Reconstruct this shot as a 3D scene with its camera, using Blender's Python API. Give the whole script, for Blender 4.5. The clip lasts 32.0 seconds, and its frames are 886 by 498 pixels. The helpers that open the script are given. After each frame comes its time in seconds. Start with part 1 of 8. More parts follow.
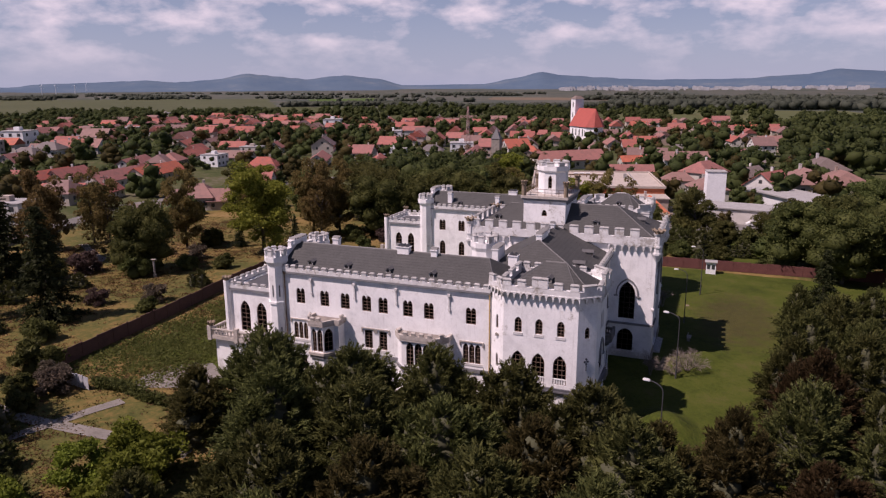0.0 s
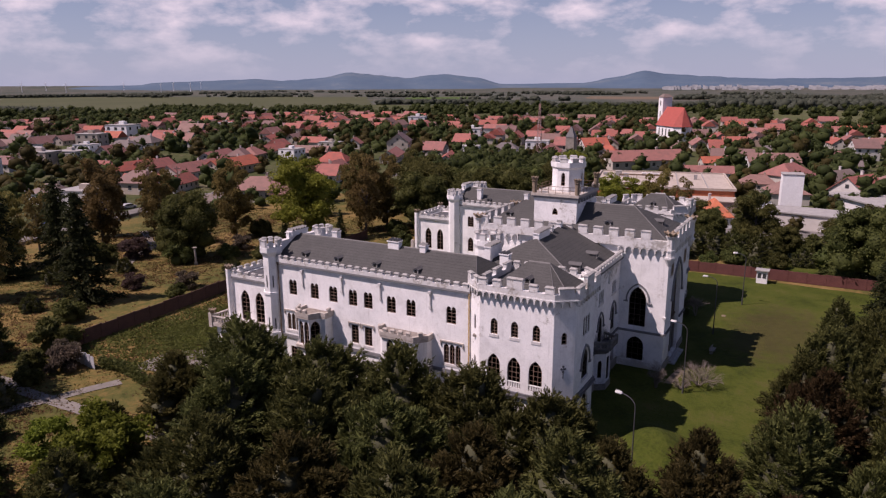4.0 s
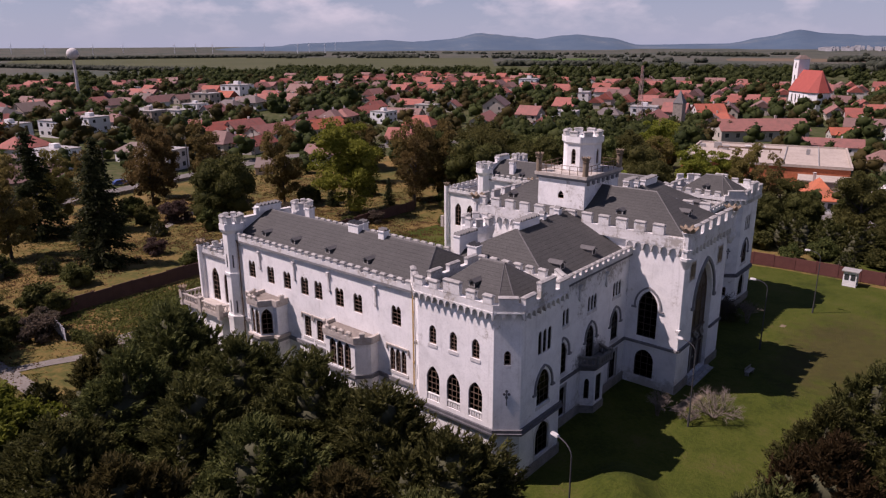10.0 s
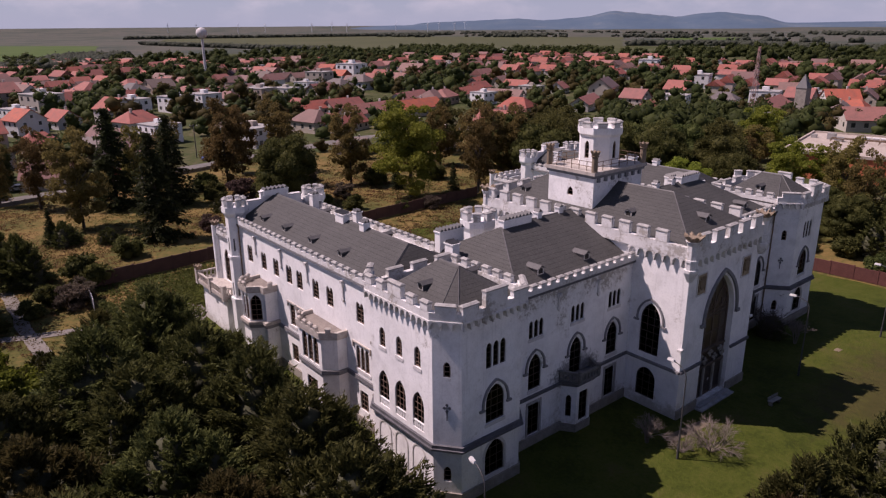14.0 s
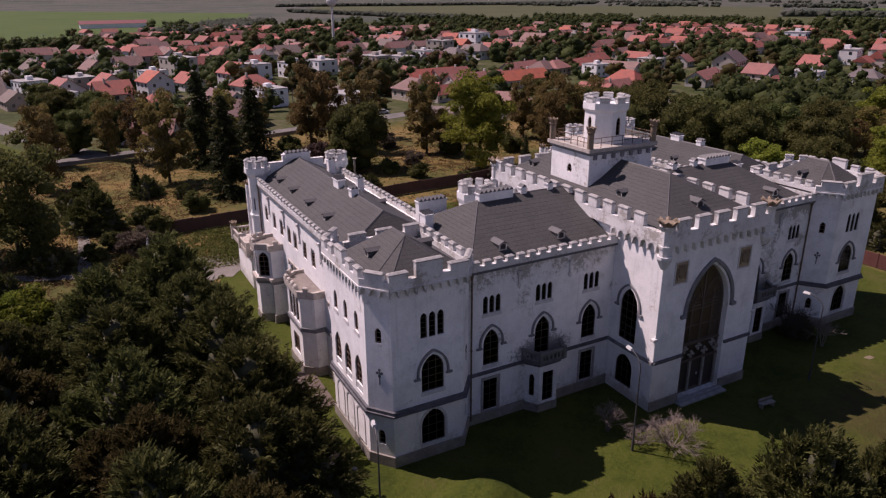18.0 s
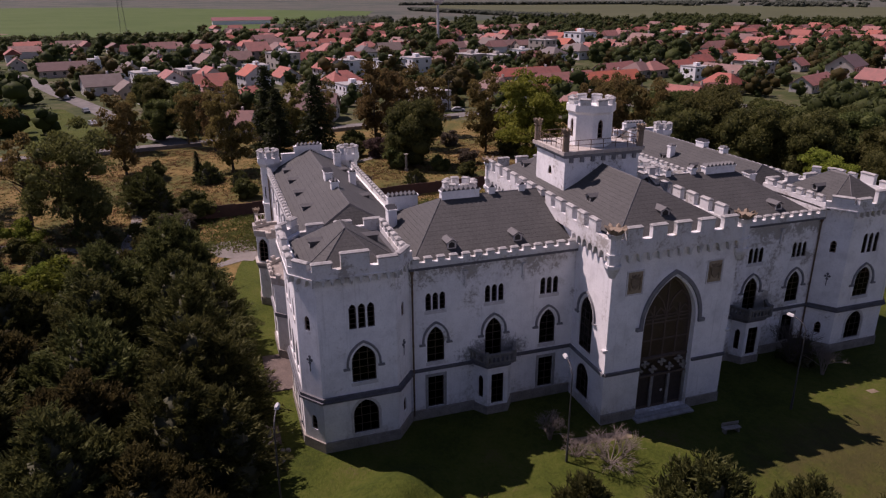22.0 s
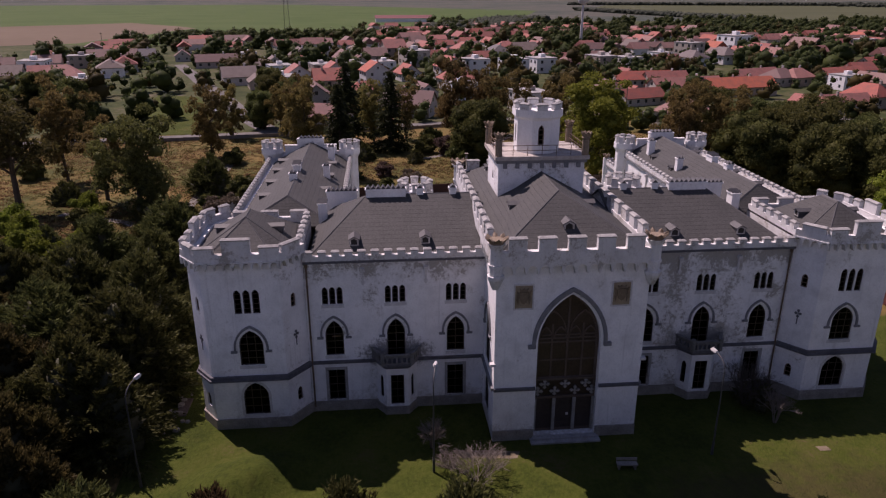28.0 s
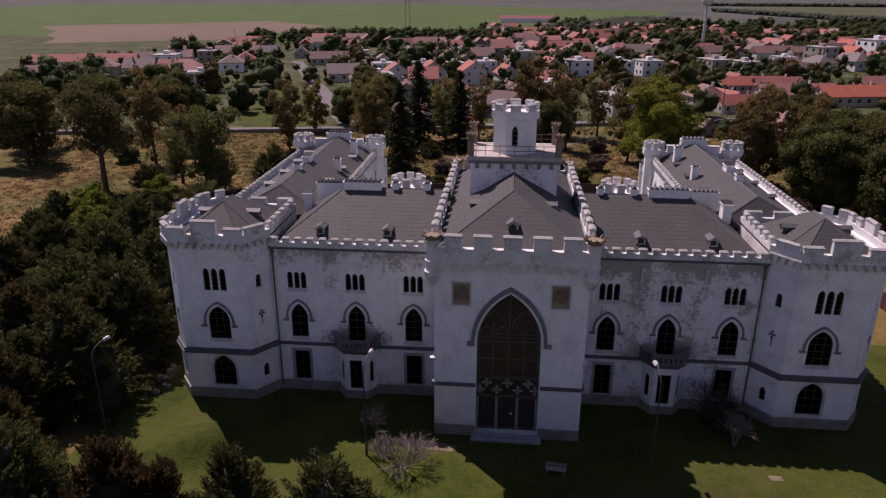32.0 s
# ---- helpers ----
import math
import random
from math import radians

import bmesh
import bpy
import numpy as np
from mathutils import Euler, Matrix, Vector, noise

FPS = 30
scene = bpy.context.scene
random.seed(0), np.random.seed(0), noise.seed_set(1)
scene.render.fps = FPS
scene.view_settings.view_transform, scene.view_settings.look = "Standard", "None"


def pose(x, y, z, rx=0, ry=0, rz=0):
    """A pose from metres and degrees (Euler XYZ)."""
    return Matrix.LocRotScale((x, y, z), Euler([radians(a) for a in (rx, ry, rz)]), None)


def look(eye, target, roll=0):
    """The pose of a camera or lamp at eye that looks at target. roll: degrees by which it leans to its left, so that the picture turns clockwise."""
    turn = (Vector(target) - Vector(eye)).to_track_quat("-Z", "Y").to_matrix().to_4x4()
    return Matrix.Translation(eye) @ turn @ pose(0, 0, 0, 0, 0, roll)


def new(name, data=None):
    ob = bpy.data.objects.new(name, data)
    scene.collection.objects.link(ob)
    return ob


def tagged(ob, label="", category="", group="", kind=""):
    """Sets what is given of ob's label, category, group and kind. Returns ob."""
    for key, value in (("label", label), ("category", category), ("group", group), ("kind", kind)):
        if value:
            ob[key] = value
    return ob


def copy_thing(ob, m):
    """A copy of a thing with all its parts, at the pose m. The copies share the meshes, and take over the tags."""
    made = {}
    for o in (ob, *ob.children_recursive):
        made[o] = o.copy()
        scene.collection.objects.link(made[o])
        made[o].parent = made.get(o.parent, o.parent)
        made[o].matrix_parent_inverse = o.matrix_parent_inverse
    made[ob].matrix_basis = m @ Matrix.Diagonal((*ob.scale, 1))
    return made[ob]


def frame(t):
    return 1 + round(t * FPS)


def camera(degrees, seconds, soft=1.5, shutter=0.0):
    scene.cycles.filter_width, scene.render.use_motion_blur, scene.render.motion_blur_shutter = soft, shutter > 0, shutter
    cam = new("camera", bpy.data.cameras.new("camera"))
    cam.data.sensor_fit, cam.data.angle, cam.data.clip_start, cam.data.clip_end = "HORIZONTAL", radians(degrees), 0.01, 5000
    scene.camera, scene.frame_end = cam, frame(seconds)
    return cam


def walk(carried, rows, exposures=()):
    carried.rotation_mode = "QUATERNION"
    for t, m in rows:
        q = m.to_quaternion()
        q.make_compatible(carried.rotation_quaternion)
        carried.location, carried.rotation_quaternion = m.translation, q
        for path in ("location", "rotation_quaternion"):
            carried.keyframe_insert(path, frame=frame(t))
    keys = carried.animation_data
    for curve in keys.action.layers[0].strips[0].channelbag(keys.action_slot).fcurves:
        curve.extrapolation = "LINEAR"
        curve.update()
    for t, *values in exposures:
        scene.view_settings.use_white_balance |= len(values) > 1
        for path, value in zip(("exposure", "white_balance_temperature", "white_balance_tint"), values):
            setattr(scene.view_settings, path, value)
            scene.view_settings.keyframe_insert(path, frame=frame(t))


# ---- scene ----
cam = camera(64.8, 32.0, 1.25)
METRES, EYE, TILT, LEAN, TURN = 110.0, 36.2, 0.0, 0.0, 21.7
START_X, START_Y = 12.54, -97.74
ROWS = [
    (0.0, 0.0, 0.0, 0.0, -0.08, -13.27, 0.35),
    (0.5, 0.0156, -0.0021, -0.0013, 1.03, -13.28, 0.34),
    (1.0, 0.0307, -0.0026, -0.0025, 2.07, -13.28, 0.34),
    (1.5, 0.045, -0.0008, -0.0038, 3.1, -13.29, 0.33),
    (2.0, 0.059, 0.0031, -0.005, 4.13, -13.3, 0.3),
    (2.5, 0.072, 0.0083, -0.0059, 5.12, -13.3, 0.28),
    (3.0, 0.0846, 0.0145, -0.0067, 6.04, -13.28, 0.28),
    (3.5, 0.097, 0.0216, -0.0079, 6.97, -13.3, 0.26),
    (5.5, 0.1433, 0.0602, -0.0109, 10.69, -13.3, 0.26),
    (6.0, 0.1536, 0.0714, -0.0116, 11.53, -13.3, 0.25),
    (6.5, 0.1638, 0.0832, -0.0119, 12.41, -13.29, 0.25),
    (7.0, 0.1736, 0.0957, -0.0119, 13.23, -13.27, 0.24),
    (7.5, 0.1834, 0.1083, -0.012, 14.01, -13.27, 0.25),
    (8.0, 0.1933, 0.1209, -0.0125, 14.8, -13.27, 0.23),
    (8.5, 0.2031, 0.133, -0.0125, 15.63, -13.99, 0.25),
    (9.0, 0.2135, 0.1453, -0.0127, 16.55, -14.87, 0.28),
    (9.5, 0.2241, 0.1576, -0.0129, 17.48, -15.65, 0.3),
    (10.0, 0.235, 0.1695, -0.0128, 18.42, -16.26, 0.31),
    (10.5, 0.2461, 0.181, -0.0125, 19.64, -16.28, 0.34),
    (11.0, 0.2576, 0.1923, -0.0122, 20.98, -16.28, 0.35),
    (11.5, 0.2694, 0.2028, -0.0118, 22.23, -16.27, 0.37),
    (12.0, 0.2813, 0.2131, -0.0116, 23.5, -16.24, 0.39),
    (12.5, 0.2936, 0.2236, -0.0113, 24.79, -16.28, 0.39),
    (13.0, 0.3058, 0.2339, -0.0112, 26.11, -17.26, 0.41),
    (13.5, 0.3182, 0.244, -0.0111, 27.45, -17.8, 0.42),
    (14.0, 0.331, 0.2534, -0.0109, 28.78, -17.8, 0.42),
    (14.5, 0.3444, 0.2626, -0.0107, 30.11, -18.47, 0.43),
    (15.0, 0.3578, 0.2713, -0.0106, 31.5, -19.72, 0.39),
    (15.5, 0.3712, 0.2799, -0.0105, 32.95, -20.07, 0.39),
    (17.5, 0.4248, 0.3137, -0.011, 38.68, -20.04, 0.33),
    (18.0, 0.4378, 0.3219, -0.0115, 40.02, -20.05, 0.33),
    (18.5, 0.4508, 0.3304, -0.0119, 41.24, -20.06, 0.34),
    (19.0, 0.4636, 0.339, -0.012, 42.45, -20.04, 0.35),
    (19.5, 0.4761, 0.3477, -0.0122, 43.66, -20.06, 0.35),
    (20.0, 0.4886, 0.3577, -0.0122, 44.89, -20.07, 0.34),
    (20.5, 0.5004, 0.3683, -0.0125, 46.07, -20.07, 0.31),
    (21.0, 0.5105, 0.3794, -0.0125, 47.29, -20.07, 0.29),
    (21.5, 0.5193, 0.3916, -0.0124, 48.53, -20.07, 0.28),
    (22.0, 0.5275, 0.4047, -0.0125, 49.69, -20.09, 0.23),
    (22.5, 0.5347, 0.4182, -0.0125, 50.61, -20.09, 0.21),
    (23.0, 0.5423, 0.4317, -0.0126, 51.4, -20.11, 0.19),
    (23.5, 0.5506, 0.4453, -0.0127, 52.14, -20.12, 0.17),
    (24.0, 0.559, 0.4591, -0.0129, 52.86, -20.13, 0.14),
    (24.5, 0.5678, 0.4725, -0.0135, 53.58, -20.14, 0.13),
    (26.5, 0.6043, 0.5254, -0.0137, 58.17, -20.14, 0.03),
    (27.0, 0.6134, 0.5384, -0.0133, 59.98, -20.13, 0.02),
    (27.5, 0.6223, 0.5512, -0.0131, 61.62, -20.12, 0.0),
    (28.0, 0.6309, 0.5642, -0.0128, 63.15, -20.11, 0.01),
    (28.5, 0.6394, 0.5774, -0.0125, 64.7, -20.11, -0.02),
    (29.0, 0.6477, 0.5909, -0.0122, 66.24, -20.1, -0.04),
    (29.5, 0.6556, 0.6045, -0.0118, 67.73, -20.11, -0.06),
    (30.0, 0.6632, 0.6182, -0.0117, 69.23, -20.12, -0.05),
    (30.5, 0.6706, 0.6322, -0.0118, 70.55, -20.11, -0.06),
    (31.0, 0.6778, 0.6463, -0.0117, 71.56, -20.11, -0.06),
    (31.5, 0.6845, 0.6606, -0.0116, 72.55, -20.11, -0.07),
    (32.0, 0.6909, 0.6749, -0.0116, 73.63, -20.11, -0.08),
]
walk(cam, [(t, pose(START_X, START_Y, EYE, TILT, LEAN, TURN) @ pose(METRES * x, METRES * y, METRES * z, 90 + pitch, roll, yaw)) for t, x, y, z, yaw, pitch, roll in ROWS],
     [(0.0, 0.07, 6780, 35.5), (9.0, 0.08, 6780, 35.5), (14.0, 0.06, 6780, 36.5), (20.0, 0.02, 6760, 38), (32.0, -0.03, 6700, 38.5)])

# ---- light ----
SUN_AZ, SUN_EL = 228.0, 55.8          # compass bearing of the sun, clockwise from +y, and its height
w = bpy.data.worlds.new("sky")
scene.world = w
w.use_nodes = True
wn, wl = w.node_tree.nodes, w.node_tree.links
wn.clear()
sky = wn.new("ShaderNodeTexSky")
sky.sky_type = "NISHITA"
sky.sun_disc = False
sky.sun_elevation, sky.sun_rotation = radians(SUN_EL), radians(SUN_AZ)
sky.air_density, sky.dust_density, sky.ozone_density = 1.0, 0.25, 3.5
tc = wn.new("ShaderNodeTexCoord")
# heaped clouds: noise over the sky's directions, flattened towards the horizon
mp = wn.new("ShaderNodeMapping")
mp.inputs["Location"].default_value, mp.inputs["Scale"].default_value = (3.1, 1.7, 0.4), (1.0, 1.0, 2.3)
wl.new(tc.outputs["Generated"], mp.inputs[0])
cn = wn.new("ShaderNodeTexNoise")
cn.inputs["Scale"].default_value, cn.inputs["Detail"].default_value, cn.inputs["Roughness"].default_value = 10.0, 8.0, 0.55
wl.new(mp.outputs[0], cn.inputs["Vector"])
cr = wn.new("ShaderNodeValToRGB")
cr.color_ramp.elements[0].position, cr.color_ramp.elements[1].position = 0.46, 0.68
cr.color_ramp.elements[0].color, cr.color_ramp.elements[1].color = (0, 0, 0, 1), (1, 1, 1, 1)
wl.new(cn.outputs["Fac"], cr.inputs[0])
cm = wn.new("ShaderNodeMix"); cm.data_type = "RGBA"
cmul = wn.new("ShaderNodeMath"); cmul.operation = "MULTIPLY"; 
up_ = wn.new("ShaderNodeSeparateXYZ")
wl.new(tc.outputs["Generated"], up_.inputs[0])
rise = wn.new("ShaderNodeMapRange")       # fewer clouds low down, where haze hides them
rise.inputs["From Min"].default_value, rise.inputs["From Max"].default_value = 0.01, 0.085
rise.inputs["To Min"].default_value, rise.inputs["To Max"].default_value = 0.08, 0.9
wl.new(up_.outputs["Z"], rise.inputs["Value"])
over = wn.new("ShaderNodeMapRange")       # and clearer sky overhead
over.inputs["From Min"].default_value, over.inputs["From Max"].default_value = 0.15, 0.5
over.inputs["To Min"].default_value, over.inputs["To Max"].default_value = 1.0, 0.12
wl.new(up_.outputs["Z"], over.inputs["Value"])
both = wn.new("ShaderNodeMath"); both.operation = "MULTIPLY"
wl.new(rise.outputs[0], both.inputs[0]); wl.new(over.outputs[0], both.inputs[1]); wl.new(both.outputs[0], cmul.inputs[1])
wl.new(cr.outputs[0], cmul.inputs[0]); wl.new(cmul.outputs[0], cm.inputs["Factor"])
# pale lilac haze over the horizon
sep = wn.new("ShaderNodeSeparateXYZ")
wl.new(tc.outputs["Generated"], sep.inputs[0])
hz = wn.new("ShaderNodeMapRange")
hz.inputs["From Min"].default_value, hz.inputs["From Max"].default_value = -0.01, 0.22
hz.inputs["To Min"].default_value, hz.inputs["To Max"].default_value = 0.8, 0.0
wl.new(sep.outputs["Z"], hz.inputs["Value"])
hm = wn.new("ShaderNodeMix"); hm.data_type = "RGBA"
wl.new(hz.outputs[0], hm.inputs["Factor"])
tint = wn.new("ShaderNodeMix"); tint.data_type = "RGBA"; tint.blend_type = "MULTIPLY"
tint.inputs["Factor"].default_value = 1.0
tint.inputs["B"].default_value = (0.94, 1.05, 1.14, 1)
wl.new(sky.outputs[0], tint.inputs["A"])
wl.new(tint.outputs["Result"], hm.inputs["A"])
hm.inputs["B"].default_value = (6.8, 8.3, 11.1, 1)
wl.new(hm.outputs["Result"], cm.inputs["A"])
cm.inputs["B"].default_value = (15.6, 15.1, 15.7, 1)
bg = wn.new("ShaderNodeBackground"); bg.inputs["Strength"].default_value = 0.051
wl.new(cm.outputs["Result"], bg.inputs[0])
wo = wn.new("ShaderNodeOutputWorld")
wl.new(bg.outputs[0], wo.inputs[0])

sun = new("sun", bpy.data.lights.new("sun", "SUN"))
sun.data.energy, sun.data.angle, sun.data.color = 5.0, radians(0.53), (1.0, 0.94, 0.86)
a = radians(SUN_AZ)
sun_dir = Vector((math.sin(a) * math.cos(radians(SUN_EL)), math.cos(a) * math.cos(radians(SUN_EL)), math.sin(radians(SUN_EL))))
sun.matrix_world = look(sun_dir * 300, (0, 0, 0))

# ---- materials ----
def mat(name):
    m = bpy.data.materials.new(name)
    m.use_nodes = True
    n, l = m.node_tree.nodes, m.node_tree.links
    return m, n, l, n["Principled BSDF"]


def noise_node(n, l, scale, detail=4.0, rough=0.55, space="Object", stretch=None):
    if space == "World":
        src = n.new("ShaderNodeNewGeometry").outputs["Position"]
    else:
        src = n.new("ShaderNodeTexCoord").outputs[space]
    if stretch:
        mp = n.new("ShaderNodeMapping")
        mp.inputs["Scale"].default_value = stretch
        l.new(src, mp.inputs[0])
        src = mp.outputs[0]
    t = n.new("ShaderNodeTexNoise")
    t.inputs["Scale"].default_value, t.inputs["Detail"].default_value, t.inputs["Roughness"].default_value = scale, detail, rough
    l.new(src, t.inputs["Vector"])
    return t.outputs["Fac"]


def ramp(n, l, fac, *stops):
    r = n.new("ShaderNodeValToRGB")
    e = r.color_ramp.elements
    while len(e) < len(stops):
        e.new(0.5)
    for el, (p, c) in zip(e, stops):
        el.position = p
        el.color = (*c, 1) if len(c) == 3 else c
    l.new(fac, r.inputs[0])
    return r.outputs[0]


def mixc(n, l, fac, a, b, mode="MIX"):
    m = n.new("ShaderNodeMix")
    m.data_type, m.blend_type = "RGBA", mode
    for sock, v in (("Factor", fac), ("A", a), ("B", b)):
        if hasattr(v, "is_output"):
            l.new(v, m.inputs[sock])
        else:
            m.inputs[sock].default_value = v if sock == "Factor" else (*v, 1)
    return m.outputs["Result"]


def bumped(n, l, bsdf, height, strength=0.3, dist=0.05):
    b = n.new("ShaderNodeBump")
    b.inputs["Strength"].default_value, b.inputs["Distance"].default_value = strength, dist
    l.new(height, b.inputs["Height"])
    l.new(b.outputs[0], bsdf.inputs["Normal"])


def maths(n, l, op, a, b=None):
    m = n.new("ShaderNodeMath")
    m.operation = op
    for i, v in enumerate((a, b)):
        if v is None:
            continue
        if hasattr(v, "is_output"):
            l.new(v, m.inputs[i])
        else:
            m.inputs[i].default_value = v
    return m.outputs[0]


def world_z(n, l):
    g = n.new("ShaderNodeNewGeometry")
    s = n.new("ShaderNodeSeparateXYZ")
    l.new(g.outputs["Position"], s.inputs[0])
    return s.outputs


def simple(name, c1, c2, scale=1.0, rough=0.85, bump=0.2, detail=5.0, metal=0.0, dist=0.02, space="World", grain=9.0):
    m, n, l, b = mat(name)
    f = noise_node(n, l, scale, detail, 0.6, space)
    g = noise_node(n, l, scale * grain, 3.0, 0.6, space)
    col = ramp(n, l, f, (0.3, c1), (0.7, c2))
    col = mixc(n, l, 0.35, col, ramp(n, l, g, (0.3, tuple(v * 0.6 for v in c1)), (0.7, tuple(min(1, v * 1.25) for v in c2))))
    l.new(col, b.inputs["Base Color"])
    b.inputs["Roughness"].default_value, b.inputs["Metallic"].default_value = rough, metal
    if bump:
        bumped(n, l, b, g, bump, dist)
    return m


def stucco(name, peel, wear=0.0, tone=1.0):
    """White lime plaster with grey run marks, hairline dirt and peeled patches."""
    m, n, l, b = mat(name)
    f = noise_node(n, l, 0.55, 7.0, 0.68, "World")
    col = ramp(n, l, f, (0.28, (0.64 * tone, 0.635 * tone, 0.635 * tone)), (0.50, (0.80 * tone, 0.795 * tone, 0.795 * tone)), (0.72, (0.88 * tone, 0.87 * tone, 0.87 * tone)))
    grain = noise_node(n, l, 7.0, 5.0, 0.75, "World")
    col = mixc(n, l, ramp(n, l, grain, (0.50, (0, 0, 0)), (0.72, (0.5, 0.5, 0.5))), col, (0.50 * tone, 0.495 * tone, 0.50 * tone))
    runs = noise_node(n, l, 1.0, 5.0, 0.65, "World", (2.6, 2.6, 0.16))
    col = mixc(n, l, ramp(n, l, runs, (0.57, (0, 0, 0)), (0.80, (0.55, 0.55, 0.55))), col, (0.44, 0.43, 0.42))
    big = noise_node(n, l, 0.42, 5.0, 0.62, "World")
    fine = noise_node(n, l, 3.0, 9.0, 0.80, "World")
    mask = maths(n, l, "ADD", maths(n, l, "ADD", maths(n, l, "MULTIPLY", big, 0.50), maths(n, l, "MULTIPLY", fine, 0.50)), wear)
    z = world_z(n, l)["Z"]
    if peel > 1:
        north = n.new("ShaderNodeMapRange")
        north.inputs["From Min"].default_value, north.inputs["From Max"].default_value = 5.0, 9.0
        north.inputs["To Min"].default_value, north.inputs["To Max"].default_value = 0.0, 0.05
        l.new(world_z(n, l)["Y"], north.inputs["Value"])
        mask = maths(n, l, "ADD", mask, north.outputs[0])
    # damp under the gutter: the plaster has come off in a ragged belt
    belt = n.new("ShaderNodeMapRange")
    belt.inputs["From Min"].default_value, belt.inputs["From Max"].default_value = 11.5, 13.5
    belt.inputs["To Min"].default_value, belt.inputs["To Max"].default_value = 0.0, 0.052 * peel
    l.new(z, belt.inputs["Value"])
    top = n.new("ShaderNodeMapRange")
    top.inputs["From Min"].default_value, top.inputs["From Max"].default_value = 13.9, 14.6
    top.inputs["To Min"].default_value, top.inputs["To Max"].default_value = 1.0, 0.0
    l.new(z, top.inputs["Value"])
    mask = maths(n, l, "ADD", mask, maths(n, l, "MULTIPLY", belt.outputs[0], top.outputs[0]))
    peeled = ramp(n, l, mask, (0.598, (0, 0, 0)), (0.608, (0.9, 0.9, 0.9)))
    bare = ramp(n, l, fine, (0.38, (0.17, 0.166, 0.162)), (0.62, (0.36, 0.35, 0.338)))
    col = mixc(n, l, peeled, col, bare)
    foot = n.new("ShaderNodeMapRange")
    foot.inputs["From Min"].default_value, foot.inputs["From Max"].default_value = 0.2, 2.2
    foot.inputs["To Min"].default_value, foot.inputs["To Max"].default_value = 0.16, 0.0
    l.new(z, foot.inputs["Value"])
    splash = ramp(n, l, maths(n, l, "ADD", mask, foot.outputs[0]), (0.54, (0, 0, 0)), (0.66, (0.8, 0.8, 0.8)))
    col = mixc(n, l, splash, col, (0.40, 0.37, 0.33))
    if peel > 1:
        # mould round the two balconies
        pos = world_z(n, l)
        dy = maths(n, l, "DIVIDE", maths(n, l, "SUBTRACT", maths(n, l, "ABSOLUTE", pos["Y"]), 13.6), 4.6)
        dz = maths(n, l, "DIVIDE", maths(n, l, "SUBTRACT", z, 5.5), 2.1)
        d2 = maths(n, l, "ADD", maths(n, l, "MULTIPLY", dy, dy), maths(n, l, "MULTIPLY", dz, dz))
        mould = ramp(n, l, maths(n, l, "MULTIPLY", maths(n, l, "ADD", d2, maths(n, l, "MULTIPLY", fine, 2.4)), 0.4), (0.56, (0.85, 0.85, 0.85)), (0.70, (0, 0, 0)))
        col = mixc(n, l, mould, col, (0.15, 0.145, 0.14))
    l.new(col, b.inputs["Base Color"])
    b.inputs["Roughness"].default_value = 0.9
    bumped(n, l, b, maths(n, l, "SUBTRACT", fine, maths(n, l, "MULTIPLY", peeled, 0.5)), 0.25, 0.03)
    return m


def slate(name, c1, c2, course=0.22, strength=0.6):
    """Roof covering in level courses, with lichen and odd replaced pieces."""
    m, n, l, b = mat(name)
    f = noise_node(n, l, 0.5, 5.0, 0.6, "World")
    g = noise_node(n, l, 6.0, 4.0, 0.7, "World")
    col = ramp(n, l, f, (0.3, c1), (0.7, c2))
    col = mixc(n, l, 0.5, col, ramp(n, l, g, (0.3, tuple(v * 0.65 for v in c1)), (0.7, tuple(v * 1.3 for v in c2))))
    z = world_z(n, l)["Z"]
    fr = maths(n, l, "FRACT", maths(n, l, "DIVIDE", z, course))
    l.new(mixc(n, l, ramp(n, l, fr, (0.0, (0.6, 0.6, 0.6)), (0.15, (0, 0, 0))), col, tuple(v * 0.42 for v in c1)), b.inputs["Base Color"])
    b.inputs["Roughness"].default_value = 0.72
    b.inputs["Specular IOR Level"].default_value = 0.3
    bumped(n, l, b, maths(n, l, "ADD", maths(n, l, "MULTIPLY", fr, -0.6), maths(n, l, "MULTIPLY", g, 0.5)), strength, 0.04)
    return m


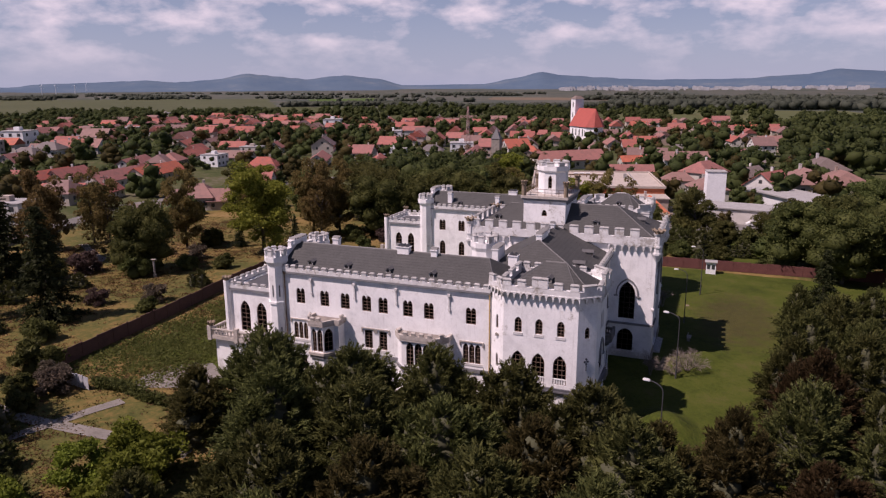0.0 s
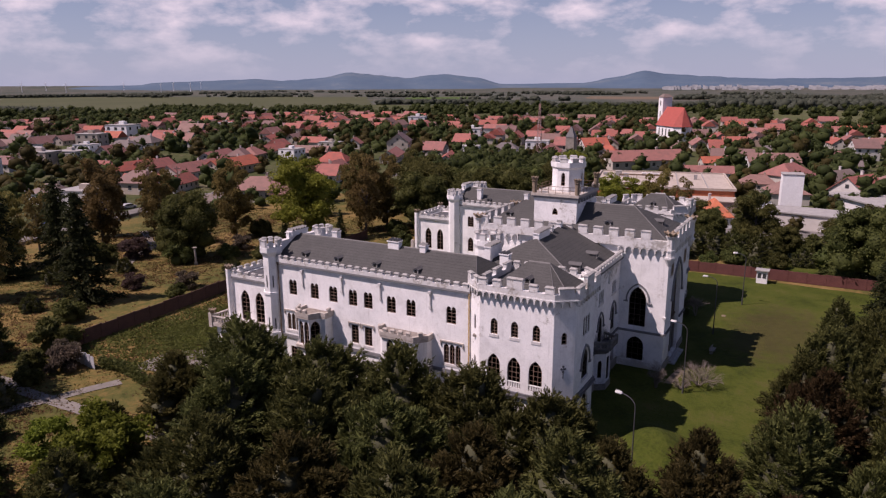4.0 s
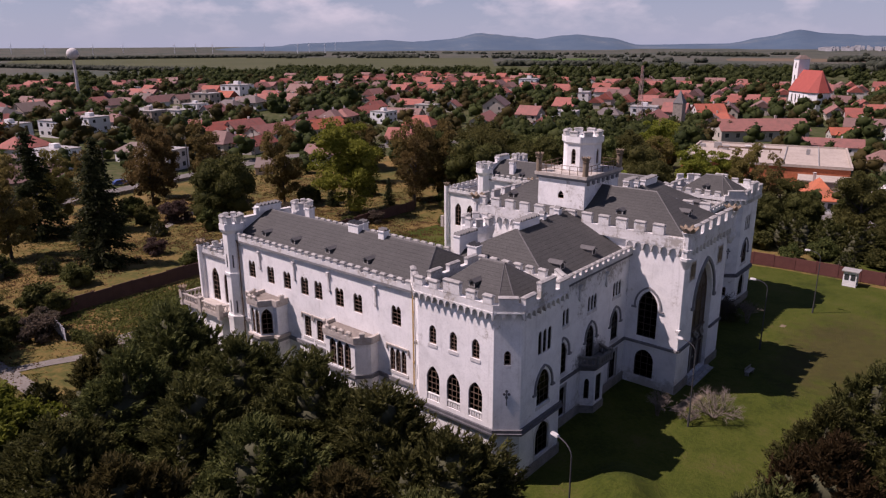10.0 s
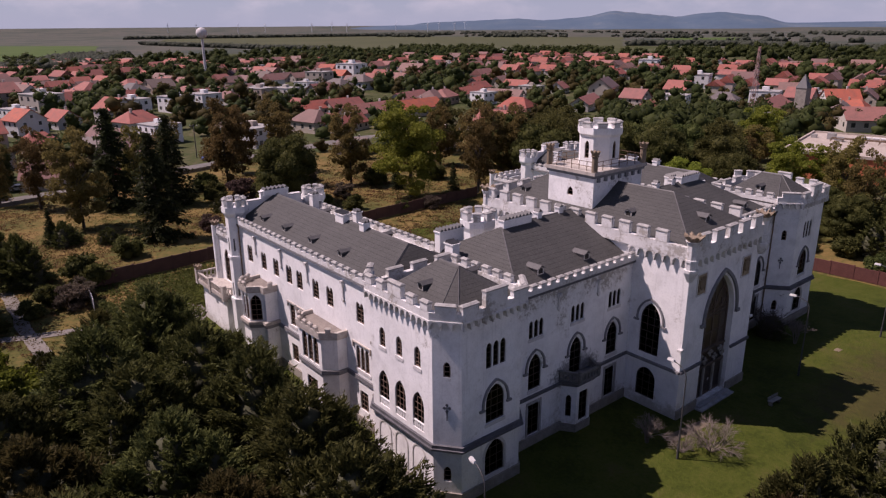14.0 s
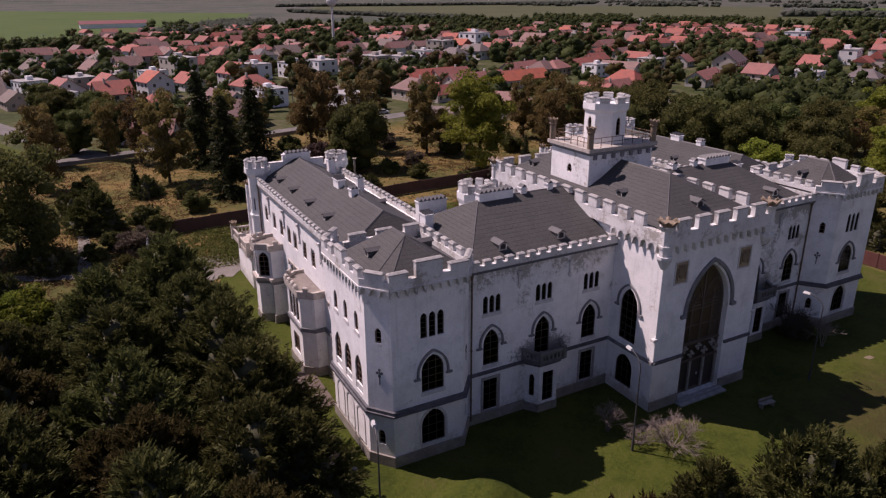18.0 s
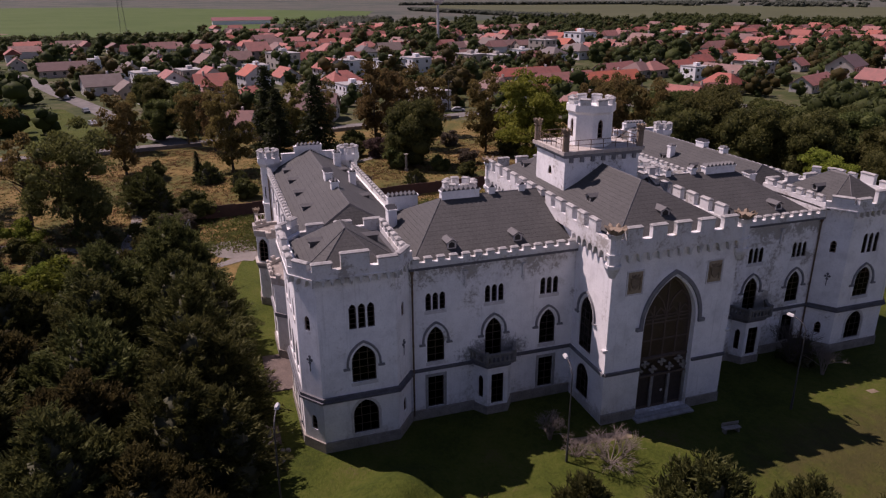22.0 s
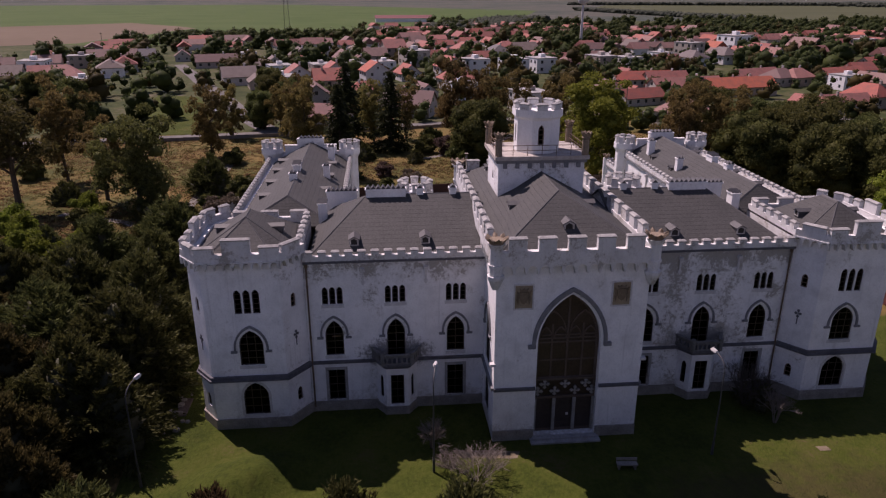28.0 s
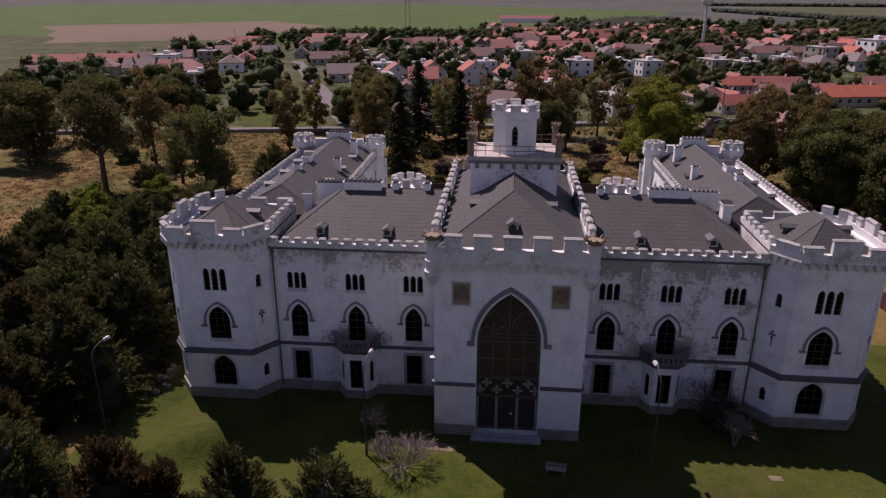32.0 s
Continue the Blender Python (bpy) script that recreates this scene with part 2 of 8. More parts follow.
def leafy(name, dark, light, tip, rough=0.6, hue=(0.075, 0.442), thin=0.46):
    m, n, l, b = mat(name)
    g = n.new("ShaderNodeNewGeometry")
    oi = n.new("ShaderNodeObjectInfo")
    f = noise_node(n, l, 0.45, 3.0, 0.6, "World")
    c = ramp(n, l, f, (0.3, dark), (0.7, light))
    fine = noise_node(n, l, 5.0, 3.0, 0.7, "World")
    c = mixc(n, l, ramp(n, l, fine, (0.42, (0.7, 0.7, 0.7)), (0.58, (0, 0, 0))), c, tuple(v * 0.45 for v in dark))
    c = mixc(n, l, ramp(n, l, g.outputs["Random Per Island"], (0.2, (0, 0, 0)), (1.0, (0.62, 0.62, 0.62))), c, tip)
    hs = n.new("ShaderNodeHueSaturation")
    l.new(c, hs.inputs["Color"])
    l.new(maths(n, l, "ADD", maths(n, l, "MULTIPLY", oi.outputs["Random"], hue[0]), hue[1]), hs.inputs["Hue"])
    l.new(maths(n, l, "ADD", maths(n, l, "MULTIPLY", oi.outputs["Random"], 0.45), 0.82), hs.inputs["Value"])
    l.new(hs.outputs[0], b.inputs["Base Color"])
    b.inputs["Roughness"].default_value = rough
    b.inputs["Specular IOR Level"].default_value = 0.08
    tr = n.new("ShaderNodeBsdfTranslucent")
    l.new(hs.outputs[0], tr.inputs["Color"])
    ms = n.new("ShaderNodeMixShader")
    ms.inputs[0].default_value = thin
    l.new(b.outputs[0], ms.inputs[1]); l.new(tr.outputs[0], ms.inputs[2])
    l.new(ms.outputs[0], n["Material Output"].inputs["Surface"])
    return m


STUCCO = stucco("white_plaster", 0.55, -0.028)
STUCCO_FRONT = stucco("white_plaster_damp", 1.95)
STUCCO_WORN = stucco("white_plaster_worn", 0.55, 0.03)
STUCCO_GREY = stucco("weathered_parapet_plaster", 0.55, 0.045, 0.82)
BAYROOF = simple("stained_bay_roof", (0.13, 0.11, 0.095), (0.26, 0.225, 0.20), 1.0, 0.95, 0.3)
CAP = simple("stained_merlon_cap", (0.19, 0.185, 0.18), (0.42, 0.41, 0.40), 1.4, 0.9, 0.3)
QUATRE = simple("grey_painted_wood", (0.20, 0.185, 0.17), (0.36, 0.34, 0.32), 2.0, 0.9, 0.2)
BROWNPANE = simple("dusty_brown_panes", (0.030, 0.019, 0.014), (0.062, 0.040, 0.030), 0.5, 0.35, 0.0)
COPING = simple("weathered_coping", (0.46, 0.45, 0.45), (0.68, 0.66, 0.65), 1.2, 0.9, 0.3)
DARKTRIM = simple("dark_weathered_trim", (0.06, 0.06, 0.07), (0.14, 0.14, 0.155), 1.5, 0.9, 0.3)
HOOD = simple("hood_stone", (0.12, 0.12, 0.13), (0.24, 0.24, 0.25), 1.5, 0.9, 0.2)
PLINTH = simple("plinth_stone", (0.15, 0.132, 0.112), (0.34, 0.31, 0.275), 0.9, 0.95, 0.4)
STONE = simple("balcony_stone", (0.28, 0.24, 0.21), (0.52, 0.475, 0.435), 2.2, 0.95, 0.4)
SLATE = slate("roof_slate", (0.042, 0.042, 0.041), (0.071, 0.070, 0.068))
RIDGE = simple("ridge_sheet", (0.055, 0.053, 0.055), (0.095, 0.093, 0.095), 2.0, 0.6, 0.1)
# one window wood in two tones: lighter for sunlit sides, darker for the shaded front
WOOD = simple("brown_window_wood", (0.10, 0.062, 0.045), (0.22, 0.148, 0.11), 3.0, 0.7, 0.2)
SHADEWOOD = simple("shaded_window_wood", (0.028, 0.019, 0.016), (0.060, 0.042, 0.035), 3.0, 0.7, 0.2)
# near-black colour for the shade inside the roof lights
OPENINGSHADE = simple("opening_shade", (0.012, 0.011, 0.011), (0.022, 0.020, 0.020), 2.0, 0.9, 0.1)
GATEWOOD = simple("old_gate_wood", (0.075, 0.052, 0.040), (0.135, 0.098, 0.076), 1.0, 0.75, 0.2)
DARKMETAL = simple("dark_tin", (0.05, 0.05, 0.055), (0.09, 0.09, 0.095), 2.0, 0.55, 0.1)
PIPE = simple("brown_downpipe", (0.10, 0.06, 0.035), (0.17, 0.11, 0.07), 2.0, 0.6, 0.1, metal=0.2)
OCHREPIPE = simple("ochre_downpipe", (0.42, 0.27, 0.10), (0.55, 0.37, 0.16), 2.0, 0.7, 0.1)
FLOWER = simple("fleuron_stone", (0.15, 0.115, 0.082), (0.29, 0.22, 0.155), 4.0, 0.9, 0.4)
ARMSDARK = simple("arms_shield_stone", (0.13, 0.095, 0.06), (0.24, 0.18, 0.12), 4.0, 0.9, 0.4)
BALCONY = simple("mouldy_balcony_stone", (0.07, 0.07, 0.07), (0.20, 0.195, 0.19), 1.6, 0.95, 0.4)
ARMS = simple("arms_sandstone", (0.24, 0.185, 0.125), (0.38, 0.30, 0.20), 3.0, 0.9, 0.4)
GLASS, n_, l_, b_ = mat("old_glass")
b_.inputs["Base Color"].default_value = (0.05, 0.045, 0.042, 1)
b_.inputs["Roughness"].default_value = 0.08
b_.inputs["Transmission Weight"].default_value = 1.0
b_.inputs["IOR"].default_value = 1.16
b_.inputs["Specular IOR Level"].default_value = 0.22
YEW = leafy("yew_foliage", (0.050, 0.058, 0.019), (0.088, 0.097, 0.031), (0.146, 0.150, 0.048), hue=(0.03, 0.482), thin=0.34)
GREENLEAF = leafy("broad_foliage", (0.056, 0.069, 0.022), (0.098, 0.112, 0.034), (0.148, 0.154, 0.050), hue=(0.055, 0.470))
OAKLEAF = leafy("olive_oak_foliage", (0.068, 0.070, 0.024), (0.112, 0.108, 0.034), (0.158, 0.148, 0.048), hue=(0.055, 0.470))
YELLOWLEAF = leafy("yellowing_foliage", (0.145, 0.175, 0.026), (0.24, 0.265, 0.042), (0.34, 0.35, 0.062), hue=(0.03, 0.492))
RUSTLEAF = leafy("rusty_foliage", (0.125, 0.098, 0.036), (0.205, 0.150, 0.056), (0.27, 0.195, 0.076), hue=(0.05, 0.484))
CONLEAF = leafy("spruce_needles", (0.022, 0.029, 0.013), (0.040, 0.049, 0.020), (0.070, 0.077, 0.031), hue=(0.03, 0.485))
DEADTWIG = simple("grey_twigs", (0.12, 0.098, 0.084), (0.23, 0.19, 0.165), 2.0, 0.95, 0.2)
BARK = simple("bark", (0.045, 0.035, 0.028), (0.09, 0.072, 0.058), 3.0, 0.95, 0.5)

# ---- building tools ----
from mathutils.geometry import tessellate_polygon


class MB:
    """Collects the faces of one mesh; side -1 mirrors it across the house's long axis."""

    def __init__(self, side=1):
        self.v, self.f, self.m, self.s = [], [], [], side

    def add(self, verts, faces, mi=0):
        o = len(self.v)
        self.v += [(x, y * self.s, z) for x, y, z in verts]
        for f in faces:
            self.f.append([o + i for i in (f if self.s > 0 else f[::-1])])
            self.m.append(mi)

    def box(self, x0, y0, z0, x1, y1, z1, mi=0):
        self.add([(x0, y0, z0), (x1, y0, z0), (x1, y1, z0), (x0, y1, z0), (x0, y0, z1), (x1, y0, z1), (x1, y1, z1), (x0, y1, z1)],
                 [(0, 3, 2, 1), (4, 5, 6, 7), (0, 1, 5, 4), (1, 2, 6, 5), (2, 3, 7, 6), (3, 0, 4, 7)], mi)

    def prism(self, poly, z0, z1, mi=0, top=None):
        """A solid on a counter-clockwise plan; top: the plan at z1, where it tapers."""
        n = len(poly)
        top = top or poly
        self.add([(x, y, z0) for x, y in poly] + [(x, y, z1) for x, y in top],
                 [tuple(range(n))[::-1], tuple(range(n, 2 * n))] + [(i, (i + 1) % n, n + (i + 1) % n, n + i) for i in range(n)], mi)

    def ring(self, outer, inner, z0, z1, closed=True, mi=0):
        n = len(outer)
        vs = [(*p, z0) for p in outer] + [(*p, z0) for p in inner] + [(*p, z1) for p in outer] + [(*p, z1) for p in inner]
        fs = []
        for i in range(n if closed else n - 1):
            j = (i + 1) % n
            fs += [(i, j, 2 * n + j, 2 * n + i), (n + j, n + i, 3 * n + i, 3 * n + j), (2 * n + i, 2 * n + j, 3 * n + j, 3 * n + i), (j, i, n + i, n + j)]
        if not closed:
            e = n - 1
            fs += [(0, 2 * n, 3 * n, n), (e, n + e, 3 * n + e, 2 * n + e)]
        self.add(vs, fs, mi)

    def slab(self, place, outline, d0, d1, holes=(), mi=0):
        """A plate with holes: outline and holes in (u, z), set into the world by place(u, z, depth) between the depths d0 (front) and d1."""
        loops = [outline, *holes]
        flat = [p for lp in loops for p in lp]
        tris = tessellate_polygon([[Vector((u, z, 0)) for u, z in lp] for lp in loops])
        n = len(flat)
        vs = [place(u, z, d0) for u, z in flat] + [place(u, z, d1) for u, z in flat]
        fs = []
        for t in tris:
            a, b, c = (flat[i] for i in t)
            if (b[0] - a[0]) * (c[1] - a[1]) - (b[1] - a[1]) * (c[0] - a[0]) < 0:
                t = t[::-1]
            fs += [tuple(t), tuple(n + i for i in t[::-1])]
        o = 0
        for k, lp in enumerate(loops):
            area = sum(lp[i][0] * lp[(i + 1) % len(lp)][1] - lp[(i + 1) % len(lp)][0] * lp[i][1] for i in range(len(lp)))
            for i in range(len(lp)):
                a, b = o + i, o + (i + 1) % len(lp)
                if (area < 0) != (k > 0):
                    a, b = b, a
                fs.append((b, a, n + a, n + b))
            o += len(lp)
        self.add(vs, fs, mi)


def part(name, mb, mats, parent=None, label="", smooth=False):
    me = mb
    if isinstance(mb, MB):
        me = bpy.data.meshes.new(name)
        me.from_pydata(mb.v, [], mb.f)
        for mt in mats if isinstance(mats, (list, tuple)) else [mats]:
            me.materials.append(mt)
        me.polygons.foreach_set("material_index", mb.m)
        if smooth:
            me.polygons.foreach_set("use_smooth", [True] * len(me.polygons))
        me.update()
    ob = new(name, me)
    ob.parent = parent
    if label:
        tagged(ob, label)
    return ob


def thing(name, x, y, z, label, category, group="", kind="", rz=0):
    e = new(name)
    e.empty_display_size = 0.3
    e.matrix_world = pose(x, y, z, 0, 0, rz)
    return tagged(e, label, category, group, kind)


def lancet(c, w, z0, z1, rise=None, n=5):
    a = w / 2
    h = min(max(rise or w * 0.95, a * 1.001), z1 - z0)
    d = (h * h - a * a) / (2 * a)
    r = a + d
    top = math.acos(d / r)
    arc = [(r * math.cos(top * i / n) - d, r * math.sin(top * i / n)) for i in range(n + 1)]
    return [(c - a, z0), (c + a, z0)] + [(c + u, z1 - h + z) for u, z in arc] + [(c - u, z1 - h + z) for u, z in arc[-2::-1]]


def rect(c, w, z0, z1):
    return [(c - w / 2, z0), (c + w / 2, z0), (c + w / 2, z1), (c - w / 2, z1)]


def inset(lp, d):
    """A smaller copy of a convex counter-clockwise loop."""
    out, n = [], len(lp)
    for i in range(n):
        p, q, r = Vector(lp[i - 1]), Vector(lp[i]), Vector(lp[(i + 1) % n])
        e, f = (q - p), (r - q)
        if e.length < 1e-6 or f.length < 1e-6:
            out.append(tuple(q))
            continue
        e.normalize(), f.normalize()
        a, b = Vector((-e.y, e.x)), Vector((-f.y, f.x))
        k = a + b
        out.append(tuple(q + k * (d / max(0.25, k.dot(a)))))
    return out


def offset_line(pts, d, closed=False):
    """Moves a plan line to its right by d."""
    out, n = [], len(pts)
    for i in range(n):
        q = Vector(pts[i])
        p = Vector(pts[i - 1]) if (i or closed) else None
        r = Vector(pts[(i + 1) % n]) if (i < n - 1 or closed) else None
        e = (q - p).normalized() if p is not None else (r - q).normalized()
        f = (r - q).normalized() if r is not None else e
        a, b = Vector((e.y, -e.x)), Vector((f.y, -f.x))
        k = a + b
        out.append(tuple(q + k * (d / max(0.3, k.dot(a)))))
    return out


def frame_of(p0, p1):
    """place(u, z, depth) for a wall that runs from p0 to p1, its outside to the right."""
    a, b = Vector(p0), Vector(p1)
    e = (b - a).normalized()
    r = Vector((e.y, -e.x))
    return lambda u, z, d=0.0: (a.x + e.x * u - r.x * d, a.y + e.y * u - r.y * d, z)


def octagon(cx, cy, r, n=8, turn=22.5):
    return [(cx + r * math.cos(radians(turn + 360 * i / n)), cy + r * math.sin(radians(turn + 360 * i / n))) for i in range(n)]

# ---- the manor house ----
manor = thing("manor_house", 0, 0, 0, "white plastered neo-gothic manor house with battlements and dark slate roofs", "manor house")


def put_window(place, lp, side, bars=(1, 3), depth=0.15, glass=True, name="window", wood=None, parent=None):
    """A wooden frame, its glazing bars and its pane, in the opening lp of a wall."""
    us, zs = [p[0] for p in lp], [p[1] for p in lp]
    u0, u1, z0, z1 = min(us), max(us), min(zs), max(zs)
    inner = inset(lp, 0.09)
    mb = MB(side)
    mb.slab(place, lp, depth - 0.05, depth + 0.07, [inner])
    win = part(name, mb, wood or WOOD, parent or manor)
    bw = 0.055
    wood_ = wood or WOOD

    def half_width(z):
        best = 0
        for i in range(len(inner)):
            (a, b), (c, d) = inner[i], inner[(i + 1) % len(inner)]
            if (b - z) * (d - z) <= 0 and abs(b - d) > 1e-6:
                best = max(best, abs(a + (c - a) * (z - b) / (d - b) - (u0 + u1) / 2))
        return best
    nv, nh = bars
    c = (u0 + u1) / 2
    for i in range(nv):
        u = u0 + (u1 - u0) * (i + 1) / (nv + 1)
        k = abs(u - c)
        zt = z1 - 0.12
        while zt > z0 and half_width(zt) < k + bw:
            zt -= 0.06
        gb = MB(side)
        gb.slab(place, [(u - bw / 2, z0 + 0.07), (u + bw / 2, z0 + 0.07), (u + bw / 2, zt), (u - bw / 2, zt)], depth - 0.03, depth + 0.05)
        part("glazing_bar", gb, wood_, win)
    for i in range(nh):
        z = z0 + (z1 - z0) * (i + 1) / (nh + 1)
        h = half_width(z) + 0.02
        if h > 0.1:
            gb = MB(side)
            gb.slab(place, [(c - h, z - bw / 2), (c + h, z - bw / 2), (c + h, z + bw / 2), (c - h, z + bw / 2)], depth - 0.025, depth + 0.045)
            part("glazing_bar", gb, wood_, win)
    if glass:
        p = MB(side)
        p.slab(place, inset(lp, 0.05), depth + 0.005, depth + 0.017)
        part("pane", p, GLASS, win, "dark dusty window glass")
    return win


def hood(place, c, w, z0, z1, side, mat_=None, drop=0.25):
    """A moulding round the head of a pointed opening, with stopped ends."""
    a = lancet(c, w + 0.84, z0, z1 + 0.48, (w + 0.84) * 0.72, 7)[2:]
    b = lancet(c, w + 0.50, z0, z1 + 0.29, (w + 0.50) * 0.74, 7)[2:]
    lo = a[0][1] - drop
    ol = [(a[0][0], lo)] + a + [(a[-1][0], lo), (b[-1][0], lo)] + b[::-1] + [(b[0][0], lo)]
    mb = MB(side)
    mb.slab(place, ol, -0.14, 0.0)
    mb.slab(place, [(a[0][0] - 0.26, lo - 0.16), (a[0][0] + 0.26, lo - 0.16), (a[0][0] + 0.26, lo), (a[0][0] - 0.26, lo)][::1], -0.17, 0.0)
    mb.slab(place, [(a[-1][0] - 0.26, lo - 0.16), (a[-1][0] + 0.26, lo - 0.16), (a[-1][0] + 0.26, lo), (a[-1][0] - 0.26, lo)], -0.17, 0.0)
    part("hood_mould", mb, mat_ or HOOD, manor, "grey stone hood mould")


def band(pts, side, z0, z1, proud, name, m, parent=None, closed=False, back=0.0):
    mb = MB(side)
    mb.ring(offset_line(pts, proud, closed), offset_line(pts, -back, closed), z0, z1, closed)
    return part(name, mb, m, parent or manor)


MERLONS = {}


def merlon_mesh(w, h, t, m=None):
    key = (round(w, 2), round(h, 2), round(t, 2), m.name if m else "")
    if key not in MERLONS:
        mb = MB()
        mb.box(-w / 2, -t / 2, -0.03, w / 2, t / 2, h - 0.14, 0)
        e = 0.05
        mb.prism([(-w / 2 - e, -t / 2 - e), (w / 2 + e, -t / 2 - e), (w / 2 + e, t / 2 + e), (-w / 2 - e, t / 2 + e)], h - 0.14, h - 0.05, 1)
        mb.prism([(-w / 2 - e, -t / 2 - e), (w / 2 + e, -t / 2 - e), (w / 2 + e, t / 2 + e), (-w / 2 - e, t / 2 + e)], h - 0.05, h + 0.06, 1,
                 [(-w / 2 + 0.05, -0.06), (w / 2 - 0.05, -0.06), (w / 2 - 0.05, 0.06), (-w / 2 + 0.05, 0.06)])
        first_one = part("merlon", mb, [m or STUCCO_GREY, m or CAP])
        MERLONS[key] = first_one.data
        bpy.data.objects.remove(first_one)
    return MERLONS[key]


def merlons(parent, p0, p1, side, z, centres, w, h, t, d, m=None):
    """Merlons along a wall from p0 to p1 at the given distances, the wall's outer face at d inside the line."""
    pl = frame_of(p0, p1)
    ang = math.atan2((p1[1] - p0[1]) * side, p1[0] - p0[0])
    for c in centres:
        x, y, _ = pl(c, 0, d + t / 2)
        ob = part("merlon", merlon_mesh(w, h, t, m), None, parent)
        ob.matrix_basis = pose(x, y * side, z, 0, 0, math.degrees(ang))


def even(length, pitch, margin=0.0):
    n = max(1, round((length - 2 * margin) / pitch))
    return [margin + (length - 2 * margin) * (i + 0.5) / n for i in range(n)]


def corbels(p0, p1, side, z0, z1, proud, pitch, name="corbel_table", lo=0.0, hi=0.0):
    """A row of little arches on brackets that carries a parapet forward."""
    pl = frame_of(p0, p1)
    L = (Vector(p1) - Vector(p0)).length
    n = max(2, round((L + lo + hi) / pitch))
    st = (L + lo + hi) / n
    zs = z0 + (z1 - z0) * 0.42
    ol = [(L + hi, z1), (-lo, z1)]
    for i in range(n):
        a = -lo + i * st
        k, r = st * 0.12, st * 0.40
        ol += [(a, z0 + 0.12), (a + k * 0.4, z0), (a + k, zs)]
        for j in range(1, 6):
            t = math.pi * j / 6
            ol.append((a + st / 2 - r * math.cos(t), zs + (z1 - zs) * 0.75 * math.sin(t)))
        ol += [(a + st - k, zs), (a + st - k * 0.4, z0)]
    ol.append((L + hi, z0 + 0.12))
    mb = MB(side)
    mb.slab(pl, ol, -proud, 0.0)
    part(name, mb, STUCCO_GREY, manor)


def downpipe(x, y, z0, z1, m, side, r=0.075):
    mb = MB(side)
    mb.prism(octagon(x, y, r, 6), z0, z1)
    for z in (z0 + 2, (z0 + z1) / 2, z1 - 2):
        mb.prism(octagon(x, y, r * 1.5, 6), z, z + 0.08)
    mb.prism(octagon(x, y, r * 1.3, 6), z1 - 0.35, z1, 0, octagon(x, y, r * 2.4, 6))
    part("downpipe", mb, m, manor, "long rain downpipe with clamps")


def spout(place, u, z0, z1, side):
    """A stub pipe with a square head, that drips down the wall."""
    mb = MB(side)
    mb.slab(place, rect(u, 0.34, z1 - 0.28, z1), -0.30, 0.0)
    mb.slab(place, rect(u, 0.16, z0 + 0.25, z1 - 0.28), -0.14, 0.0)
    mb.slab(place, [(u - 0.15, z0 + 0.25), (u, z0), (u + 0.15, z0 + 0.25), (u + 0.15, z0 + 0.38), (u - 0.15, z0 + 0.38)], -0.17, 0.0)
    part("rain_spout", mb, COPING, manor)


def chimney(x, y, z0, z1, lx, ly, side, pots=4, name="chimney"):
    mb = MB(side)
    mb.box(x - lx / 2, y - ly / 2, z0, x + lx / 2, y + ly / 2, z1 - 0.12)
    mb.box(x - lx / 2 - 0.08, y - ly / 2 - 0.08, z1 - 0.12, x + lx / 2 + 0.08, y + ly / 2 + 0.08, z1)
    ch = part(name, mb, STUCCO, manor, "white plastered chimney stack")
    along_y = ly >= lx
    L = max(lx, ly)
    for i in range(pots):
        caps = MB(side)
        c = -L / 2 + L * (i + 0.5) / pots
        w = L / pots * 0.5
        cx, cy = (x, y + c) if along_y else (x + c, y)
        t = min(lx, ly) / 2 + 0.05
        q = [(-w, 0.0), (w, 0.0), (0, 0.28)]
        if along_y:
            caps.add([(cx - t, cy + a, z1 + b) for a, b in q] + [(cx + t, cy + a, z1 + b) for a, b in q], [(0, 2, 1), (3, 4, 5), (0, 1, 4, 3), (1, 2, 5, 4), (2, 0, 3, 5)])
        else:
            caps.add([(cx + a, cy + t, z1 + b) for a, b in q] + [(cx + a, cy - t, z1 + b) for a, b in q], [(0, 2, 1), (3, 4, 5), (0, 1, 4, 3), (1, 2, 5, 4), (2, 0, 3, 5)])
        part("cap", caps, DARKMETAL, ch, "dark tin chimney cap")


